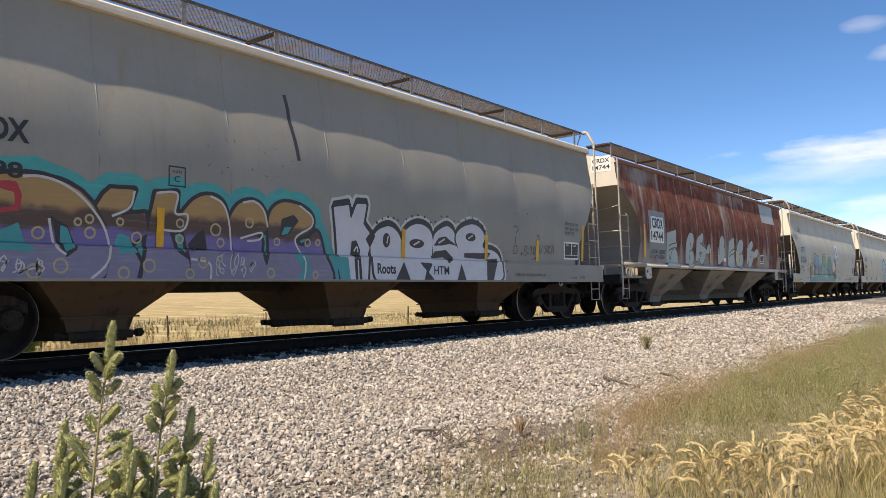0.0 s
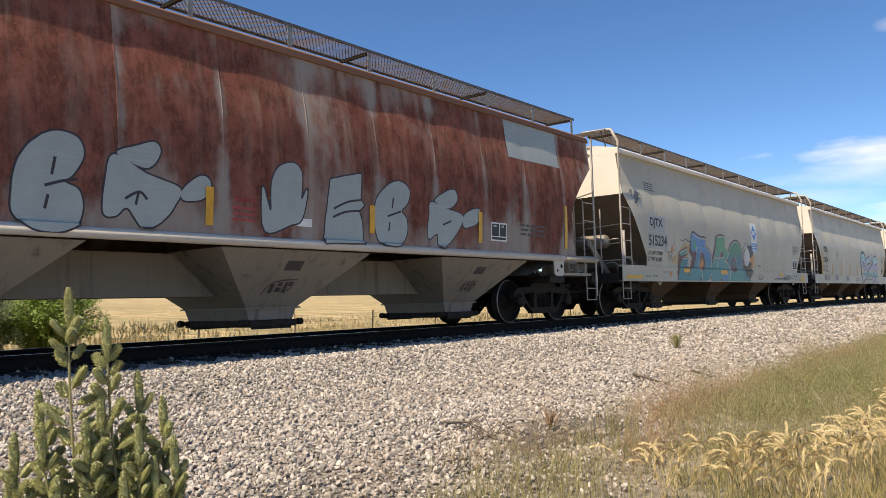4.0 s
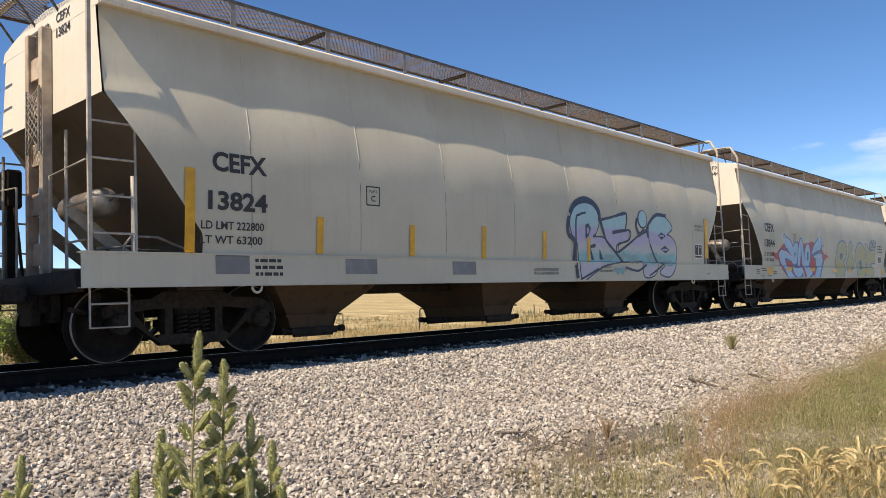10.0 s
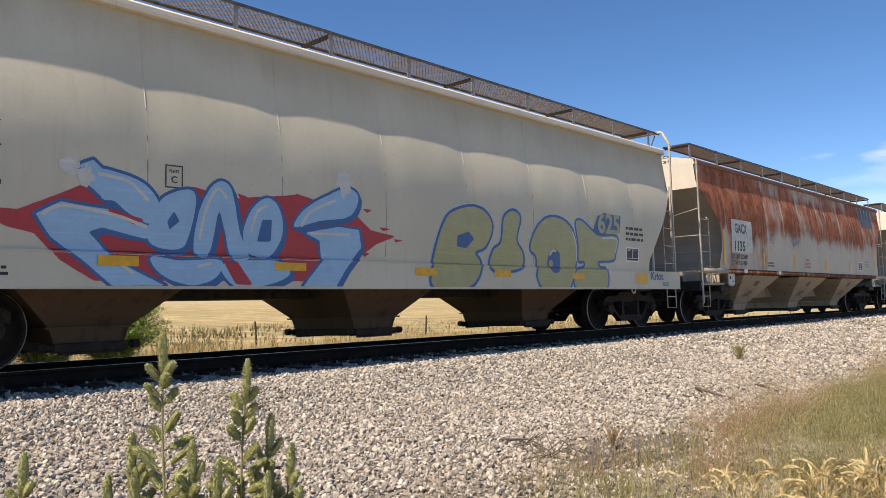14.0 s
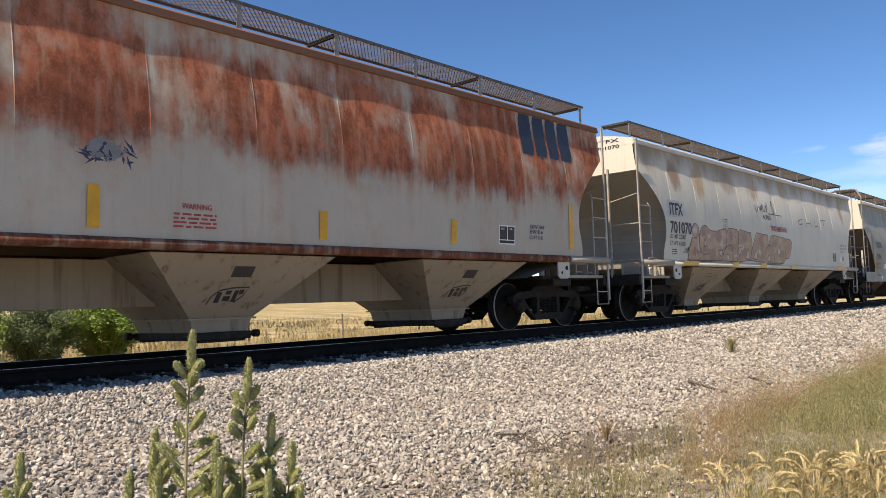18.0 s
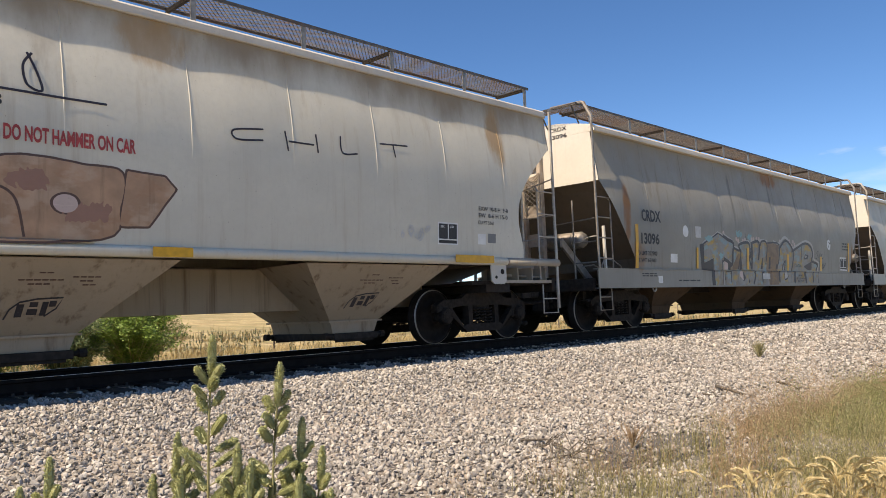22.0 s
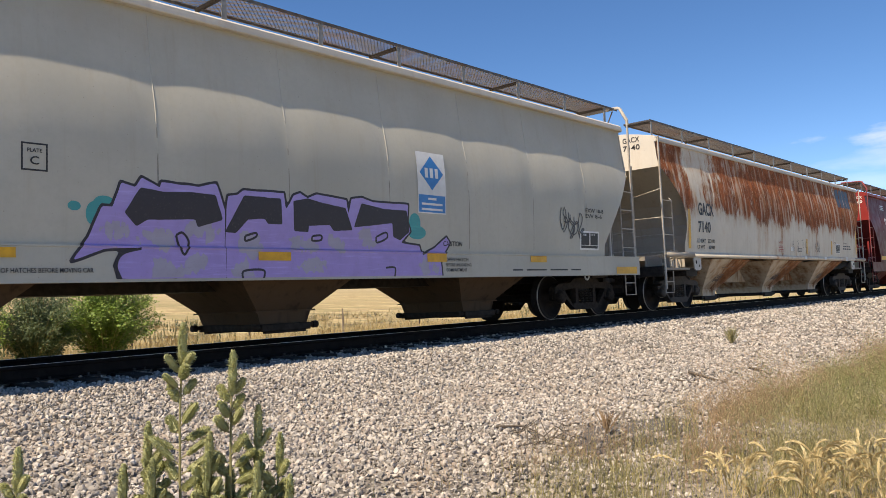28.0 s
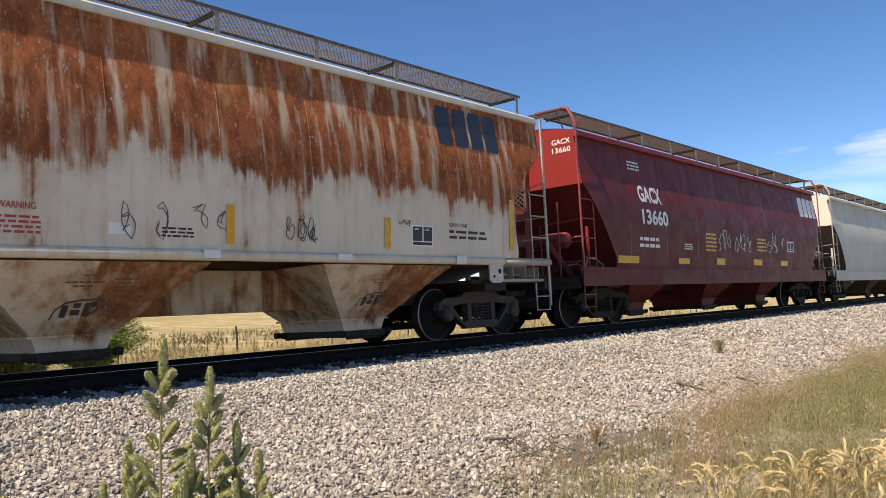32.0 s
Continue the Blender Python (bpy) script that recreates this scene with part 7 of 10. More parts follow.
patch(1, arc(1.15, 1.48, 0.204, 0.078, 0, 345, 14), "spray_black", lift=0.0068)
patch(1, arc(2.73, 1.66, 0.166, 0.079, 0, 345, 14), "spray_black", lift=0.0068)
brush(1, [(0.41, 1.57), (0.38, 1.45)], 0.014, "spray_white_line")
brush(1, [(1.06, 1.45), (1.23, 1.52)], 0.014, "spray_white_line")
brush(1, [(2.65, 1.63), (2.81, 1.70)], 0.014, "spray_white_line")
brush(1, [(-0.38, 1.30), (-0.32, 1.37), (-0.29, 1.29)], 0.014, "spray_white_line")
brush(1, [(1.75, 1.51), (1.93, 1.59)], 0.014, "spray_white_line")
brush(1, [(-0.19, 1.20), (-0.18, 0.86)], 0.014, "spray_white_line")
brush(1, [(-0.31, 1.17), (-0.30, 0.86)], 0.014, "spray_white_line")
for x, z in [(0.13, 1.77), (0.26, 1.84), (0.40, 1.88), (0.54, 1.87), (0.65, 1.84), (0.87, 1.87), (1.02, 1.93), (1.17, 1.96), (1.35, 1.94), (1.52, 1.86), (1.65, 1.88), (1.82, 1.98), (1.99, 1.99), (2.20, 1.92), (2.36, 1.92), (2.56, 1.99), (2.78, 2.02), (2.97, 1.98), (3.13, 1.90), (3.23, 1.80), (3.50, 1.52), (3.71, 1.50), (3.89, 1.41), (3.99, 1.25), (3.98, 1.04)]:
    patch(1, arc(x, z, 0.022, 0.022, 0, 330, 9), "spray_black", lift=0.0072, name="dot")
# brown car: pale blue bubble letters
glyph(2, [(-5.43, 2.25), (-4.70, 2.37), (-4.71, 2.02), (-4.64, 1.96), (-4.67, 1.85), (-4.78, 1.80), (-4.64, 1.73), (-4.55, 1.52), (-4.50, 1.29), (-5.46, 1.26), (-5.49, 1.40)], "spray_pale_blue", "spray_black", None, sharp=True, rim=0.022)
glyph(2, [(-3.91, 1.55), (-3.88, 1.92), (-3.74, 2.18), (-3.51, 2.34), (-3.26, 2.31), (-3.19, 2.12), (-3.30, 1.90), (-3.39, 1.82), (-3.23, 1.75), (-3.18, 1.56), (-3.24, 1.37), (-3.47, 1.28), (-3.70, 1.31), (-3.85, 1.41)], "spray_pale_blue", "spray_black", None, rim=0.022)
glyph(2, [(-2.86, 2.18), (-2.45, 2.01), (-2.02, 1.88), (-2.09, 1.66), (-2.27, 1.45), (-2.48, 1.39), (-2.59, 1.50), (-2.69, 1.60), (-2.81, 1.50), (-2.95, 1.52), (-2.95, 1.79)], "spray_pale_blue", "spray_black", None, rim=0.022)
glyph(2, [(-2.82, 2.20), (-2.59, 2.31), (-2.36, 2.39), (-2.28, 2.28), (-2.37, 2.12), (-2.51, 2.07)], "spray_pale_blue", "spray_black", None, rim=0.022)
glyph(2, [(-2.00, 1.86), (-1.78, 2.05), (-1.64, 2.05), (-1.59, 1.92), (-1.72, 1.77), (-1.97, 1.74)], "spray_pale_blue", "spray_black", None, rim=0.022)
glyph(2, [(-0.81, 2.02), (-0.67, 1.70), (-0.66, 2.07), (-0.55, 2.31), (-0.30, 2.40), (-0.14, 2.28), (-0.15, 1.90), (-0.04, 2.06), (-0.13, 1.64), (-0.32, 1.55), (-0.76, 1.45)], "spray_pale_blue", "spray_black", None, rim=0.022)
glyph(2, [(0.39, 2.25), (1.02, 2.40), (1.00, 2.01), (1.08, 1.93), (0.96, 1.84), (1.04, 1.67), (1.06, 1.36), (0.28, 1.33), (0.31, 1.68)], "spray_pale_blue", "spray_black", None, sharp=True, rim=0.022)
glyph(2, [(1.30, 1.74), (1.35, 2.05), (1.58, 2.27), (1.86, 2.37), (2.09, 2.27), (2.06, 2.05), (1.91, 1.90), (2.04, 1.78), (2.03, 1.51), (1.83, 1.35), (1.50, 1.36), (1.36, 1.48)], "spray_pale_blue", "spray_black", None, rim=0.022)
glyph(2, [(2.65, 2.11), (3.11, 2.02), (3.52, 1.92), (3.29, 1.57), (3.00, 1.37), (2.84, 1.43), (2.81, 1.60), (2.58, 1.51), (2.60, 1.90)], "spray_pale_blue", "spray_black", None, rim=0.022)
glyph(2, [(2.74, 2.14), (3.06, 2.33), (3.28, 2.36), (3.34, 2.20), (3.11, 2.04)], "spray_pale_blue", "spray_black", None, rim=0.022)
glyph(2, [(3.52, 1.92), (3.70, 2.04), (4.01, 2.09), (3.94, 1.85), (3.57, 1.74)], "spray_pale_blue", "spray_black", None, rim=0.022)
brush(2, [(-5.31, 1.85), (-5.11, 1.93), (-4.71, 1.99)], 0.016, "spray_black")
brush(2, [(-5.31, 1.74), (-5.01, 1.82), (-4.69, 1.84)], 0.016, "spray_black")
brush(2, [(-5.30, 1.72), (-5.20, 1.47), (-5.07, 1.72), (-4.91, 1.81)], 0.016, "spray_black")
brush(2, [(-3.49, 2.07), (-3.52, 1.88)], 0.016, "spray_black")
brush(2, [(-3.59, 1.76), (-3.42, 1.82), (-3.25, 1.86)], 0.016, "spray_black")
brush(2, [(-3.55, 1.67), (-3.58, 1.52)], 0.016, "spray_black")
brush(2, [(-2.71, 1.70), (-2.54, 1.79), (-2.44, 1.71)], 0.016, "spray_black")
brush(2, [(-2.55, 1.78), (-2.58, 1.64)], 0.016, "spray_black")
brush(2, [(0.45, 1.83), (0.73, 1.95), (1.00, 2.00)], 0.016, "spray_black")
brush(2, [(0.44, 1.71), (0.69, 1.80), (0.99, 1.84)], 0.016, "spray_black")
brush(2, [(1.72, 2.10), (1.69, 1.93)], 0.016, "spray_black")
brush(2, [(1.59, 1.80), (1.90, 1.90)], 0.016, "spray_black")
brush(2, [(1.64, 1.71), (1.62, 1.57)], 0.016, "spray_black")
brush(2, [(2.96, 1.75), (3.18, 1.83)], 0.016, "spray_black")
# pale grey car: blue and green letters edged in maroon
patch(3, [(-4.13, 1.87), (-3.95, 2.23), (-3.91, 2.20), (-3.98, 1.71), (-3.65, 1.66), (-3.80, 1.27), (-4.06, 1.29), (-3.96, 1.51), (-4.17, 1.66)], "spray_maroon", lift=0.0029)
patch(3, [(-2.09, 2.21), (-1.95, 2.23), (-2.07, 1.84), (-2.22, 1.54), (-2.41, 1.51), (-2.17, 1.94)], "spray_maroon", lift=0.0029)
patch(3, [(-4.91, 1.58), (-4.85, 1.65), (-4.69, 1.48), (-4.80, 1.28), (-5.02, 0.87), (-5.07, 1.08), (-4.94, 1.30)], "spray_maroon", lift=0.0029)
patch(3, [(-1.02, 1.66), (-0.84, 1.98), (-0.44, 2.16), (-0.02, 2.12), (-0.16, 2.03), (-0.61, 2.01), (-0.92, 1.66)], "spray_maroon", lift=0.0029)
glyph(3, [(-4.87, 1.61), (-4.34, 1.75), (-4.35, 1.61), (-4.74, 1.53)], "spray_green", "spray_maroon", None, sharp=True, rim=0.05)
glyph(3, [(-4.64, 1.48), (-4.25, 1.46), (-4.29, 1.22), (-4.20, 0.86), (-5.03, 0.86), (-4.82, 1.26)], "spray_aqua", "spray_maroon", None, sharp=True, rim=0.05)
glyph(3, [(-3.93, 2.20), (-3.41, 2.11), (-2.90, 2.10), (-2.97, 1.93), (-2.82, 1.82), (-2.58, 1.73), (-2.44, 1.59), (-2.40, 1.36), (-2.48, 1.08), (-2.73, 0.89), (-2.93, 0.84), (-4.15, 0.86), (-4.06, 1.22), (-3.80, 1.27), (-3.65, 1.67), (-4.00, 1.71)], "spray_blue", "spray_maroon", None, rim=0.05)
glyph(3, [(-1.95, 2.20), (-1.29, 2.21), (-1.36, 2.00), (-1.18, 1.86), (-1.00, 1.75), (-1.07, 1.55), (-1.25, 1.46), (-0.97, 1.42), (-0.85, 1.25), (-0.84, 1.07), (-0.98, 0.83), (-2.35, 0.84), (-2.44, 1.11), (-2.35, 1.38), (-2.22, 1.57), (-2.07, 1.90)], "spray_green", "spray_maroon", None, rim=0.05)
glyph(3, [(-1.01, 1.67), (-0.82, 1.95), (-0.44, 2.12), (-0.04, 2.10), (0.25, 1.91), (0.39, 1.61), (0.47, 1.23), (0.39, 0.81), (-0.77, 0.82), (-0.90, 1.13), (-0.99, 1.36)], "spray_green_blue", "spray_maroon", None, rim=0.05)
glyph(3, [(0.49, 1.28), (0.77, 1.18), (1.05, 1.13), (0.95, 0.81), (0.44, 0.81)], "spray_aqua", "spray_maroon", None, rim=0.05)
patch(3, [(-3.30, 1.69), (-3.09, 1.65), (-2.96, 1.48), (-2.94, 1.27), (-3.11, 1.16), (-3.40, 1.19), (-3.33, 1.45)], "spray_maroon")
patch(3, [(-3.28, 1.47), (-3.18, 1.52), (-3.08, 1.45), (-3.06, 1.33), (-3.15, 1.26), (-3.35, 1.24)], "spray_orange", lift=0.0072)
patch(3, [(-1.64, 1.79), (-1.38, 1.67), (-1.54, 1.57), (-1.82, 1.57)], "spray_maroon")
patch(3, [(-0.63, 1.52), (-0.47, 1.67), (-0.28, 1.46), (-0.18, 1.24), (-0.49, 1.12), (-0.71, 1.24)], "spray_maroon")
patch(3, [(-0.52, 1.47), (-0.41, 1.52), (-0.31, 1.36), (-0.45, 1.26)], "spray_sea", lift=0.0072)
patch(3, [(-3.90, 2.04), (-3.69, 1.99), (-3.65, 1.80), (-3.93, 1.73)], "spray_sea")
patch(3, [(-1.56, 1.12), (-1.16, 1.16), (-1.05, 0.97), (-1.28, 0.84), (-1.51, 0.90)], "spray_azure")
patch(3, [(-3.51, 0.86), (-3.37, 0.96), (-3.19, 0.85)], "spray_maroon")
patch(3, [(-1.84, 0.84), (-1.67, 0.94), (-1.49, 0.84)], "spray_maroon")
brush(3, [(-3.91, 2.18), (-3.41, 2.08), (-2.92, 2.07), (-2.97, 1.93), (-2.78, 1.80), (-2.54, 1.70), (-2.43, 1.53), (-2.42, 1.22)], 0.018, "spray_faded_white")
brush(3, [(-2.48, 1.08), (-2.69, 0.90), (-2.89, 0.86)], 0.018, "spray_faded_white")
brush(3, [(-3.31, 1.72), (-3.39, 1.39), (-3.45, 1.24), (-3.27, 1.15), (-3.28, 0.87)], 0.018, "spray_faded_white")
brush(3, [(-3.63, 1.68), (-3.62, 1.81), (-3.49, 1.79)], 0.018, "spray_faded_white")
brush(3, [(-1.93, 2.19), (-1.29, 2.21), (-1.36, 2.00), (-1.02, 1.76), (-1.05, 1.59), (-1.23, 1.48)], 0.018, "spray_faded_white")
brush(3, [(-2.26, 1.58), (-1.91, 1.54), (-1.34, 1.60)], 0.018, "spray_faded_white")
brush(3, [(-1.40, 1.46), (-1.15, 1.47), (-0.93, 1.36), (-0.84, 1.13), (-0.97, 0.88)], 0.018, "spray_faded_white")
brush(3, [(-1.62, 1.83), (-1.77, 1.58)], 0.018, "spray_faded_white")
brush(3, [(-1.86, 1.52), (-1.96, 1.23)], 0.018, "spray_faded_white")
brush(3, [(-1.01, 1.61), (-0.88, 1.87), (-0.49, 2.09), (-0.04, 2.06), (0.24, 1.87), (0.39, 1.59)], 0.018, "spray_faded_white")
brush(3, [(-4.63, 1.47), (-4.25, 1.46), (-4.30, 1.23)], 0.018, "spray_faded_white")
brush(3, [(-4.87, 1.61), (-4.34, 1.74), (-4.36, 1.61)], 0.018, "spray_faded_white")
brush(3, [(-0.74, 1.38), (-0.82, 1.09)], 0.018, "spray_faded_white")
brush(3, [(-0.38, 1.64), (-0.19, 1.47)], 0.018, "spray_faded_white")
brush(3, [(-4.79, 1.98), (-4.62, 1.95), (-4.42, 2.01), (-4.24, 1.95), (-4.02, 1.96)], 0.012, "spray_maroon")
brush(3, [(-3.27, 2.02), (-3.16, 1.89), (-3.01, 1.81)], 0.012, "spray_maroon")
brush(3, [(0.43, 1.90), (0.59, 2.06), (0.82, 2.12), (0.95, 1.99)], 0.012, "spray_maroon")
brush(3, [(0.44, 1.64), (0.52, 1.84), (0.75, 1.92)], 0.012, "spray_maroon")
brush(3, [(0.47, 1.49), (0.66, 1.54), (0.85, 1.48)], 0.012, "spray_maroon")
# light grey car: cyan and lilac letters in dark outline
glyph(4, [(0.86, 1.91), (0.91, 2.12), (1.09, 2.29), (1.36, 2.37), (1.63, 2.35), (1.83, 2.22), (1.89, 2.02), (1.80, 1.82), (1.65, 1.71), (2.10, 1.70), (2.44, 1.39), (2.75, 1.25), (2.13, 1.17), (1.83, 1.07), (1.35, 0.88), (1.22, 0.88), (1.16, 1.21), (1.10, 1.58), (0.95, 1.71)], "spray_cyan_lilac", "spray_navy", None, rim=0.03)
glyph(4, [(2.01, 2.05), (3.01, 2.24), (2.97, 1.93), (2.43, 1.86), (2.43, 1.80), (3.13, 1.90), (3.10, 1.72), (2.64, 1.59), (2.69, 1.44), (3.55, 1.80), (3.87, 1.65), (3.76, 1.28), (2.78, 1.24), (2.44, 1.39), (2.18, 1.68)], "spray_cyan_lilac", "spray_navy", None, sharp=True, rim=0.03)
patch(4, arc(3.72, 2.17, 0.224, 0.208, 0, 345, 14), "spray_navy", lift=0.0045)
patch(4, arc(3.73, 2.18, 0.185, 0.177, 0, 345, 14), "spray_cyan_lilac", lift=0.0058)
glyph(4, [(3.62, 1.82), (3.88, 1.92), (4.11, 1.53), (4.38, 1.25), (4.25, 0.98), (3.76, 0.93), (3.70, 1.28)], "spray_cyan_lilac", "spray_navy", None, rim=0.03)
glyph(4, [(4.00, 1.96), (4.11, 2.14), (4.40, 2.27), (4.68, 2.30), (4.95, 2.20), (5.13, 2.04), (4.87, 1.88), (5.05, 1.84), (5.26, 1.73), (5.37, 1.56), (5.32, 1.24), (5.07, 0.98), (4.78, 0.93), (4.48, 1.02), (4.79, 1.19), (4.38, 1.27), (4.11, 1.53)], "spray_cyan_lilac", "spray_navy", None, rim=0.03)
brush(4, [(0.83, 2.09), (0.77, 1.89), (0.81, 1.73), (1.01, 1.60), (0.97, 1.24)], 0.050, "spray_navy")
brush(4, [(0.86, 2.14), (1.04, 2.34), (1.33, 2.45), (1.63, 2.42), (1.88, 2.26), (1.92, 2.04)], 0.055, "spray_navy")
brush(4, [(1.06, 1.16), (1.06, 2.01), (1.20, 2.14), (1.41, 2.19)], 0.022, "spray_navy")
brush(4, [(1.02, 1.16), (1.06, 0.90)], 0.050, "spray_navy")
brush(4, [(1.93, 2.07), (2.14, 1.70), (2.44, 1.50), (2.87, 1.23)], 0.030, "spray_navy")
brush(4, [(1.98, 2.08), (2.46, 2.16), (3.01, 2.26), (2.96, 1.91)], 0.026, "spray_navy")
brush(4, [(2.42, 1.85), (3.13, 1.91), (3.10, 1.70), (2.63, 1.59), (2.69, 1.44), (3.55, 1.82)], 0.022, "spray_navy")
brush(4, [(3.48, 2.18), (3.43, 2.02), (3.55, 1.86), (3.78, 1.91)], 0.040, "spray_navy")
brush(4, [(3.49, 1.80), (3.88, 1.92)], 0.030, "spray_navy")
brush(4, [(3.97, 1.79), (3.92, 1.98), (4.11, 2.17), (4.41, 2.31), (4.85, 2.31)], 0.040, "spray_navy")
brush(4, [(4.05, 1.64), (4.26, 1.37), (4.41, 1.24)], 0.030, "spray_navy")
brush(4, [(1.16, 0.88), (1.41, 0.95), (1.84, 1.09)], 0.020, "spray_navy")
brush(4, [(2.93, 1.12), (3.46, 1.05), (3.85, 1.19)], 0.025, "spray_navy")
brush(4, [(3.96, 0.94), (4.36, 1.08), (4.74, 1.23)], 0.020, "spray_navy")
patch(4, [(1.39, 1.95), (1.51, 1.98), (1.59, 1.88), (1.51, 1.73), (1.39, 1.67)], "spray_navy")
patch(4, [(1.44, 1.89), (1.50, 1.90), (1.53, 1.85), (1.49, 1.78), (1.44, 1.76)], "spray_lilac_wash", lift=0.0072)
patch(4, [(1.50, 1.55), (1.78, 1.59), (1.76, 1.51), (1.59, 1.49), (1.72, 1.26), (1.62, 1.26)], "spray_navy")
patch(4, [(1.91, 1.50), (2.08, 1.27), (1.92, 1.27)], "spray_navy")
patch(4, [(4.44, 1.85), (4.61, 1.93), (4.82, 1.85), (4.62, 1.75)], "spray_navy", lift=0.0068)
patch(4, [(4.57, 1.54), (4.77, 1.63), (5.01, 1.54), (4.81, 1.45)], "spray_navy", lift=0.0068)
brush(4, [(4.52, 1.85), (4.73, 1.84)], 0.020, "spray_lilac_wash")
brush(4, [(4.65, 1.53), (4.92, 1.54)], 0.020, "spray_lilac_wash")
cloud(4, 2.12, 1.32, 0.24, 0.07, "spray_turquoise", 31, 0.0066, 0.7)
cloud(4, 2.69, 1.37, 0.27, 0.08, "spray_turquoise", 32, 0.0067, 0.7)
cloud(4, 3.13, 1.31, 0.30, 0.10, "spray_turquoise", 33, 0.0068, 0.7)
cloud(4, 4.10, 1.33, 0.33, 0.11, "spray_turquoise", 34, 0.0070, 0.7)
cloud(4, 4.75, 1.23, 0.36, 0.07, "spray_turquoise", 35, 0.0071, 0.7)
cloud(4, 2.52, 1.05, 0.24, 0.08, "spray_turquoise", 36, 0.0072, 0.7)
# light grey car: pale blue letters over a red splash
patch(5, [(-6.20, 1.63), (-5.79, 1.61), (-5.46, 1.77), (-5.16, 1.92), (-4.93, 2.02), (-4.55, 1.91), (-4.34, 1.80), (-3.94, 2.01), (-3.40, 1.92), (-3.05, 1.97), (-2.43, 2.05), (-1.50, 1.88), (-1.19, 1.66), (-0.69, 1.60), (-1.08, 1.47), (-1.35, 1.30), (-1.65, 1.13), (-1.80, 0.94), (-5.04, 0.92), (-5.39, 1.13), (-5.63, 1.39), (-5.88, 1.44), (-6.15, 1.56)], "spray_red", lift=0.0024)
patch(5, [(-3.35, 1.99), (-3.22, 1.96), (-3.15, 1.90), (-3.31, 1.92)], "spray_red", lift=0.0024, name='drop')
patch(5, [(-2.66, 1.99), (-2.43, 2.07), (-2.49, 1.98)], "spray_red", lift=0.0024, name='drop')
patch(5, [(-1.35, 1.95), (-1.17, 1.95), (-1.26, 1.90)], "spray_red", lift=0.0024, name='drop')
patch(5, [(-1.07, 1.72), (-0.79, 1.70), (-0.95, 1.66)], "spray_red", lift=0.0024, name='drop')
patch(5, [(-0.74, 1.56), (-0.55, 1.55), (-0.71, 1.51)], "spray_red", lift=0.0024, name='drop')
patch(5, [(-1.35, 1.33), (-1.15, 1.36), (-1.30, 1.28)], "spray_red", lift=0.0024, name='drop')
glyph(5, [(-5.21, 2.11), (-5.07, 2.18), (-4.94, 2.06), (-4.99, 1.81), (-5.11, 1.91)], "spray_pale_sky", "spray_azure_deep", None, sharp=True, rim=0.035, drop=(0.05, -0.05))
glyph(5, [(-5.05, 2.07), (-4.82, 2.08), (-4.55, 2.00), (-4.38, 1.86), (-4.33, 1.70), (-4.44, 1.55), (-4.69, 1.66), (-4.84, 1.77), (-4.98, 1.79)], "spray_pale_sky", "spray_azure_deep", None, rim=0.035, drop=(0.05, -0.05))
glyph(5, [(-5.62, 1.58), (-5.38, 1.72), (-4.84, 1.67), (-4.39, 1.51), (-4.47, 1.38), (-4.96, 1.48), (-5.10, 1.43), (-4.84, 1.15), (-4.26, 0.87), (-4.86, 0.87), (-5.18, 1.14), (-5.47, 1.35)], "spray_pale_sky", "spray_azure_deep", None, sharp=True, rim=0.035, drop=(0.05, -0.05))
glyph(5, [(-4.34, 1.79), (-4.15, 1.93), (-3.95, 1.97), (-3.89, 1.83), (-3.98, 1.42), (-4.09, 1.29), (-4.35, 1.30), (-4.47, 1.44)], "spray_pale_sky", "spray_azure_deep", None, rim=0.035, drop=(0.05, -0.05))
glyph(5, [(-4.43, 1.19), (-4.07, 1.16), (-3.56, 1.17), (-3.66, 0.95), (-3.98, 0.88), (-4.30, 0.99)], "spray_pale_sky", "spray_azure_deep", None, rim=0.035, drop=(0.05, -0.05))
glyph(5, [(-3.91, 1.31), (-3.85, 1.73), (-3.71, 2.01), (-3.56, 2.11), (-3.42, 2.00), (-3.30, 1.51), (-3.17, 1.23), (-3.40, 1.19), (-3.53, 1.58), (-3.60, 1.74), (-3.68, 1.32), (-3.80, 1.19)], "spray_pale_sky", "spray_azure_deep", None, rim=0.035, drop=(0.05, -0.05))
glyph(5, [(-3.26, 1.51), (-3.15, 1.80), (-2.96, 1.96), (-2.79, 1.92), (-2.69, 1.71), (-2.71, 1.45), (-2.90, 1.23), (-3.17, 1.27)], "spray_pale_sky", "spray_azure_deep", None, rim=0.035, drop=(0.05, -0.05))
glyph(5, [(-3.54, 1.13), (-2.78, 1.19), (-2.58, 1.02), (-2.98, 0.87), (-3.38, 0.87)], "spray_pale_sky", "spray_azure_deep", None, rim=0.035, drop=(0.05, -0.05))
glyph(5, [(-2.50, 1.63), (-2.37, 1.85), (-2.04, 2.05), (-1.65, 2.21), (-1.44, 2.13), (-1.49, 1.92), (-1.67, 1.80), (-2.08, 1.74)], "spray_pale_sky", "spray_azure_deep", None, rim=0.035, drop=(0.05, -0.05))
glyph(5, [(-2.35, 1.57), (-1.79, 1.67), (-1.42, 1.65), (-1.36, 1.41), (-1.65, 1.11), (-1.83, 0.87), (-2.38, 0.87), (-2.05, 1.21), (-2.10, 1.47)], "spray_pale_sky", "spray_azure_deep", None, sharp=True, rim=0.035, drop=(0.05, -0.05))
patch(5, [(-4.24, 1.59), (-4.16, 1.71), (-4.09, 1.60), (-4.21, 1.50)], "spray_azure_deep")
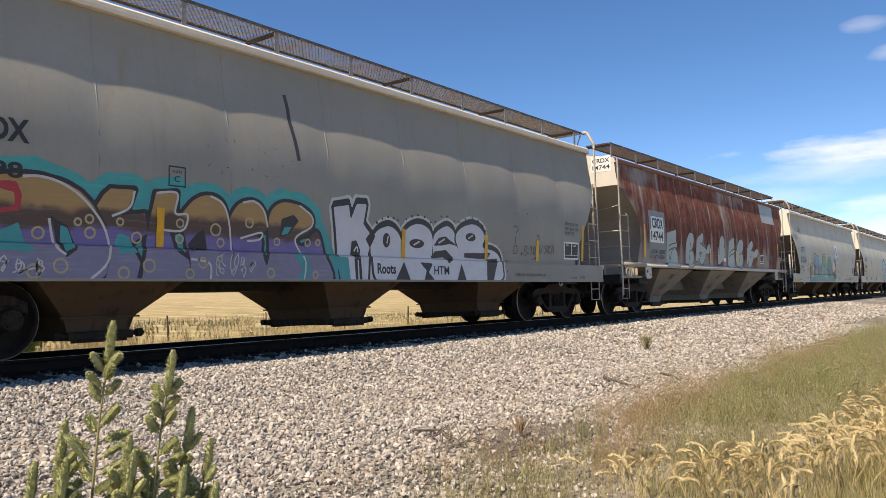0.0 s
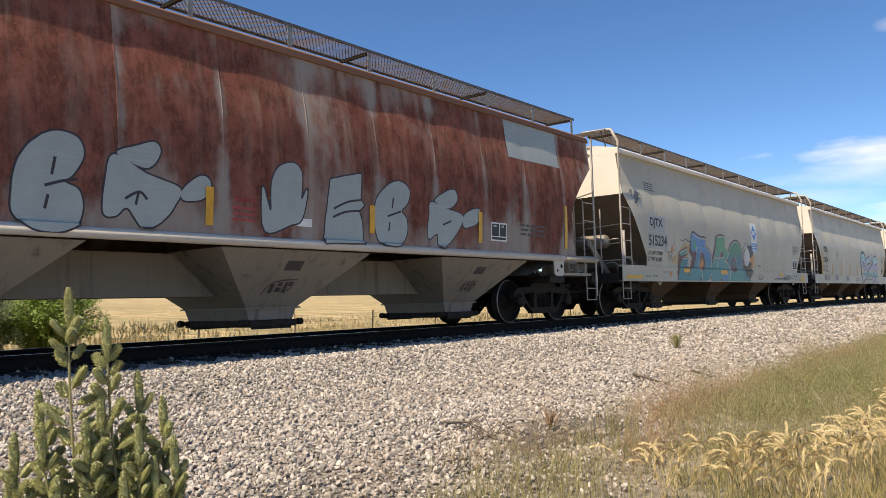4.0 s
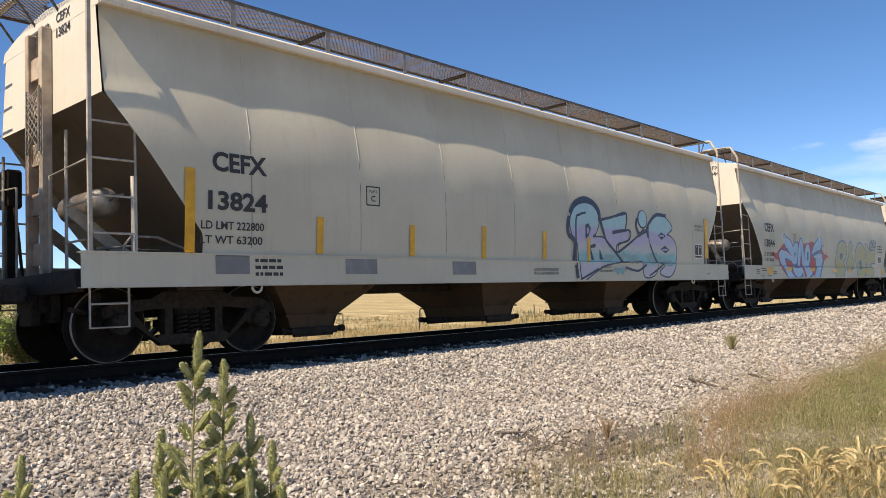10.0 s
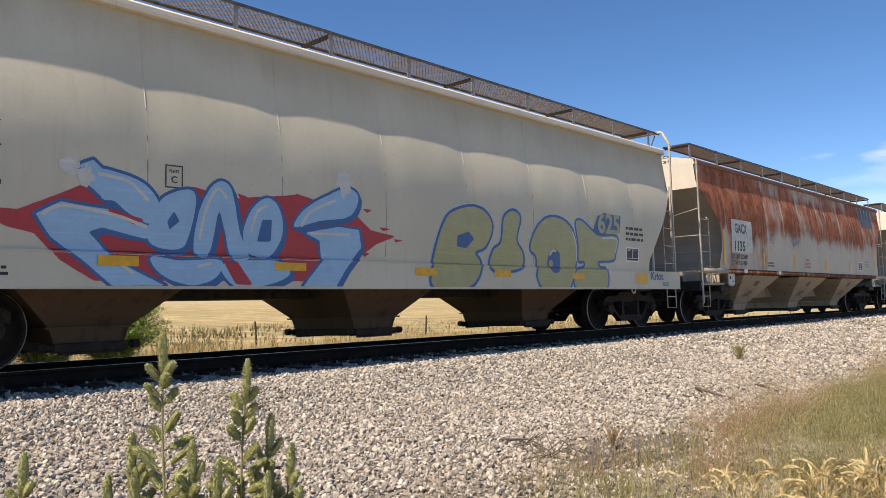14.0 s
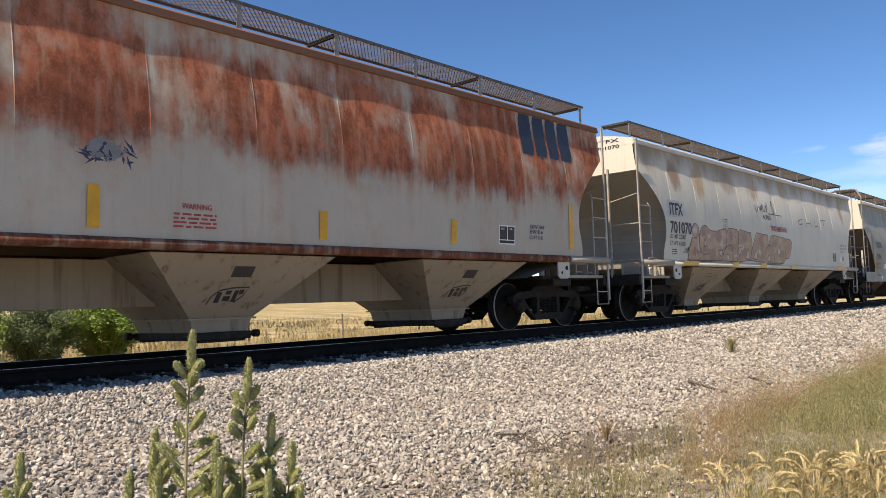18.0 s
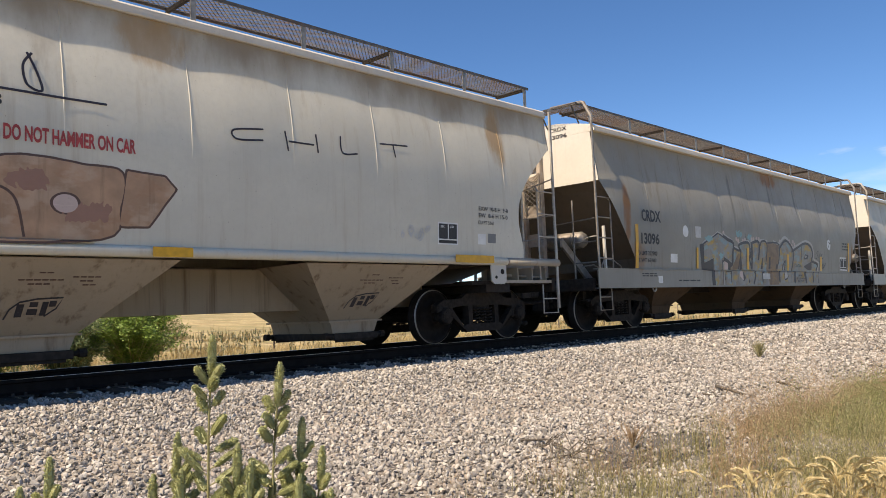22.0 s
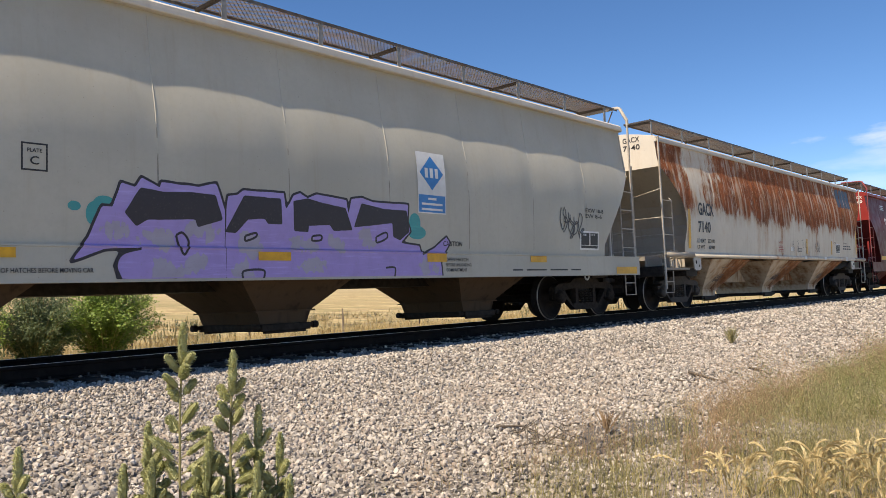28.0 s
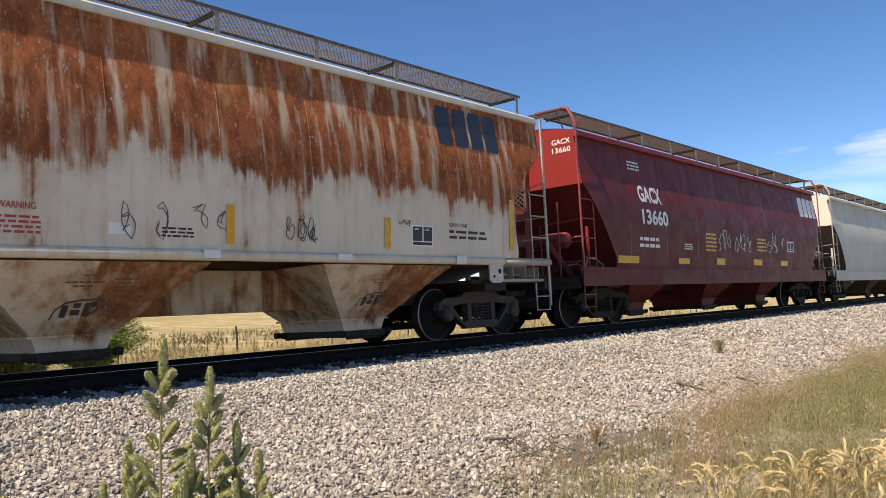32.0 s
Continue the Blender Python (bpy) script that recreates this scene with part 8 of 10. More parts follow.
patch(5, [(-3.06, 1.42), (-2.99, 1.69), (-2.85, 1.70), (-2.86, 1.43)], "spray_azure_deep")
patch(5, [(-4.92, 1.37), (-4.47, 1.35), (-4.51, 1.23), (-4.89, 1.23)], "spray_red")
patch(5, [(-3.54, 1.18), (-3.34, 1.16), (-3.14, 0.89), (-3.37, 0.89)], "spray_red")
patch(5, [(-4.92, 1.70), (-4.50, 1.59), (-4.61, 1.53), (-4.88, 1.63)], "spray_red")
brush(5, [(-5.02, 2.04), (-4.69, 1.99), (-4.46, 1.80)], 0.018, "spray_white_line")
brush(5, [(-5.56, 1.58), (-5.36, 1.68), (-4.84, 1.62), (-4.47, 1.51)], 0.018, "spray_white_line")
brush(5, [(-3.84, 1.41), (-3.76, 1.77), (-3.62, 2.01), (-3.49, 1.91)], 0.018, "spray_white_line")
brush(5, [(-3.16, 1.52), (-3.06, 1.79), (-2.91, 1.87)], 0.018, "spray_white_line")
brush(5, [(-2.40, 1.64), (-2.25, 1.84), (-1.84, 2.03)], 0.018, "spray_white_line")
brush(5, [(-2.25, 1.56), (-1.58, 1.58)], 0.018, "spray_white_line")
brush(5, [(-3.87, 1.09), (-3.69, 1.14)], 0.018, "spray_white_line")
brush(5, [(-4.85, 1.15), (-4.62, 1.00)], 0.018, "spray_white_line")
cloud(5, -5.43, 2.09, 0.10, 0.08, "spray_white_line", 31, 0.0066, 1.2)
cloud(5, -5.36, 2.01, 0.12, 0.09, "spray_white_line", 32, 0.0067, 1.2)
cloud(5, -1.83, 2.30, 0.13, 0.11, "spray_white_line", 33, 0.0068, 1.2)
cloud(5, -1.84, 2.20, 0.14, 0.12, "spray_white_line", 34, 0.0070, 1.2)
# light grey car: olive letters with blue outline
glyph(5, [(0.09, 1.23), (0.22, 1.66), (0.41, 1.97), (0.71, 2.11), (1.09, 2.17), (1.40, 2.05), (1.50, 1.83), (1.33, 1.54), (1.07, 1.43), (1.22, 1.22), (0.92, 0.88), (0.08, 0.87)], "spray_olive", "spray_blue_line", "spray_sky", rim=0.045, glow=0.015)
patch(5, [(0.64, 1.68), (0.91, 1.76), (1.05, 1.65), (0.85, 1.49), (0.63, 1.51)], "spray_blue_line")
glyph(5, [(1.82, 2.04), (2.06, 2.17), (2.26, 2.07), (2.16, 1.68), (2.34, 1.47), (2.34, 1.24), (1.87, 1.14), (1.47, 1.19), (1.54, 1.48), (1.75, 1.62)], "spray_olive", "spray_blue_line", "spray_sky", rim=0.045, glow=0.015)
glyph(5, [(2.58, 1.55), (2.67, 1.80), (2.90, 2.03), (3.17, 2.14), (3.56, 2.13), (3.86, 1.98), (4.00, 1.73), (4.04, 1.44), (4.00, 1.21), (3.86, 0.98), (3.69, 0.85), (2.97, 0.85), (2.77, 1.04), (2.79, 1.20), (2.76, 1.42)], "spray_olive", "spray_blue_line", "spray_sky", rim=0.045, glow=0.015)
patch(5, [(3.08, 1.32), (3.14, 1.48), (3.33, 1.57), (3.48, 1.51), (3.51, 1.28), (3.44, 1.15), (3.30, 1.12), (3.14, 1.21)], "spray_blue_line")
patch(5, arc(3.21, 1.30, 0.068, 0.073, 0, 345, 14), "spray_olive", lift=0.0072)
glyph(5, [(4.02, 2.08), (4.16, 2.15), (4.38, 2.09), (4.65, 1.95), (4.89, 1.88), (5.53, 1.89), (5.48, 1.58), (5.39, 1.43), (4.84, 1.39), (4.90, 1.25), (5.13, 1.21), (5.04, 0.85), (4.04, 0.85), (4.00, 1.16), (4.33, 1.25), (4.32, 1.38), (4.13, 1.39), (4.11, 1.70)], "spray_olive", "spray_blue_line", "spray_sky", rim=0.045, glow=0.015)
brush(5, [(3.90, 1.92), (4.03, 1.66), (4.05, 1.37)], 0.020, "spray_white_line")
brush(5, [(4.97, 1.85), (5.52, 1.85), (5.47, 1.58)], 0.020, "spray_white_line")
brush(5, [(3.36, 1.53), (3.25, 1.53), (3.16, 1.45)], 0.020, "spray_white_line")
# whitish car: tan letters in thin brown outline
patch(7, arc(-5.78, 2.11, 0.213, 0.184, 0, 345, 14), "spray_umber_line", lift=0.0045)
patch(7, arc(-5.78, 2.11, 0.192, 0.164, 0, 345, 14), "spray_tan_rose", lift=0.0058)
glyph(7, [(-5.98, 1.91), (-5.71, 1.91), (-5.74, 1.38), (-6.22, 1.38), (-6.12, 1.66)], "spray_tan_rose", "spray_umber_line", None, sharp=True, rim=0.024)
glyph(7, [(-5.58, 1.89), (-5.50, 2.09), (-5.33, 2.23), (-5.16, 2.24), (-4.94, 2.15), (-4.55, 2.14), (-3.95, 2.20), (-3.95, 1.83), (-4.16, 1.66), (-4.07, 1.48), (-4.23, 1.41), (-5.69, 1.40), (-5.67, 1.59), (-5.51, 1.58)], "spray_tan_rose", "spray_umber_line", None, rim=0.024)
glyph(7, [(-3.86, 2.15), (-3.76, 2.26), (-3.18, 2.24), (-3.13, 2.17), (-3.20, 1.41), (-4.20, 1.41), (-4.06, 1.65), (-3.89, 1.78)], "spray_tan_rose", "spray_umber_line", None, sharp=True, rim=0.024)
glyph(7, [(-3.08, 2.19), (-2.95, 2.25), (-2.22, 2.20), (-2.13, 1.84), (-2.27, 1.46), (-3.16, 1.39), (-3.12, 1.71)], "spray_tan_rose", "spray_umber_line", None, sharp=True, rim=0.024)
glyph(7, [(-2.09, 1.79), (-1.80, 2.22), (-0.91, 2.19), (-0.90, 1.94), (-1.20, 1.42), (-2.25, 1.45)], "spray_tan_rose", "spray_umber_line", None, sharp=True, rim=0.024)
glyph(7, [(-0.84, 1.94), (-0.54, 2.19), (0.20, 2.17), (0.58, 2.12), (0.56, 1.76), (0.37, 1.42), (-1.21, 1.39), (-1.05, 1.75)], "spray_tan_rose", "spray_umber_line", None, rim=0.024)
glyph(7, [(0.64, 2.15), (1.06, 2.12), (1.19, 2.00), (0.88, 1.57), (0.56, 1.56)], "spray_tan_rose", "spray_umber_line", None, sharp=True, rim=0.024)
patch(7, [(-5.30, 1.86), (-5.22, 1.94), (-5.15, 1.78), (-5.25, 1.76)], "spray_pink", lift=0.0068)
patch(7, [(-3.06, 1.75), (-2.85, 1.80), (-3.06, 1.55)], "spray_pink", lift=0.0068)
patch(7, [(-2.62, 1.50), (-2.43, 1.74), (-2.37, 1.50)], "spray_pink", lift=0.0068)
patch(7, [(-2.03, 1.51), (-1.83, 1.73), (-1.75, 1.51)], "spray_pink", lift=0.0068)
patch(7, [(-4.46, 1.63), (-4.19, 1.65), (-4.27, 1.52)], "spray_pink", lift=0.0068)
patch(7, arc(-3.81, 1.50, 0.086, 0.083, 0, 345, 14), "spray_umber_line", lift=0.0062)
patch(7, arc(-3.81, 1.50, 0.067, 0.068, 0, 345, 14), "spray_pink", lift=0.0072)
patch(7, arc(-0.82, 1.52, 0.112, 0.101, 0, 345, 14), "spray_umber_line", lift=0.0062)
patch(7, arc(-0.82, 1.52, 0.084, 0.082, 0, 345, 14), "spray_pink", lift=0.0072)
patch(7, arc(0.01, 1.76, 0.154, 0.115, 0, 345, 14), "spray_umber_line", lift=0.0062)
patch(7, arc(0.01, 1.76, 0.123, 0.096, 0, 345, 14), "spray_pink", lift=0.0072)
brush(7, [(-4.17, 1.42), (-4.07, 1.65), (-3.80, 1.80), (-3.57, 1.79), (-3.46, 1.41)], 0.013, "spray_umber_line")
brush(7, [(-5.51, 1.60), (-5.30, 1.54), (-4.99, 1.57)], 0.013, "spray_umber_line")
brush(7, [(-5.52, 2.06), (-5.58, 1.88), (-5.56, 1.73), (-5.41, 1.60)], 0.013, "spray_umber_line")
brush(7, [(-5.26, 1.95), (-5.18, 1.76), (-5.30, 1.75), (-5.31, 1.86), (-5.22, 1.95)], 0.013, "spray_umber_line")
brush(7, [(-3.06, 1.76), (-2.84, 1.80), (-3.07, 1.54), (-3.06, 1.76)], 0.013, "spray_umber_line")
brush(7, [(-2.62, 1.49), (-2.42, 1.76), (-2.37, 1.49), (-2.62, 1.49)], 0.013, "spray_umber_line")
brush(7, [(-2.04, 1.50), (-1.82, 1.75), (-1.74, 1.50), (-2.04, 1.50)], 0.013, "spray_umber_line")
brush(7, [(-1.26, 1.39), (-1.07, 1.75), (-0.79, 1.91), (-0.48, 1.81), (-0.37, 1.41)], 0.013, "spray_umber_line")
brush(7, [(-4.44, 1.65), (-4.16, 1.66), (-4.27, 1.51), (-4.44, 1.65)], 0.013, "spray_umber_line")
cloud(7, -5.52, 2.08, 0.16, 0.09, "spray_rose", 31, 0.0066, 1.0)
cloud(7, -5.34, 1.65, 0.18, 0.10, "spray_rose", 32, 0.0067, 1.0)
cloud(7, -4.59, 2.01, 0.20, 0.12, "spray_rose", 33, 0.0068, 1.0)
cloud(7, -3.75, 2.07, 0.22, 0.13, "spray_rose", 34, 0.0070, 1.0)
cloud(7, -3.67, 1.77, 0.24, 0.09, "spray_rose", 35, 0.0071, 1.0)
cloud(7, -2.81, 2.06, 0.16, 0.10, "spray_rose", 36, 0.0072, 1.0)
cloud(7, -2.83, 1.65, 0.18, 0.12, "spray_rose", 37, 0.0066, 1.0)
cloud(7, -1.62, 1.96, 0.20, 0.13, "spray_rose", 38, 0.0067, 1.0)
cloud(7, -0.51, 1.98, 0.22, 0.09, "spray_rose", 39, 0.0068, 1.0)
cloud(7, 0.07, 1.67, 0.24, 0.10, "spray_rose", 40, 0.0070, 1.0)
cloud(7, -6.00, 1.58, 0.16, 0.12, "spray_rose", 41, 0.0071, 1.0)
cloud(7, -4.94, 1.52, 0.18, 0.13, "spray_rose", 42, 0.0072, 1.0)
cloud(7, -5.17, 2.00, 0.13, 0.06, "spray_pink", 31, 0.0066, 1.2)
cloud(7, -4.42, 1.84, 0.14, 0.07, "spray_pink", 32, 0.0067, 1.2)
cloud(7, -3.05, 1.80, 0.16, 0.07, "spray_pink", 33, 0.0068, 1.2)
cloud(7, -1.76, 1.69, 0.18, 0.08, "spray_pink", 34, 0.0070, 1.2)
cloud(7, -3.48, 1.54, 0.19, 0.06, "spray_pink", 35, 0.0071, 1.2)
cloud(7, -5.99, 2.13, 0.13, 0.07, "spray_pink", 36, 0.0072, 1.2)
# a marker tag and the small stencils of the grey car
brush(1, [(4.23, 1.93), (4.32, 1.96), (4.44, 1.91), (4.32, 1.81)], 0.009, "spray_dark_line")
brush(1, [(4.26, 1.53), (4.24, 1.41), (4.38, 1.44), (4.35, 1.56), (4.25, 1.53)], 0.009, "spray_dark_line")
brush(1, [(4.32, 1.75), (4.30, 1.58)], 0.009, "spray_dark_line")
brush(1, [(4.49, 1.40), (4.60, 1.41)], 0.009, "spray_dark_line")
brush(1, [(4.55, 1.46), (4.55, 1.35)], 0.009, "spray_dark_line")
brush(1, [(4.65, 1.38), (4.69, 1.56), (4.78, 1.54), (4.72, 1.47), (4.79, 1.43), (4.68, 1.37)], 0.009, "spray_dark_line")
brush(1, [(4.83, 1.52), (4.83, 1.50)], 0.009, "spray_dark_line")
brush(1, [(4.83, 1.43), (4.83, 1.41)], 0.009, "spray_dark_line")
brush(1, [(4.88, 1.51), (4.95, 1.57), (4.93, 1.40)], 0.009, "spray_dark_line")
brush(1, [(5.03, 1.53), (5.08, 1.57), (5.11, 1.51), (5.08, 1.42), (5.02, 1.44), (5.03, 1.53)], 0.009, "spray_dark_line")
brush(1, [(5.19, 1.55), (5.25, 1.60), (5.30, 1.53), (5.25, 1.43), (5.19, 1.46), (5.19, 1.55)], 0.009, "spray_dark_line")
brush(1, [(5.32, 1.43), (5.43, 1.61)], 0.009, "spray_dark_line")
brush(1, [(5.62, 1.61), (5.50, 1.57), (5.59, 1.51), (5.49, 1.43)], 0.009, "spray_dark_line")
brush(1, [(5.67, 1.62), (5.64, 1.44)], 0.009, "spray_dark_line")
brush(1, [(5.77, 1.62), (5.65, 1.52), (5.76, 1.45)], 0.009, "spray_dark_line")
brush(1, [(5.79, 1.45), (5.86, 1.64), (5.91, 1.44)], 0.009, "spray_dark_line")
brush(1, [(5.81, 1.52), (5.90, 1.53)], 0.009, "spray_dark_line")
brush(1, [(4.99, 1.30), (5.13, 1.33), (5.25, 1.30)], 0.009, "spray_dark_line")
brush(1, [(5.16, 1.77), (5.20, 1.82), (5.27, 1.77), (5.22, 1.70), (5.16, 1.72)], 0.009, "spray_dark_line")
brush(1, [(4.32, 2.22), (4.35, 2.20)], 0.009, "spray_dark_line")
brush(1, [(4.76, 2.25), (4.80, 2.23)], 0.009, "spray_dark_line")
brush(1, [(5.13, 2.22), (5.15, 2.18)], 0.009, "spray_dark_line")
text(1, "EXW 10-8 H 8-9", 6.28, 2.10, 0.62, 0.07)
text(1, "EW  8-6 H 15-0", 6.28, 1.99, 0.62, 0.07)
text(1, "CU FT 5150", 6.27, 1.89, 0.41, 0.07)
text(1, "GATES & ROOF HATCHES BEFORE MOVING CAR", 4.11, 0.95, 1.23, 0.055)
text(1, "JACK HERE", 6.47, 0.90, 0.32, 0.05)
text(1, "LIFT HERE", 6.93, 0.91, 0.25, 0.05)
# pale car: flecks and curls beside the letters
patch(3, [(-5.35, 1.38), (-5.30, 1.51), (-5.08, 1.55), (-4.92, 1.65), (-4.71, 1.81), (-4.50, 1.88), (-4.28, 1.91), (-4.11, 1.85), (-4.17, 1.60), (-4.37, 1.47), (-4.72, 1.48), (-4.96, 1.30), (-5.23, 1.31)], "spray_sand_haze", lift=0.0022)
patch(3, [(-5.43, 1.72), (-5.36, 1.82), (-5.29, 1.75), (-5.28, 1.65), (-5.35, 1.61), (-5.43, 1.64)], "spray_orange", lift=0.0062)
patch(3, [(-5.61, 1.09), (-5.57, 1.13), (-5.47, 1.09), (-5.35, 1.13), (-5.40, 1.05), (-5.48, 0.99), (-5.59, 0.99)], "spray_orange", lift=0.0062)
patch(3, [(-4.54, 1.83), (-4.47, 1.86), (-4.42, 1.82), (-4.47, 1.78), (-4.53, 1.79)], "spray_orange", lift=0.0062)
patch(3, [(-5.22, 1.50), (-5.19, 1.52), (-5.16, 1.48), (-5.20, 1.45)], "spray_orange", lift=0.0062)
patch(3, [(-4.79, 1.74), (-4.74, 1.76), (-4.74, 1.70), (-4.78, 1.68)], "spray_orange", lift=0.0062)
brush(3, [(-5.81, 1.71), (-5.78, 1.63), (-5.64, 1.61), (-5.43, 1.63), (-5.37, 1.58), (-5.51, 1.38)], 0.016, "spray_faded_rust")
brush(3, [(-5.60, 1.59), (-5.52, 1.51), (-5.50, 1.41)], 0.016, "spray_faded_rust")
brush(3, [(-5.25, 2.11), (-5.23, 1.95), (-5.21, 1.77)], 0.014, "spray_faded_rust")
brush(3, [(-5.22, 1.75), (-5.21, 1.61)], 0.008, "spray_faded_rust")
brush(3, [(-5.69, 1.52), (-5.60, 1.46)], 0.012, "spray_faded_rust")
brush(3, [(-5.22, 1.67), (-5.10, 1.73), (-5.05, 1.78)], 0.008, "spray_faded_rust")
brush(3, [(-5.37, 1.54), (-5.37, 1.34)], 0.008, "spray_faded_rust")
# dark grey car: mottled letters with black edges, old hazes and dots
patch(8, [(-4.05, 1.82), (-3.84, 1.85), (-3.83, 1.39), (-3.35, 1.51), (-3.31, 1.25), (-3.34, 0.84), (-3.47, 0.84), (-3.49, 1.21), (-3.94, 1.23)], "spray_black", lift=0.0034)
glyph(8, [(-3.84, 1.83), (-3.06, 2.10), (-2.24, 1.89), (-2.34, 1.35), (-2.85, 1.49), (-2.89, 0.83), (-3.31, 0.84), (-3.32, 1.52), (-3.81, 1.39)], "spray_weathered", "spray_black", "spray_faded_white", rim=0.035, glow=0.03, sharp=True)
patch(8, [(-2.77, 2.06), (-2.50, 1.98), (-2.22, 1.91), (-2.19, 1.79), (-1.79, 1.69), (-1.87, 1.88), (-1.30, 1.95), (-1.16, 1.59), (-1.13, 1.95), (-0.63, 1.99), (-0.60, 1.84), (-0.49, 2.00), (-0.09, 1.98), (-0.14, 1.28), (-0.10, 0.85), (-2.77, 0.87)], "spray_weathered", lift=0.004)
patch(8, [(0.30, 2.00), (0.76, 1.96), (1.26, 2.09), (1.78, 1.81), (2.48, 2.03), (2.90, 2.07), (3.23, 1.99), (3.36, 1.76), (3.27, 1.57), (3.75, 1.47), (3.75, 0.89), (0.14, 0.92)], "spray_weathered", lift=0.0042)
patch(8, [(-0.07, 1.99), (0.76, 1.97), (0.69, 1.43), (0.63, 1.29), (0.63, 0.84), (-0.02, 0.85), (-0.14, 1.28)], "spray_rusted", lift=0.0052)
patch(8, [(-2.25, 1.35), (-1.93, 1.66), (-1.82, 1.64), (-1.90, 1.27), (-2.24, 1.25)], "spray_rusted", lift=0.0051)
patch(8, [(-2.74, 1.47), (-2.53, 1.41), (-2.53, 1.25), (-2.74, 1.25)], "spray_pink", lift=0.0066)
patch(8, [(-2.53, 1.41), (-2.38, 1.35), (-2.38, 1.24), (-2.52, 1.25)], "spray_black", lift=0.0066)
patch(8, [(-1.78, 1.67), (-1.69, 1.27), (-1.86, 1.25)], "spray_black", lift=0.0066)
patch(8, [(-1.89, 1.22), (-1.74, 1.21), (-1.70, 0.98), (-1.93, 1.10)], "spray_pink", lift=0.0064)
patch(8, [(-1.71, 1.22), (-1.56, 1.06), (-1.68, 0.96), (-1.74, 0.99), (-1.70, 1.07)], "spray_black", lift=0.0066)
patch(8, [(-1.33, 1.03), (-1.33, 0.91), (-1.46, 0.90)], "spray_black", lift=0.0066)
patch(8, [(-1.14, 1.95), (-1.02, 1.95), (-1.05, 1.27), (-1.12, 1.27), (-1.15, 1.59)], "spray_black", lift=0.0066)
patch(8, [(-0.43, 1.57), (-0.38, 1.58), (-0.40, 1.29), (-0.53, 1.28)], "spray_black", lift=0.0066)
patch(8, [(0.04, 1.61), (0.14, 1.63), (0.13, 1.30), (0.00, 1.30)], "spray_black", lift=0.0066)
patch(8, [(0.54, 1.43), (0.66, 1.43), (0.63, 1.30), (0.53, 1.30)], "spray_black", lift=0.0066)
patch(8, [(-0.50, 1.22), (-0.35, 1.22), (-0.47, 0.91), (-0.53, 0.91)], "spray_black", lift=0.0066)
patch(8, [(0.04, 1.23), (0.15, 1.23), (0.10, 0.85), (-0.01, 0.85)], "spray_umber", lift=0.0066)
patch(8, [(0.62, 1.24), (0.74, 1.24), (0.73, 0.92), (0.63, 0.92)], "spray_black", lift=0.0066)
patch(8, [(-2.44, 1.19), (-2.38, 1.20), (-2.41, 1.01), (-2.37, 0.89), (-2.44, 0.89)], "spray_black", lift=0.0066)
patch(8, [(1.17, 1.56), (1.22, 1.56), (1.19, 1.27), (0.96, 1.27), (0.99, 1.42)], "spray_black", lift=0.0066)
patch(8, [(1.09, 1.46), (1.12, 1.46), (1.09, 1.29), (1.03, 1.28)], "spray_faded_white", lift=0.0074)
patch(8, [(1.77, 1.24), (1.92, 1.25), (1.88, 0.90), (1.74, 0.91)], "spray_black", lift=0.0066)
patch(8, [(2.65, 1.60), (2.76, 1.76), (3.03, 1.72), (2.94, 1.61)], "spray_black", lift=0.0066)
patch(8, [(2.74, 1.65), (2.79, 1.73), (2.89, 1.70), (2.81, 1.65)], "spray_faded_white", lift=0.0074)
patch(8, [(2.62, 1.39), (3.29, 1.56), (3.27, 1.29), (2.97, 1.29)], "spray_black", lift=0.0066)
patch(8, [(2.55, 1.24), (2.73, 1.24), (2.79, 0.90), (2.68, 0.90)], "spray_black", lift=0.0066)
patch(8, [(3.27, 1.22), (3.36, 1.23), (3.36, 0.92), (3.27, 0.92)], "spray_black", lift=0.0066)
patch(8, [(1.06, 1.23), (1.27, 1.24), (1.30, 1.08), (1.07, 1.02)], "spray_faded_white", lift=0.0064)
brush(8, [(-2.77, 2.13), (-2.53, 2.04), (-2.24, 1.95), (-2.19, 1.82), (-2.01, 1.80), (-1.87, 1.73)], 0.030, "spray_faded_white", 0.0078)
brush(8, [(-1.91, 1.91), (-1.29, 1.98), (-1.17, 1.71)], 0.030, "spray_faded_white", 0.0078)
brush(8, [(-1.16, 1.99), (-0.59, 2.03), (-0.45, 2.05), (-0.07, 2.03)], 0.030, "spray_faded_white", 0.0078)
brush(8, [(0.34, 2.05), (0.76, 2.01), (1.26, 2.19), (1.81, 1.85)], 0.035, "spray_faded_white", 0.0078)
brush(8, [(1.68, 1.88), (2.48, 2.08), (2.90, 2.14), (3.31, 2.04), (3.46, 1.79), (3.48, 1.62), (3.89, 1.51), (3.75, 1.28)], 0.030, "spray_faded_white", 0.0078)
brush(8, [(-2.77, 2.07), (-2.53, 1.99), (-2.22, 1.91), (-2.25, 1.67), (-2.29, 1.38), (-2.54, 1.45), (-2.77, 1.51)], 0.042, "spray_black", 0.0085)
brush(8, [(-2.71, 1.20), (-2.76, 0.99)], 0.020, "spray_black", 0.0085)
brush(8, [(-2.70, 1.20), (-2.38, 1.20)], 0.012, "spray_black", 0.0085)
brush(8, [(-2.20, 1.79), (-1.96, 1.74), (-1.78, 1.69), (-1.92, 1.27)], 0.028, "spray_black", 0.0085)
brush(8, [(-1.77, 1.70), (-1.88, 1.88), (-1.29, 1.94), (-1.19, 1.60), (-1.27, 1.58), (-1.10, 1.28)], 0.034, "spray_black", 0.0085)
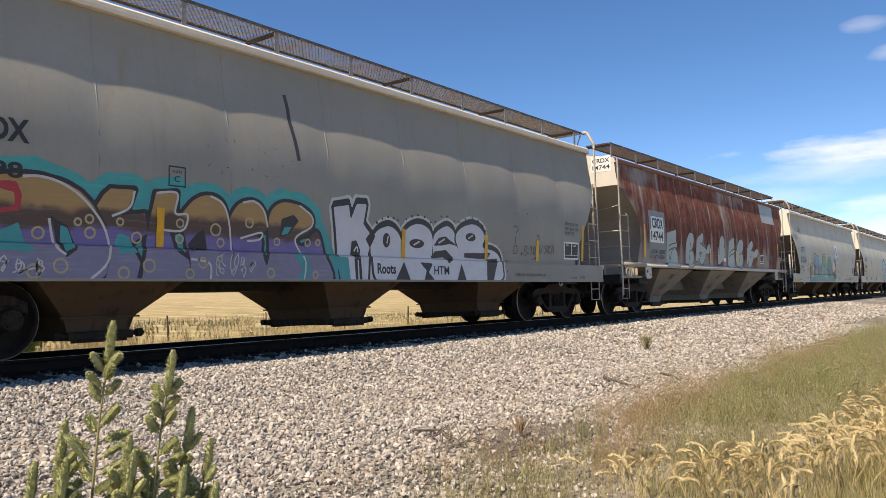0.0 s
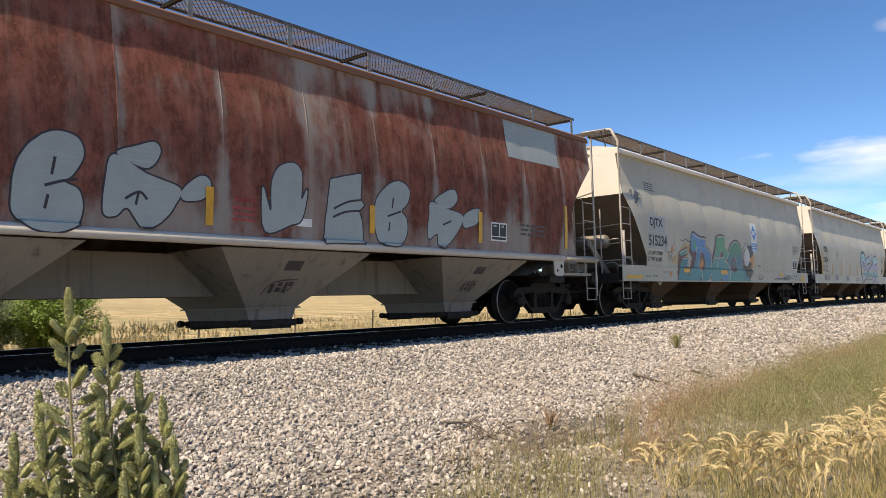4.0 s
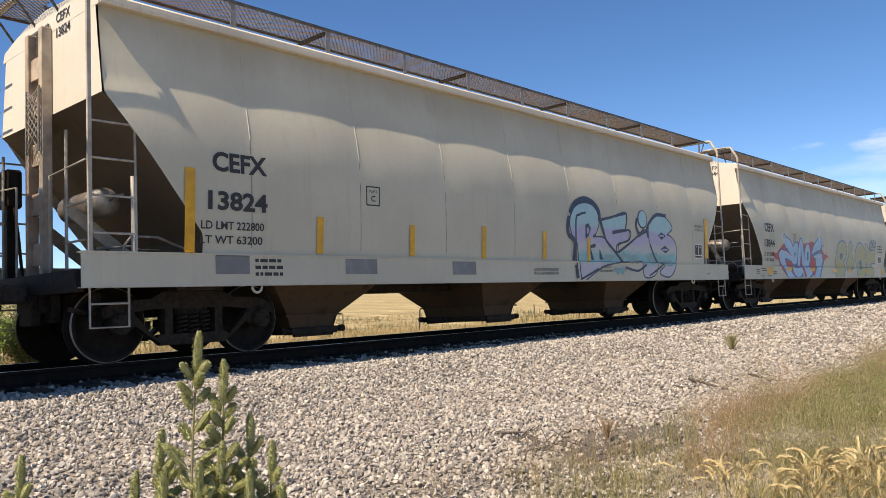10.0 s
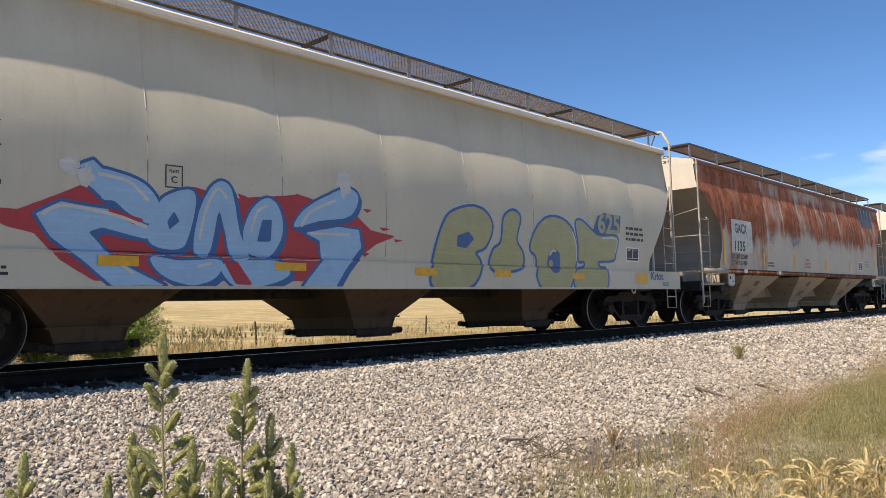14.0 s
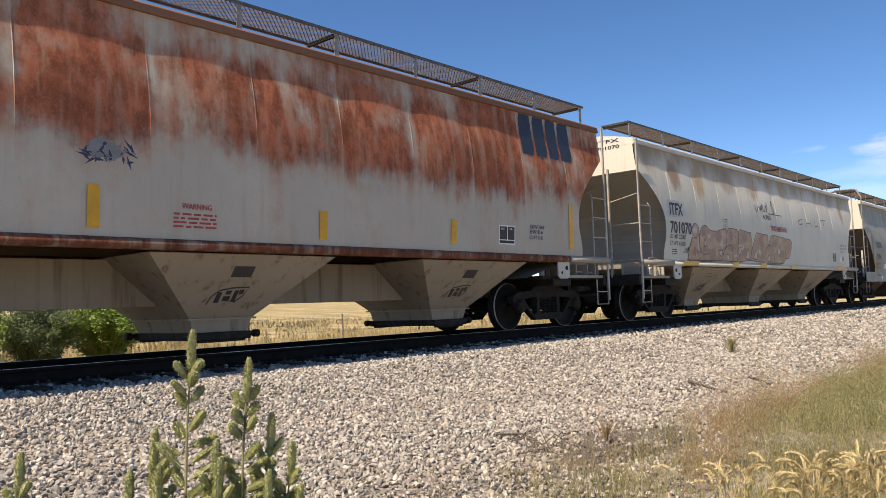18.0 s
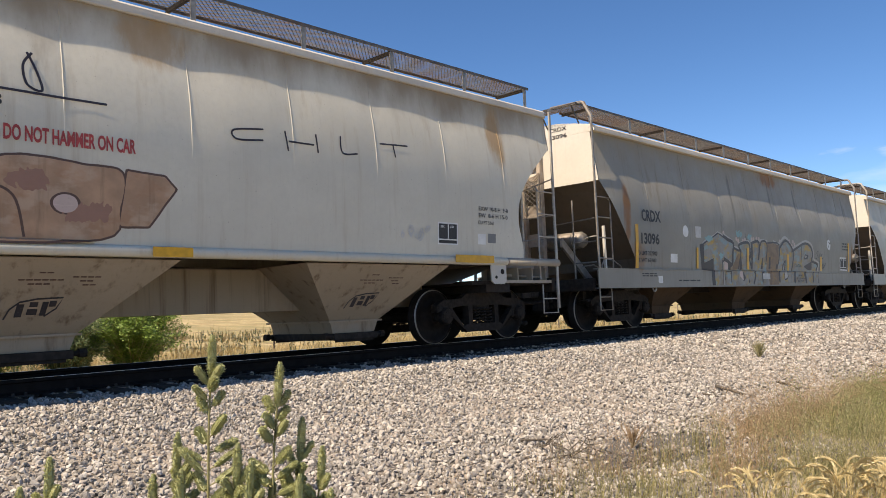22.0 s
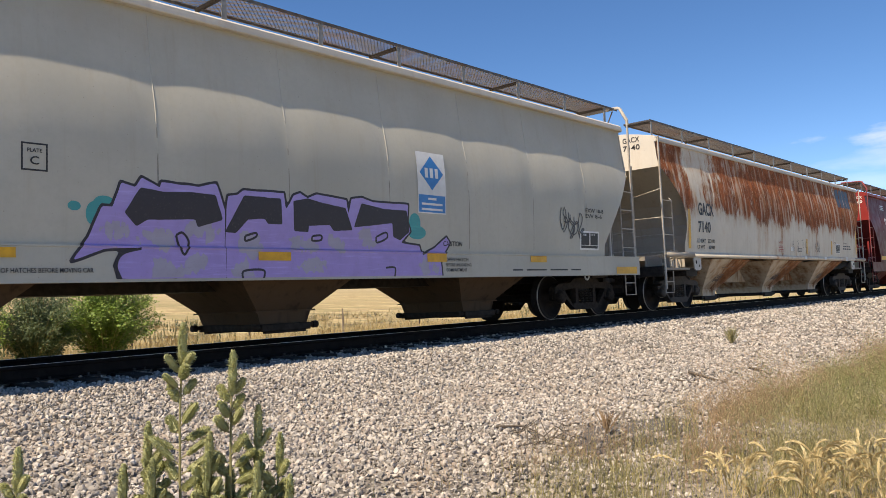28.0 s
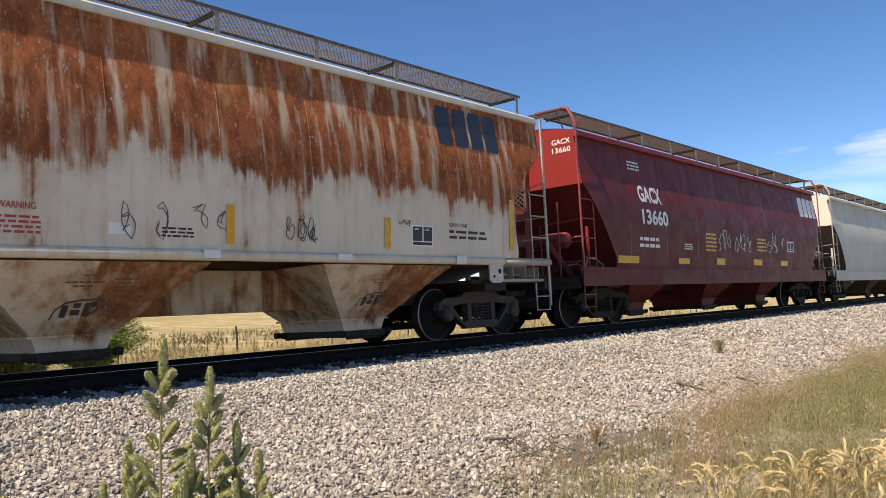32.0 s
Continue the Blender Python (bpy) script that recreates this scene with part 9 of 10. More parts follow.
brush(8, [(-1.01, 1.23), (-0.94, 1.11), (-1.08, 0.90)], 0.034, "spray_black", 0.0085)
brush(8, [(-1.14, 1.94), (-0.63, 1.99), (-0.68, 1.52)], 0.034, "spray_black", 0.0085)
brush(8, [(-0.66, 1.55), (-0.49, 1.99), (-0.10, 1.96), (-0.19, 1.41)], 0.026, "spray_black", 0.0085)
brush(8, [(-0.07, 1.99), (0.76, 1.97), (0.69, 1.43)], 0.024, "spray_black", 0.0085)
brush(8, [(0.76, 1.84), (1.27, 2.10), (1.80, 1.79), (1.67, 1.26)], 0.034, "spray_black", 0.0085)
brush(8, [(1.06, 1.23), (1.07, 1.02), (1.30, 1.08), (1.27, 1.24)], 0.018, "spray_black", 0.0085)
brush(8, [(1.68, 1.80), (2.48, 2.02), (2.87, 2.07), (3.21, 1.98), (3.38, 1.76), (3.27, 1.57), (3.77, 1.47), (3.64, 1.27)], 0.034, "spray_black", 0.0085)
brush(8, [(2.49, 2.03), (2.41, 1.51)], 0.020, "spray_black", 0.0085)
brush(8, [(3.75, 1.23), (3.72, 0.91)], 0.018, "spray_black", 0.0085)
brush(8, [(-1.49, 2.19), (-1.48, 2.07)], 0.012, "spray_black", 0.0085)
brush(8, [(-1.42, 2.01), (-1.37, 2.08)], 0.012, "spray_black", 0.0085)
for x, z in [(-2.74, 2.14), (-2.03, 2.02), (-1.92, 1.98), (-1.64, 1.99), (-1.51, 2.02), (-1.09, 2.06), (-0.96, 2.06), (-0.76, 2.08), (-0.61, 2.07), (0.82, 2.06), (1.52, 2.09), (1.80, 2.09), (1.70, 1.97), (0.83, 2.06), (1.90, 2.02)]:
    patch(8, arc(x, z, 0.055, 0.058, 0, 330, 9), "spray_pink", lift=0.0072, name="dot")
brush(8, [(3.64, 1.77), (3.86, 1.88), (3.73, 1.66), (3.60, 1.66)], 0.008, "spray_black", 0.0085)
brush(8, [(3.84, 1.78), (3.90, 1.67), (4.02, 1.81)], 0.008, "spray_black", 0.0085)
brush(8, [(4.04, 1.68), (4.11, 1.80), (4.16, 1.70)], 0.008, "spray_black", 0.0085)
brush(8, [(4.26, 1.80), (4.13, 1.74), (4.18, 1.66), (4.33, 1.69)], 0.008, "spray_black", 0.0085)
brush(8, [(3.71, 1.64), (3.62, 1.54)], 0.008, "spray_black", 0.0085)
brush(8, [(3.96, 1.55), (4.25, 1.66)], 0.008, "spray_black", 0.0085)
brush(8, [(4.18, 1.43), (4.31, 1.50), (4.24, 1.34), (4.40, 1.45)], 0.008, "spray_black", 0.0085)
brush(8, [(4.44, 1.49), (4.36, 1.36), (4.52, 1.52)], 0.008, "spray_black", 0.0085)
patch(8, [(6.51, 1.80), (6.67, 1.78), (6.58, 1.32), (6.43, 1.48)], "spray_rusted", lift=0.0031)
patch(8, arc(4.86, 2.10, 0.15, 0.165, 0, 345, 18), "white_paint", lift=0.004)
brush(8, [(4.78, 2.01), (4.95, 2.17)], 0.012, "spray_black", 0.0085)
brush(8, [(4.84, 2.19), (4.99, 2.12)], 0.014, "spray_black", 0.0085)
tape(8, -1.68, 1.27, 0.13, 0.55)
tape(8, 1.06, 1.26, 0.13, 0.46)
tape(8, 3.76, 1.27, 0.13, 0.44)
tape(8, 6.44, 1.27, 0.13, 0.94)
panel(8, "sticker", -0.72, 1.02, 0.48, 0.15, "faded_white_paint", 0.0088)
bars(8, 5.93, 1.97, 0.57, 0.28, 3)
cloud(8, -3.19, 1.57, 0.13, 0.07, "spray_turquoise", 32, 0.0067, 1.2)
cloud(8, -1.45, 2.10, 0.14, 0.07, "spray_turquoise", 33, 0.0068, 1.2)
cloud(8, -2.14, 2.15, 0.15, 0.08, "spray_turquoise", 34, 0.0070, 1.2)
cloud(8, -3.79, 1.98, 0.17, 0.06, "spray_turquoise", 35, 0.0071, 1.2)
# clean grey car: lilac letters with black tops
glyph(9, [(-3.63, 1.06), (-3.45, 1.31), (-3.31, 1.64), (-3.20, 1.64), (-3.11, 1.91), (-2.95, 1.87), (-2.88, 1.98), (-2.67, 1.89), (-2.65, 1.95), (-2.20, 1.93), (-1.96, 1.99), (-1.84, 1.68), (-1.84, 0.86), (-3.14, 0.87), (-3.18, 1.01), (-3.12, 1.14), (-2.89, 1.21), (-3.29, 1.19)], "spray_lilac", "spray_black", None, rim=0.03, sharp=True)
glyph(9, [(-1.82, 1.68), (-1.80, 1.85), (-1.67, 1.87), (-1.59, 1.93), (-0.99, 1.94), (-0.96, 1.73), (-0.89, 1.82), (-0.83, 1.92), (-0.73, 1.96), (-0.61, 1.90), (-0.46, 1.96), (0.05, 1.92), (0.09, 1.72), (0.15, 1.94), (0.34, 1.97), (0.55, 1.92), (1.26, 1.93), (1.24, 1.68), (1.31, 1.53), (1.11, 1.36), (1.50, 1.32), (1.56, 1.20), (1.44, 0.85), (-1.84, 0.86)], "spray_lilac", "spray_black", None, rim=0.03, sharp=True)
glyph(9, [(1.44, 0.85), (1.55, 1.18), (1.84, 1.29), (2.11, 1.47), (2.20, 1.38), (1.95, 1.08), (1.97, 0.87)], "spray_lilac", "spray_black", None, rim=0.03, sharp=True)
patch(9, [(-3.07, 1.59), (-2.89, 1.87), (-2.62, 1.84), (-2.27, 1.86), (-1.97, 1.85), (-1.87, 1.56), (-2.20, 1.46), (-2.23, 1.55), (-2.81, 1.52), (-2.94, 1.44)], "spray_black", lift=0.0062)
patch(9, [(-1.84, 1.42), (-1.58, 1.87), (-1.03, 1.87), (-1.01, 1.54), (-1.23, 1.54), (-1.28, 1.60), (-1.52, 1.58), (-1.69, 1.41)], "spray_black", lift=0.0062)
patch(9, [(-0.84, 1.85), (-0.61, 1.90), (-0.37, 1.86), (0.04, 1.81), (0.17, 1.51), (-0.17, 1.49), (-0.24, 1.57), (-0.59, 1.54), (-0.60, 1.46), (-0.83, 1.46)], "spray_black", lift=0.0062)
patch(9, [(0.33, 1.89), (0.77, 1.84), (1.23, 1.84), (1.29, 1.53), (1.09, 1.39), (0.95, 1.44), (0.93, 1.64), (0.19, 1.55)], "spray_black", lift=0.0062)
cloud(9, -3.74, 1.41, 0.16, 0.10, "spray_ash", 31, 0.0066, 0.9)
cloud(9, -3.29, 1.30, 0.18, 0.12, "spray_ash", 32, 0.0067, 0.9)
cloud(9, -2.73, 1.44, 0.20, 0.14, "spray_ash", 33, 0.0068, 0.9)
cloud(9, -2.04, 1.28, 0.22, 0.15, "spray_ash", 34, 0.0070, 0.9)
cloud(9, -1.27, 1.30, 0.24, 0.10, "spray_ash", 35, 0.0071, 0.9)
cloud(9, -0.69, 1.33, 0.16, 0.12, "spray_ash", 36, 0.0072, 0.9)
cloud(9, -0.17, 1.38, 0.18, 0.14, "spray_ash", 37, 0.0066, 0.9)
cloud(9, -3.16, 0.94, 0.20, 0.15, "spray_ash", 38, 0.0067, 0.9)
cloud(9, -1.09, 1.01, 0.22, 0.10, "spray_ash", 39, 0.0068, 0.9)
cloud(9, 1.08, 1.01, 0.24, 0.12, "spray_ash", 40, 0.0070, 0.9)
cloud(9, -2.21, 0.95, 0.16, 0.14, "spray_ash", 41, 0.0071, 0.9)
cloud(9, -2.81, 1.02, 0.18, 0.15, "spray_ash", 42, 0.0072, 0.9)
brush(9, [(-2.47, 1.36), (-2.39, 1.39), (-2.31, 1.28), (-2.38, 1.14), (-2.44, 1.26), (-2.47, 1.36)], 0.014, "spray_black")
brush(9, [(-1.56, 1.38), (-1.41, 1.42), (-1.41, 1.37), (-1.55, 1.32), (-1.56, 1.38)], 0.014, "spray_black")
brush(9, [(-0.53, 1.41), (-0.39, 1.42), (-0.39, 1.36), (-0.53, 1.35), (-0.53, 1.41)], 0.014, "spray_black")
brush(9, [(0.61, 1.43), (0.80, 1.50), (0.82, 1.42), (0.63, 1.35), (0.61, 1.43)], 0.014, "spray_black")
brush(9, [(-3.12, 0.87), (-3.17, 1.01), (-3.10, 1.14), (-2.89, 1.20)], 0.014, "spray_black")
brush(9, [(-1.61, 0.85), (-1.60, 0.95), (-1.32, 0.96), (-1.32, 0.85)], 0.014, "spray_black")
brush(9, [(0.77, 0.99), (0.95, 0.99), (0.94, 0.86)], 0.014, "spray_black")
patch(9, arc(-3.60, 1.63, 0.068, 0.052, 0, 345, 14), "spray_teal", lift=0.0022)
patch(9, arc(-3.39, 1.56, 0.094, 0.130, 0, 345, 14), "spray_teal", lift=0.0022)
patch(9, arc(-3.29, 1.67, 0.120, 0.084, 0, 345, 14), "spray_teal", lift=0.0022)
patch(9, arc(1.40, 1.66, 0.122, 0.154, 0, 345, 14), "spray_teal", lift=0.0022)
patch(9, arc(1.45, 1.52, 0.196, 0.103, 0, 345, 14), "spray_teal", lift=0.0022)
brush(7, [(-1.69, 3.04), (-1.65, 2.85), (-1.54, 2.90), (-1.42, 2.99), (-1.34, 2.99), (-1.30, 2.89), (-1.22, 3.04), (-1.20, 2.93), (-1.10, 3.11), (-1.09, 2.89), (-0.97, 2.91), (-0.85, 3.08), (-0.83, 2.87), (-0.74, 3.19)], 0.013, "spray_black")
brush(7, [(-0.34, 3.26), (-0.26, 3.08), (-0.21, 2.88), (-0.35, 2.92), (-0.38, 3.12), (-0.29, 3.26)], 0.013, "spray_black")
brush(7, [(-0.74, 2.84), (-0.18, 2.84), (0.43, 2.84)], 0.013, "spray_black")
brush(7, [(2.35, 2.85), (1.94, 2.79), (1.97, 2.68), (2.34, 2.71)], 0.012, "spray_black")
brush(7, [(2.67, 2.88), (2.71, 2.62)], 0.012, "spray_black")
brush(7, [(2.72, 2.75), (3.11, 2.75)], 0.012, "spray_black")
brush(7, [(3.15, 2.90), (3.17, 2.65)], 0.012, "spray_black")
brush(7, [(3.56, 2.93), (3.58, 2.70), (3.84, 2.72)], 0.012, "spray_black")
brush(7, [(4.27, 2.92), (4.81, 2.95)], 0.012, "spray_black")
brush(7, [(4.52, 2.93), (4.55, 2.75)], 0.012, "spray_black")
patch(5, [(4.63, 1.97), (4.79, 2.27), (5.06, 2.36), (5.34, 2.34), (5.70, 2.34), (5.66, 1.99), (4.89, 1.91)], "spray_blue_line", lift=0.0066)
text(5, "625", 4.65, 1.94, 0.84, 0.42, "spray_olive", 0.0085)
text(5, "Kriot", 6.78, 1.03, 0.57, 0.18, "spray_azure_deep")
text(5, "625", 7.31, 0.91, 0.28, 0.09, "spray_azure_deep")
for k in range(1, 12):
    seams(k, 12 if TRAIN[k][1] == "b" else 9, k)
end_label(2, ['CRDX', '14744'], -1.26, 3.77, 0.49, 0.35, "black_paint", "white_paint")
end_label(3, ['DJTX', '515234'], -0.74, 3.91, 0.54, 0.31, "black_paint")
end_label(4, ['CEFX', '13824'], -0.70, 3.81, 0.39, 0.35, "black_paint")
end_label(5, ['CEFX', '13844'], -0.90, 3.79, 0.42, 0.34, "black_paint")
end_label(6, ['GACX', '1135'], -0.82, 4.02, 0.44, 0.25, "spray_dark_line")
end_label(7, ['ITFX', '701070'], -1.06, 3.87, 0.58, 0.28, "black_paint")
end_label(8, ['CRDX', '13096'], -0.81, 3.90, 0.43, 0.29, "black_paint")
end_label(10, ['GACX', '7140'], -1.01, 3.79, 0.44, 0.37, "black_paint")
end_label(11, ['GACX', '13660'], -1.26, 3.62, 0.45, 0.35, "white_paint")

# ---- ballast stones ----


def stone_shapes(n, seed):
    """Angular lumps: twenty-sided solids knocked out of round."""
    rnd = np.random.RandomState(seed)
    bm = bmesh.new()
    bmesh.ops.create_icosphere(bm, subdivisions=1, radius=1.0)
    base = np.array([v.co[:] for v in bm.verts])
    faces = np.array([[v.index for v in f.verts] for f in bm.faces])
    bm.free()
    out = []
    for _ in range(n):
        k = base * rnd.uniform(0.55, 1.3, (len(base), 1)) * np.array([1.0, rnd.uniform(0.6, 0.95), rnd.uniform(0.45, 0.85)])
        out.append(k)
    return out, faces


SHAPES, STONE_FACES = stone_shapes(10, 5)


def spread_stones(rects, seed):
    """Stones strewn over plan rectangles (x0, x1, y0, y1, how many a square metre, least and greatest half size)."""
    rnd = np.random.RandomState(seed)
    pts, sizes = [], []
    for x0, x1, y0, y1, per, s0, s1 in rects:
        n = int((x1 - x0) * (y1 - y0) * per)
        xs, ys = rnd.uniform(x0, x1, n), rnd.uniform(y0, y1, n)
        ss = s0 + (s1 - s0) * rnd.uniform(0, 1, n) ** 1.7
        for x, y, s in zip(xs, ys, ss):
            bare = noise.noise((x * 0.55, y * 0.75, 9.0)) + 0.22 * math.exp(-((y + 4.05) / 0.55) ** 2)
            thin = smooth_step(-5.6, -7.3, y + 0.6 * noise.noise((x * 0.4, y * 0.4, 3.0)))
            damp = ((x - 5.95) / 0.95) ** 2 + ((y + 6.3) / 0.5) ** 2 + 1.2 * noise.noise((x * 2.2, y * 2.2, 1.0))
            if bare > 0.34 and rnd.rand() < 0.4 or rnd.rand() < thin * 0.8 or damp < 0.8 and rnd.rand() < 0.85:
                continue
            pts.append((x, y, ground_z(x, y) + s * rnd.uniform(0.1, 1.0)))
            sizes.append(s)
    n = len(pts)
    q = rnd.normal(size=(n, 4))
    q /= np.linalg.norm(q, axis=1)[:, None]
    w, x, y, z = q.T
    rot = np.stack([1 - 2 * (y * y + z * z), 2 * (x * y - z * w), 2 * (x * z + y * w), 2 * (x * y + z * w), 1 - 2 * (x * x + z * z), 2 * (y * z - x * w),
                    2 * (x * z - y * w), 2 * (y * z + x * w), 1 - 2 * (x * x + y * y)], 1).reshape(n, 3, 3)
    shp = np.array(SHAPES)[rnd.randint(0, len(SHAPES), n)]
    vs = np.einsum("nij,nkj->nki", rot, shp) * np.array(sizes)[:, None, None] + np.array(pts)[:, None, :]
    nv = shp.shape[1]
    fs = (STONE_FACES[None] + (np.arange(n) * nv)[:, None, None]).reshape(-1, 3)
    me = bpy.data.meshes.new("stones")
    me.vertices.add(n * nv)
    me.vertices.foreach_set("co", vs.reshape(-1))
    me.loops.add(fs.size)
    me.loops.foreach_set("vertex_index", fs.reshape(-1).astype(np.int32))
    me.polygons.add(len(fs))
    me.polygons.foreach_set("loop_start", np.arange(0, fs.size, 3, dtype=np.int32))
    me.update(calc_edges=True)
    me.shade_flat()
    return me


bed = tagged(new("ballast"), "pale grey and tan crushed stone ballast along the track", "ballast", kind="structure")
strewn = hang("crushed_stone", spread_stones([
    (0.4, 7.0, -7.6, -1.0, 1750, 0.009, 0.028),
    (7.0, 14.0, -7.0, -1.0, 900, 0.012, 0.032),
    (14.0, 26.0, -6.0, -1.0, 260, 0.020, 0.045),
    (26.0, 46.0, -5.2, -1.0, 75, 0.03, 0.06),
    (0.0, 30.0, -1.05, 2.6, 60, 0.02, 0.045)], 11), "ballast_stone", bed, "crushed stone of mixed pale colours")
tagged(strewn, kind="stuff")
rnd = random.Random(21)
for k in range(290):
    x, y = rnd.uniform(1.2, 6.5), rnd.uniform(-6.0, -2.2)
    s = rnd.uniform(0.022, 0.036)
    key = ("stone", k % 6)
    if key not in MESHES:
        me = bpy.data.meshes.new("stone")
        me.from_pydata([tuple(v) for v in SHAPES[k % 6]], [], [tuple(f) for f in STONE_FACES])
        MESHES[key] = me
    m = pose(x, y, ground_z(x, y) + s * 0.45, rnd.uniform(0, 360), rnd.uniform(0, 360), rnd.uniform(0, 360)) @ Matrix.Scale(s, 4)
    hang("stone", MESHES[key], "ballast_stone_piece", bed, "", m)

# ---- plants, sticks, fence ----


def mesh_of(name, vs, fs):
    me = bpy.data.meshes.new(name)
    me.from_pydata(vs, [], fs)
    return me


def blades(spots, seed, tall, wide, lean=0.35, segs=3):
    """Grass blades standing at spots (x, y, k), each a bent tapering strip; k scales the height."""
    rnd = random.Random(seed)
    vs, fs = [], []
    for x, y, k in spots:
        z = ground_z(x, y) - 0.02
        h = tall * k * rnd.uniform(0.55, 1.1)
        a = rnd.uniform(0, 2 * math.pi)
        l = lean * h * rnd.uniform(0.2, 1.2)
        w = wide * rnd.uniform(0.7, 1.3)
        face = rnd.uniform(0, math.pi)
        dx, dy = math.cos(face) * w, math.sin(face) * w
        b = len(vs)
        for i in range(segs + 1):
            u = i / segs
            px, py, pz = x + math.cos(a) * l * u * u, y + math.sin(a) * l * u * u, z + h * (u - 0.12 * u * u)
            t = 1 - 0.88 * u
            vs += [(px - dx * t, py - dy * t, pz), (px + dx * t, py + dy * t, pz)]
            if i:
                c = b + 2 * i
                fs.append((c - 2, c - 1, c + 1, c))
    return vs, fs


def sprigs(spots, seed, tall, leaf, per=26, spread=0.0):
    """Small bushy weeds: a thin stalk set with short leaves or seed clusters all the way up."""
    rnd = random.Random(seed)
    vs, fs = [], []
    for x, y, k in spots:
        z = ground_z(x, y) - 0.02
        h = tall * k * rnd.uniform(0.35, 1.35)
        a, l = rnd.uniform(0, 6.28), 0.22 * h * rnd.random()
        for i in range(per):
            u = (i + rnd.random()) / per
            p = Vector((x + math.cos(a) * l * u + rnd.gauss(0, 1) * spread, y + math.sin(a) * l * u + rnd.gauss(0, 1) * spread, z + h * u))
            d = Vector((rnd.uniform(-1, 1), rnd.uniform(-1, 1), rnd.uniform(0.9, 2.6))).normalized()
            n = d.orthogonal().normalized() * leaf * 0.22
            q = leaf * rnd.uniform(0.6, 1.3) * (1.15 - 0.6 * u)
            b = len(vs)
            vs += [tuple(p), tuple(p + d * q * 0.5 + n), tuple(p + d * q), tuple(p + d * q * 0.5 - n)]
            fs.append((b, b + 1, b + 2, b + 3))
    return vs, fs


def strew(n, x0, x1, y0, y1, seed, keep, near=0.5):
    """n spots in a plan rectangle, kept where keep(x, y) exceeds a random number; heights vary in drifts."""
    rnd = random.Random(seed)
    out = []
    while len(out) < n:
        x, y = rnd.uniform(x0, x1), rnd.uniform(y0, y1)
        if rnd.random() < keep(x, y):
            out.append((x, y, max(0.25, 0.75 + 0.85 * noise.noise((x * 1.7, y * 1.7, seed)))))
    return out


def verge(x):
    """The edge of the weeds towards the track, in y."""
    return float(np.interp(x, [3, 4.2, 5.3, 6.4, 7.4, 10, 13, 18, 24, 30, 60], [-7.2, -7.1, -6.95, -6.55, -6.4, -6.5, -6.55, -6.4, -5.9, -5.4, -5.0]))


def in_weeds(x, y):
    e = verge(x) + 0.6 * noise.noise((x * 0.9, 0, 4.0))
    k = smooth_step(e + 0.2, e - 0.45, y) * smooth_step(4.6, 6.2, x)
    return k * (0.35 + 0.65 * smooth_step(-0.2, 0.3, noise.noise((x * 0.8, y * 0.9, 2.0)))) * (0.22 + 0.78 * smooth_step(-0.12, 0.22, noise.noise((x * 2.4, y * 3.2, 6.0))))


def low_edge(spots):
    """Plants stand lower towards the gravel."""
    return [(x, y, k * (0.42 + 0.58 * smooth_step(verge(x) + 0.1, verge(x) - 0.75, y))) for x, y, k in spots]


def in_front(x, y):
    """The sparse fringe at the near edge of the gravel."""
    return smooth_step(-6.1, -6.7, y) * smooth_step(-0.3, 0.2, noise.noise((x * 1.6, y * 1.6, 5.0)))


GOLD_X, GOLD_Y = (3.6, 4.2, 4.75, 5.2, 6.2, 7.5, 10, 24), (-7.4, -7.72, -8.1, -8.4, -8.45, -8.45, -8.5, -8.6)


def gold_edge(x):
    """The edge of the golden grass towards the track, in y."""
    return float(np.interp(x, GOLD_X, GOLD_Y)) + 0.15 * noise.noise((x * 1.5, 0, 8.0))


def in_gold(x, y):
    e = gold_edge(x)
    return smooth_step(e + 0.1, e - 0.25, y)


def stuff(name, data, material, label, category):
    tagged(hang(name, mesh_of(name, *data), material), label, category, kind="stuff")


stuff("reddish_weeds", sprigs(low_edge(strew(1300, 5.2, 16, -7.4, -5.9, 1, lambda x, y: in_weeds(x, y) * smooth_step(verge(x) - 0.8, verge(x) - 0.1, y))), 2, 0.46, 0.025, 36, 0.028), "reddish_weed", "dry reddish brown weeds at the edge of the gravel", "weeds")
stuff("olive_weeds", sprigs(low_edge(strew(4200, 5.6, 22, -8.6, -5.8, 3, lambda x, y: in_weeds(x, y))), 4, 0.46, 0.026, 36, 0.03), "olive_weed", "olive green feathery weeds beside the gravel", "weeds")
CLUMPS = ((8.7, -6.55), (10.2, -6.6), (7.4, -6.6), (13.2, -6.6), (11.6, -6.75), (17.5, -6.5))
stuff("russet_clumps", sprigs(strew(520, 6, 18.5, -7.2, -6.0, 37, lambda x, y: max(math.exp(-((x - a) / 0.3) ** 2 - ((y - b) / 0.3) ** 2) for a, b in CLUMPS)), 38, 0.66, 0.022, 50, 0.026), "reddish_weed", "taller clumps of russet weeds along the gravel", "weeds")
stuff("fresh_weeds", sprigs(strew(1500, 7.5, 20, -8.2, -6.4, 33, lambda x, y: in_weeds(x, y)), 34, 0.46, 0.028, 36, 0.03), "green_weed", "fresher green weeds farther along the gravel", "weeds")
stuff("green_grass", blades(low_edge(strew(8000, 4.6, 36, -9.2, -5.0, 5, lambda x, y: in_weeds(x, y) * 0.9)), 6, 0.46, 0.0022), "green_grass", "thin green grass among the weeds", "grass")
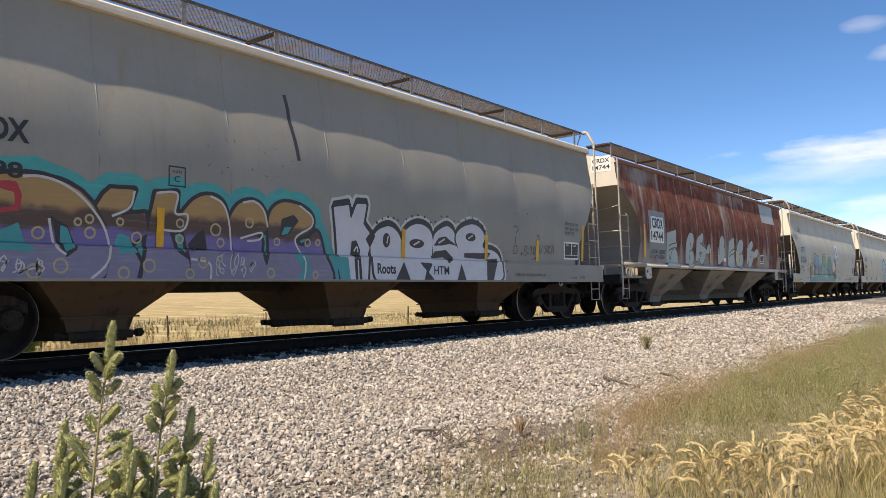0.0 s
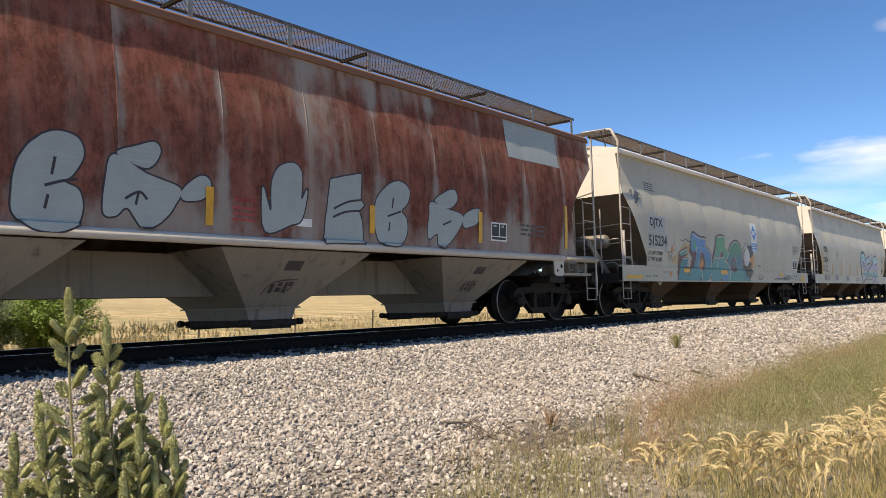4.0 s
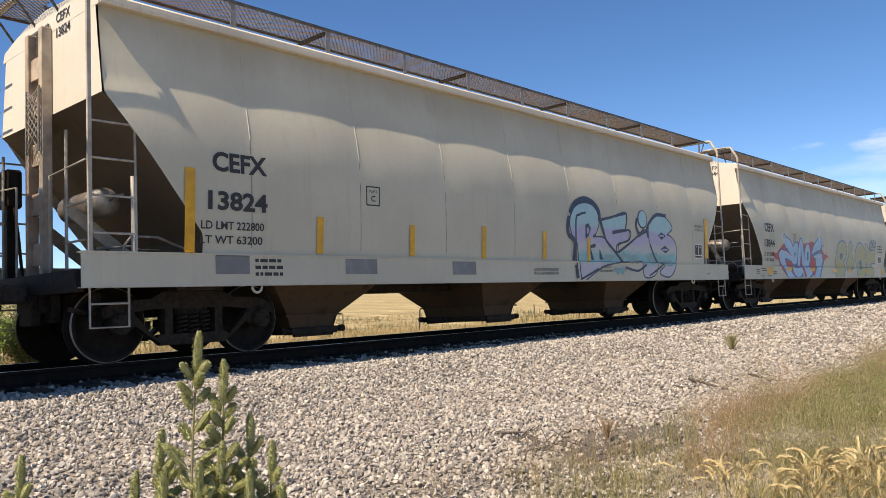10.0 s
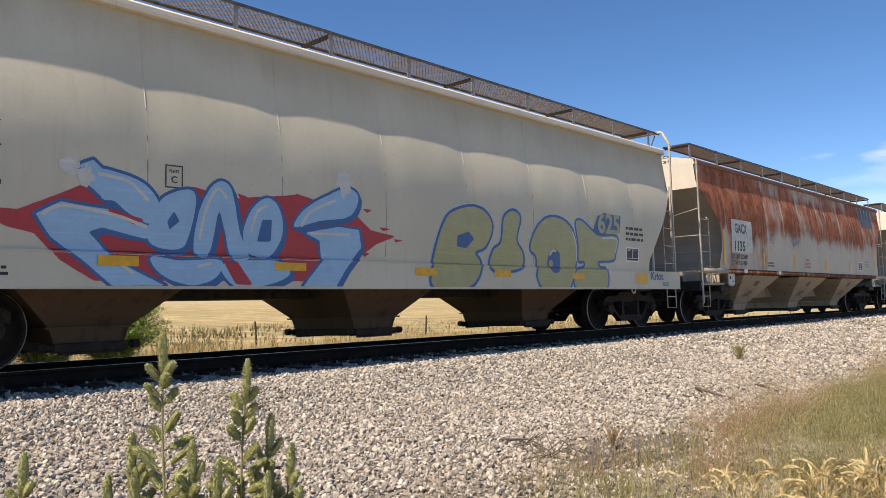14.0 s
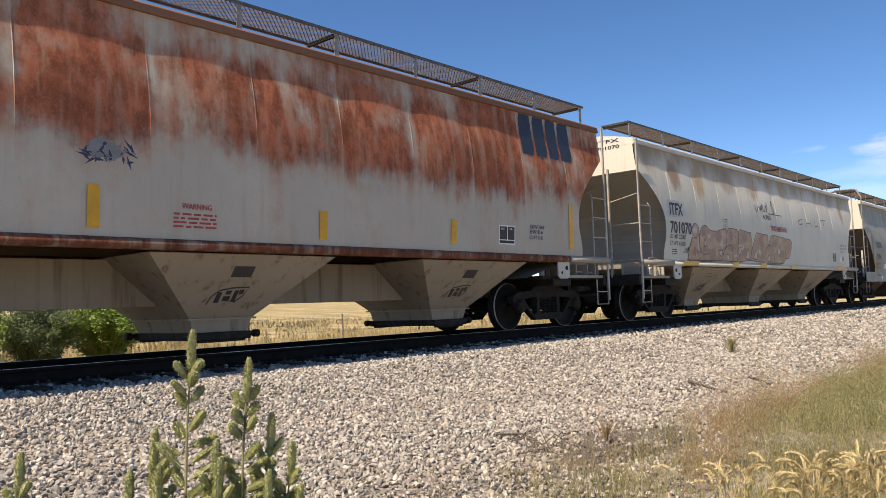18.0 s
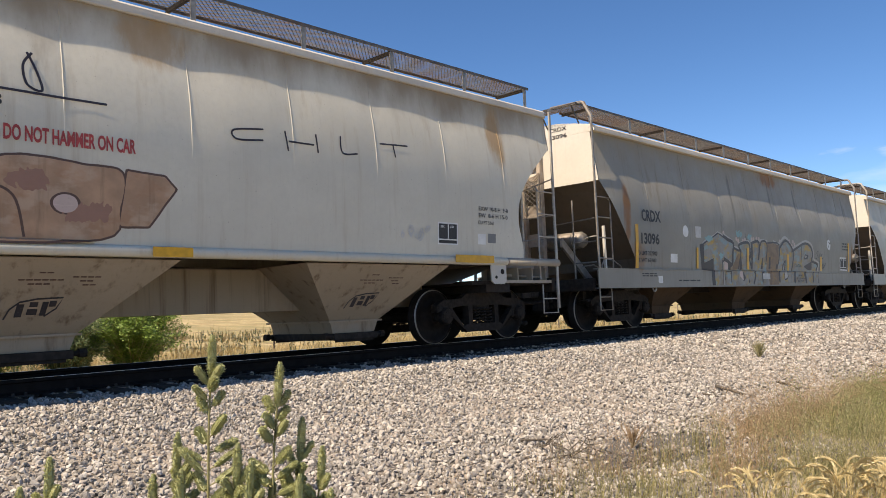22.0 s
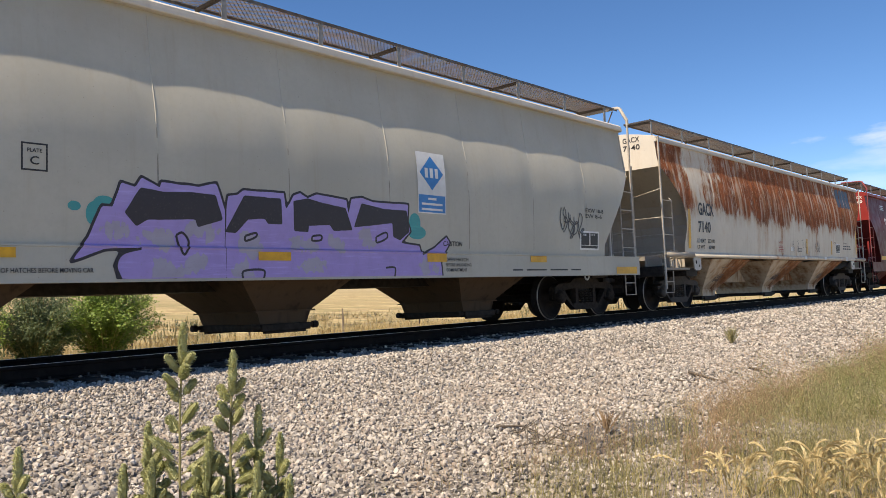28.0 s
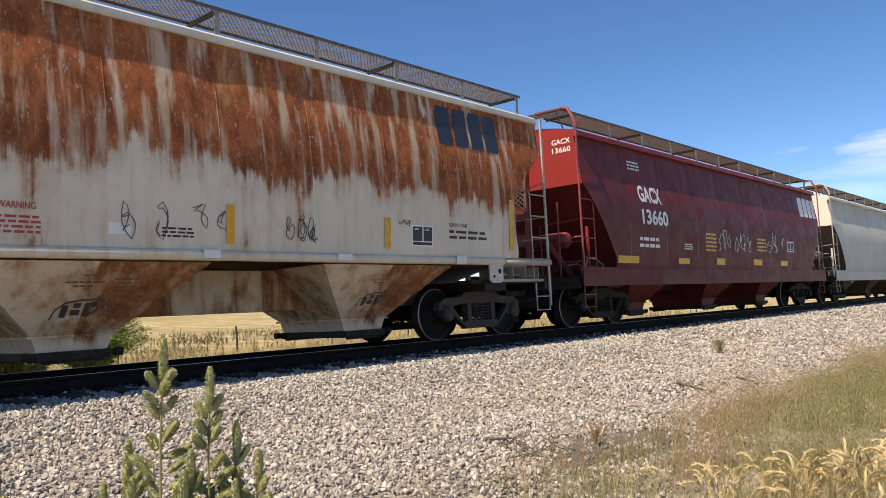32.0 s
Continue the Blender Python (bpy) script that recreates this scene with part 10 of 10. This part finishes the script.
stuff("straw_grass", blades(low_edge(strew(2600, 4.8, 24, -9.0, -5.8, 35, lambda x, y: in_weeds(x, y))), 36, 0.5, 0.0018, 0.5), "straw_grass", "thin dead straw among the weeds", "grass")
stuff("verge_sprouts", sprigs(strew(800, 2.6, 6.2, -8.3, -6.1, 7, in_front), 8, 0.34, 0.024, 30), "olive_weed", "small olive sprouts at the edge of the gravel", "weeds")
stuff("verge_grass", blades(strew(2600, 2.4, 6.4, -8.4, -6.1, 17, in_front), 18, 0.36, 0.0026, 0.4), "green_grass", "sparse thin green grass at the edge of the gravel", "grass")
stuff("verge_stalks", sprigs(strew(420, 3.0, 6.6, -7.6, -6.0, 9, lambda x, y: smooth_step(0.1, 0.3, noise.noise((x * 1.5, y * 1.5, 8.0)))), 10, 0.40, 0.02, 30), "reddish_weed", "thin dry reddish stalks at the edge of the gravel", "weeds")
stuff("green_verge_grass", blades(strew(8500, 4.0, 12, -9.6, -7.0, 27, lambda x, y: 0.8 * in_gold(x, y + 0.15)), 28, 0.40, 0.0032, 0.45), "green_grass", "green grass growing among the golden heads", "grass")
stuff("dry_verge_grass", blades(strew(11000, 4.2, 24, -10.4, -7.2, 11, in_gold), 12, 0.28, 0.0032, 0.6), "dry_grass", "golden dry grass beside the gravel", "grass")
stuff("field_grass", blades(strew(36000, 4.0, 60, 4.2, 26, 13, lambda x, y: 0.4 + 0.6 * smooth_step(-0.1, 0.3, noise.noise((x * 0.3, y * 0.3, 2.0)))), 14, 0.55, 0.012, 0.4, 2), "dry_grass", "dry yellow grass of the field across the track", "grass")
stuff("low_greens", sprigs(strew(700, 2.0, 12, 3.2, 7.0, 15, lambda x, y: smooth_step(0.0, 0.3, noise.noise((x * 0.6, y * 0.6, 7.0)) + 0.1)), 16, 0.42, 0.07, 24), "bush_leaf", "low green weeds across the track", "weeds")


stuff("field_scrub", sprigs(strew(1500, 2.0, 70, 9.0, 60, 21, lambda x, y: smooth_step(0.05, 0.3, noise.noise((x * 0.16, y * 0.14, 3.0)))), 22, 0.7, 0.16, 22), "sage_leaf", "grey green scrub scattered over the field", "scrub")
stuff("field_tussocks", sprigs(strew(2600, 2.0, 70, 5.0, 60, 23, lambda x, y: smooth_step(-0.1, 0.3, noise.noise((x * 0.22, y * 0.2, 9.0)))), 24, 0.6, 0.2, 18), "dry_grass", "dry yellow tussocks scattered over the field", "grass")


def foxtail(seed):
    """A clump of foxtail grass: thin stalks, each with a nodding bristly head."""
    rnd = random.Random(seed)
    clump = new("foxtail_clump")
    for _ in range(9):
        a, l = rnd.uniform(0, 6.28), rnd.uniform(0.02, 0.2)
        h = rnd.uniform(0.18, 0.31)
        bx, by = rnd.uniform(-0.09, 0.09), rnd.uniform(-0.09, 0.09)
        vs, fs = [], []
        for i in range(5):
            u = i / 4
            x, y, z = bx + math.cos(a) * l * u * u, by + math.sin(a) * l * u * u, h * u
            vs += [(x - 0.0018, y, z), (x + 0.0018, y, z)]
            if i:
                fs.append((2 * i - 2, 2 * i - 1, 2 * i + 1, 2 * i))
        stalk = hang("stalk", mesh_of("stalk", vs, fs), "dry_grass", clump)
        x, y, z, a = bx + math.cos(a) * l, by + math.sin(a) * l, h, a + rnd.uniform(-0.5, 0.5)
        vs, fs = [], []
        n, size = 90, rnd.uniform(0.12, 0.17)
        for i in range(n):
            u = i / n
            bend = 2.0 * u
            r = size * 0.62
            p = Vector((x + math.cos(a) * r * (1 - math.cos(bend)), y + math.sin(a) * r * (1 - math.cos(bend)), z + r * math.sin(bend)))
            d0 = Vector((math.cos(a) * math.sin(bend), math.sin(a) * math.sin(bend), math.cos(bend)))
            d = (d0 * 1.3 + Vector((rnd.uniform(-1, 1), rnd.uniform(-1, 1), rnd.uniform(-1, 1))) * 0.55).normalized()
            s = d.orthogonal().normalized() * 0.0032
            q = 0.036 * (1.1 - 0.5 * u)
            b = len(vs)
            vs += [tuple(p - s), tuple(p + s), tuple(p + d * q)]
            fs.append((b, b + 1, b + 2))
        hang("seed_head", mesh_of("seed_head", vs, fs), "foxtail_head", stalk)
    return tagged(clump, "golden foxtail grass clump with nodding bristly heads", "grass", "foxtail clumps on the verge")


kinds = [foxtail(s) for s in (3, 4, 5)]
rnd = random.Random(8)
first = True
for k in range(54):
    x = 4.15 + 5.2 * (k / 53) ** 1.2
    y = gold_edge(x) - 0.1 - 0.6 * rnd.random() ** 1.3
    m = pose(x, y, ground_z(x, y) - 0.01, 0, 0, rnd.uniform(0, 360))
    if k < 3:
        kinds[k].matrix_basis = m
    else:
        copy_thing(kinds[k % 3], m)


def spike(vs, fs, a, b, rnd, thick, n):
    """A fuzzy flower spike from a to b: many short stubby leaves round an axis."""
    a, b = Vector(a), Vector(b)
    ax = (b - a).normalized()
    u0 = ax.orthogonal().normalized()
    v0 = ax.cross(u0)
    # the soft core of the spike
    k = len(vs)
    for j in range(5):
        w = thick * (0.4, 0.68, 0.72, 0.68, 0.34)[j]
        q = a.lerp(b, j / 4)
        vs += [tuple(q + (u0 * math.cos(t) + v0 * math.sin(t)) * w) for t in (0, 1.05, 2.09, 3.14, 4.19, 5.24)]
    fs += [(k + 6 * j + t, k + 6 * j + (t + 1) % 6, k + 6 * j + 6 + (t + 1) % 6, k + 6 * j + 6 + t) for j in range(4) for t in range(6)]
    for i in range(n):
        u = (i + rnd.random()) / n
        t = rnd.uniform(0, 6.28)
        out = u0 * math.cos(t) + v0 * math.sin(t)
        r = thick * min(1.0, 0.55 + 3.5 * u, 0.35 + 3.0 * (1 - u))
        p = a.lerp(b, u) + out * r * 0.35
        d = (out * 1.0 + ax * 0.45 + (u0 * rnd.uniform(-1, 1) + v0 * rnd.uniform(-1, 1)) * 0.35).normalized()
        s = ax.cross(out) * thick * 0.15
        q = r * rnd.uniform(0.45, 0.95)
        k = len(vs)
        vs += [tuple(p), tuple(p + d * q * 0.5 + s), tuple(p + d * q), tuple(p + d * q * 0.5 - s)]
        fs.append((k, k + 1, k + 2, k + 3))


RIGHT = Vector((math.cos(radians(-47.3)), math.sin(radians(-47.3)), 0))
AWAY = Vector((-RIGHT.y, RIGHT.x, 0))


def tall_weed(base, stems, seed, label):
    """A tall weed: stems (sideways, height of the tip, depth, share of the height that is bare), each ending in fuzzy spikes."""
    rnd = random.Random(seed)
    weed = new("tall_weed")
    weed.matrix_basis = pose(*base)
    for side, tip, deep, start in stems:
        pts = []
        for i in range(9):
            u = i / 8
            pts.append(RIGHT * side * u ** 1.4 + AWAY * deep * u + Vector((0.012 * math.sin(6 * u + side * 30), 0, tip * u)))
        bm = bmesh.new()
        tube(bm, [tuple(p) for p in pts], 0.005, 6, 0.0024)
        stem = part("stem", bm, "weed_stem", weed, "pale green stem")
        vs, fs = [], []
        spike(vs, fs, pts[-1] - Vector((0, 0, 0.03)), pts[-1] + Vector((0, 0, 0.075)) + RIGHT * 0.004, rnd, 0.0140, 700)
        # plump spikes close under the tip, a bare length, then longer ones that stand out flatter
        low, k = 0.035, 0
        while low < tip * (1 - start):
            u = 1 - low / tip
            j = min(7, int(u * 8))
            p = pts[j].lerp(pts[j + 1], u * 8 - j)
            s = -1 if k % 2 else 1
            if low < 0.125:
                long, rise = rnd.uniform(0.042, 0.058), rnd.uniform(0.8, 1.3)
            else:
                long, rise = rnd.uniform(0.055, 0.085) + 0.03 * min(1.0, low), rnd.uniform(0.2, 0.8)
            way = (RIGHT * s * rnd.uniform(0.6, 1.0) + AWAY * rnd.uniform(-0.8, 0.8) + Vector((0, 0, rise))).normalized()
            e = p + way * long
            bm = bmesh.new()
            tube(bm, [tuple(p), tuple(p + way * long * 0.6)], 0.0018, 5)
            part("twig", bm, "weed_stem", stem)
            spike(vs, fs, p + way * long * 0.22, e + Vector((0, 0, 0.006)), rnd, rnd.uniform(0.0110, 0.0140), 400)
            low += rnd.uniform(0.014, 0.02) if low < 0.125 else rnd.uniform(0.014, 0.022)
            if 0.125 < low < 0.17:
                low = 0.17
            k += 1
        hang("foliage", mesh_of("foliage", vs, fs), "weed_leaf", stem, "fuzzy pale green flower spikes")
    return tagged(weed, label, "weed")


WEED_BASE = (0.95, -7.9, ground_z(0.95, -7.9) - 0.01)
WEED = tall_weed(WEED_BASE, [(0.0, 1.225, 0.0, 0.45), (-0.10, 0.99, 0.03, 0.45), (0.055, 0.97, -0.03, 0.42), (-0.05, 0.92, -0.05, 0.4), (-0.15, 0.90, -0.02, 0.45),
                             (0.02, 0.86, 0.05, 0.4), (0.09, 0.88, 0.02, 0.4), (-0.08, 0.84, 0.06, 0.4), (-0.02, 0.80, -0.06, 0.5), (-0.18, 0.80, 0.02, 0.5), (0.045, 0.79, -0.02, 0.5)], 6, "tall pale green weed with fuzzy flower spikes swaying in the wind")
NEAR_BASE = (WEED_BASE[0] + 0.12 * RIGHT.x, WEED_BASE[1] + 0.12 * RIGHT.y, WEED_BASE[2])
WEED_NEAR = tall_weed(NEAR_BASE, [(0.0, 1.155, 0.0, 0.42), (0.04, 1.02, 0.03, 0.42), (0.09, 0.95, 0.04, 0.45), (-0.045, 0.93, -0.04, 0.4), (0.05, 0.90, -0.04, 0.4),
                                  (0.13, 0.86, 0.0, 0.45), (-0.02, 0.87, 0.06, 0.4), (0.02, 0.80, -0.06, 0.5), (0.075, 0.82, -0.03, 0.5), (-0.06, 0.79, 0.02, 0.5)], 16, "pale green weed with fuzzy flower spikes swaying beside its neighbour")
tall_weed((0.68, -7.66, ground_z(0.68, -7.66) - 0.01), [(0.0, 0.93, 0.0, 0.5), (-0.08, 0.86, 0.02, 0.5), (0.05, 0.80, 0.02, 0.5)], 9, "pale green weed growing in the gravel")


def tuft(x, y, tall, n, seed, material, label):
    rnd = random.Random(seed)
    z = ground_z(x, y)
    vs, fs = [], []
    for _ in range(n):
        d = Vector((rnd.uniform(-1, 1), rnd.uniform(-1, 1), rnd.uniform(1.2, 5.0))).normalized()
        s = d.orthogonal().normalized() * 0.004
        q = tall * rnd.uniform(0.5, 1.0)
        b = len(vs)
        vs += [tuple(-s), tuple(s), tuple(d * q * 0.6 + s * 0.8 + Vector((0, 0, 0.02))), tuple(d * q), tuple(d * q * 0.6 - s * 0.8 + Vector((0, 0, 0.02)))]
        fs.append((b, b + 1, b + 2, b + 3, b + 4))
    ob = hang("weed_tuft", mesh_of("weed_tuft", vs, fs), material, None, "", pose(x, y, z))
    tagged(ob, label, "weed")


tuft(13.74, -4.06, 0.36, 260, 1, "olive_weed", "small olive weed tuft growing in the ballast")
tuft(27.5, -4.4, 0.3, 60, 2, "reddish_weed", "small dry weed tuft growing in the ballast")
tuft(5.9, -6.1, 0.26, 90, 3, "reddish_weed", "small dry weed tuft at the edge of the gravel")


def stick(pts, r, label):
    bm = bmesh.new()
    tube(bm, [(x, y, ground_z(x, y) + dz) for x, y, dz in pts], r, 7, r * 0.5)
    ob = part("stick", bm, "stick_wood", None)
    tagged(ob, label, "stick", "dead sticks on the gravel")


stick([(9.62, -5.14, 0.05), (9.55, -5.3, 0.055), (9.45, -5.52, 0.045), (9.36, -5.74, 0.03)], 0.022, "grey weathered stick lying on the gravel")
stick([(9.1, -5.2, 0.03), (9.0, -5.45, 0.03)], 0.014, "thin grey stick lying on the gravel")
stick([(11.02, -5.38, 0.04), (10.8, -5.6, 0.05), (10.57, -5.81, 0.035)], 0.018, "short grey stick lying on the gravel")
stick([(5.36, -5.32, 0.03), (5.5, -5.5, 0.05), (5.45, -5.7, 0.03)], 0.012, "thin dead twig lying on the gravel")
stick([(5.3, -5.55, 0.03), (5.2, -5.75, 0.09), (5.16, -5.8, 0.02)], 0.007, "bent dead twig lying on the gravel")
for k in range(9):
    ax, ay, da = 5.0 + 0.09 * (k % 5), -5.85 - 0.05 * (k % 3), radians(-70 + 17 * k)
    stick([(ax, ay, 0.02), (ax + 0.16 * math.cos(da), ay + 0.16 * math.sin(da), 0.08 + 0.012 * k), (ax + 0.36 * math.cos(da + 0.3), ay + 0.36 * math.sin(da + 0.3), 0.02)], 0.005, "thin dead grey twig of a heap on the gravel")
stick([(5.5, -5.5, 0.03), (5.3, -5.85, 0.05), (5.2, -6.0, 0.03)], 0.006, "thin dead twig lying on the gravel")


def bush(x, y, wide, tall, n, seed, material, leaf, label):
    """Many thin branches fanning up from the foot, set with small leaves in clumps."""
    rnd = random.Random(seed)
    z = ground_z(x, y)
    thing = new("bush")
    thing.matrix_basis = pose(x, y, z)
    vs, fs = [], []
    for k in range(n):
        a, f = rnd.uniform(0, 6.28), rnd.random() ** 0.6
        top = Vector((math.cos(a) * f * wide / 2, math.sin(a) * f * wide / 2, tall * (1.05 - 0.45 * f * f) * rnd.uniform(0.6, 1.05)))
        pts = [Vector((0, 0, 0)).lerp(top, u) + Vector((0, 0, 0.16 * tall * math.sin(math.pi * u))) for u in (0, 0.35, 0.7, 1.0)]
        bm = bmesh.new()
        tube(bm, [tuple(p) for p in pts], 0.014, 5, 0.004)
        part("branch", bm, "weed_stem", thing)
        for i in range(250):
            u = 0.2 + 0.8 * rnd.random()
            j = min(2, int(u * 3))
            p = pts[j].lerp(pts[j + 1], u * 3 - j) + Vector((rnd.gauss(0, 1), rnd.gauss(0, 1), rnd.gauss(0, 1))) * 0.07
            d = Vector((rnd.uniform(-1, 1), rnd.uniform(-1, 1), rnd.uniform(-0.4, 1.2))).normalized()
            s = d.orthogonal().normalized() * leaf * 0.2
            b = len(vs)
            vs += [tuple(p), tuple(p + d * leaf * 0.5 + s), tuple(p + d * leaf), tuple(p + d * leaf * 0.5 - s)]
            fs.append((b, b + 1, b + 2, b + 3))
    hang("foliage", mesh_of("foliage", vs, fs), material, thing)
    tagged(thing, label, "bush")


bush(8.4, 9.0, 2.6, 2.7, 130, 3, "bush_leaf", 0.075, "bright green willowy bush across the track")
bush(6.9, 9.3, 2.4, 2.5, 110, 4, "sage_leaf", 0.06, "grey green sage bush across the track")
bush(5.2, 9.2, 2.6, 2.6, 100, 5, "bush_leaf", 0.07, "dark green bush across the track")
bush(4.6, 8.8, 1.4, 1.0, 34, 6, "sage_leaf", 0.06, "low grey green bush across the track")
bush(8.1, 11.5, 1.8, 2.4, 44, 7, "sage_leaf", 0.07, "tall grey green bush behind the others")


def fence():
    thing = tagged(new("wire_fence"), "wire fence with dark posts across the field", "fence")

    def post(bm):
        tube(bm, [(0, 0, -0.1), (0.01, 0, 0.7), (0, 0, 1.32)], 0.05, 7, 0.042)
    rnd = random.Random(2)
    for k in range(15):
        x = -8 + k * 5.78
        ob = cached("fence_post", "post", post, "post_iron" if k % 3 else "post_wood", thing, "", pose(x + 0.26, 22, ground_z(x, 22), rnd.uniform(-3, 3), rnd.uniform(-3, 3), 0))
    for h in (0.45, 0.8, 1.15):
        bm = bmesh.new()
        tube(bm, [(-8 + k * 5.78, 22, ground_z(-8 + k * 5.78, 22) + h) for k in range(15)], 0.006, 4)
        part("wire", bm, "galvanized_steel", thing)


fence()

# ---- what moves ----
# lean of the tall weed in the wind: seconds, degrees
SWAY = [
    (0, 5.3), (0.5, 5.3), (1, 8.7), (1.5, 7.7), (2, 6.2), (2.5, 3.6), (3, 4.1), (3.5, -4.2), (4, -3.8), (4.5, 1.0), (6.5, 1.8), (7, 2.1), (7.5,
    -4.3), (8, 0.7), (8.5, 2.3), (9, 2.8), (9.5, 1.7), (10, 2.0), (10.5, 0.4), (11, -0.8), (11.5, -7.9), (12, -3.3), (12.5, -7.3), (13, -1.6), (13.5,
    -2.6), (15.5, -0.5), (16, -0.5), (16.5, 2.0), (17, -0.0), (17.5, 0.8), (18, 1.3), (18.5, 3.7), (19, 0.5), (19.5, 3.2), (20, 2.7), (20.5, 2.0),
    (21, -0.1), (21.5, 1.3), (22, 0.8), (22.5, 0.3), (23, -6.4), (23.5, -3.8), (24, -4.1), (24.5, -1.5), (25, 0.7), (25.5, -2.9), (27.5, -2.5), (28,
    0.6), (28.5, -5.6), (29, 0.2), (29.5, 1.2), (30, -3.8), (30.5, -3.6), (31, -2.6), (31.5, 1.3), (32, 0.5),
]

# the same for its neighbour
SWAY_NEAR = [(0, 6.3), (0.5, 5.4), (1, 8.0), (1.5, 7.8), (2, 6.0), (2.5, 6.5), (3, 3.9), (3.5, -1.6), (4, -5.6), (4.5, 3.4), (7, 0.5), (7.5, -5.3), (8, -4.8), (9, 0.1), (10, -0.8), (11, 6.0), (12, 4.0), (12.4, 1.1), (13, 0.4), (13.5, 1.8), (16, -2.0), (17, 1.0), (18, 2.0), (20, 3.7), (20.5, 2.9), (22, 2.8), (24, -2.2), (25, -0.8), (28, 0.5), (28.4, -5.8), (30, -5.1), (32, -0.1)]


def run_at(t):
    i = min(int(t), len(RUN) - 2)
    return RUN[i] + (RUN[i + 1] - RUN[i]) * (t - i)


def motions():
    for car, (x0, *_) in zip(CARS, TRAIN):
        walk(car, [(t, pose(x0 - RUN[t], 0, 0)) for t in range(len(RUN))])
    step = 0.1
    turns = [(i * step, -run_at(i * step) / WHEEL_R) for i in range(int(32 / step) + 1)]
    for w, e in WHEELS:
        walk(w, [(t, Matrix.Translation((e, 0, WHEEL_R)) @ Matrix.Rotation(a, 4, "Y")) for t, a in turns])

    # the weeds lean about their feet, in the plane across the view
    for weed, base, sway in ((WEED, WEED_BASE, SWAY), (WEED_NEAR, NEAR_BASE, SWAY_NEAR)):
        walk(weed, [(t, Matrix.Translation(base) @ Matrix.Rotation(radians(a), 4, AWAY)) for t, a in sway])


motions()
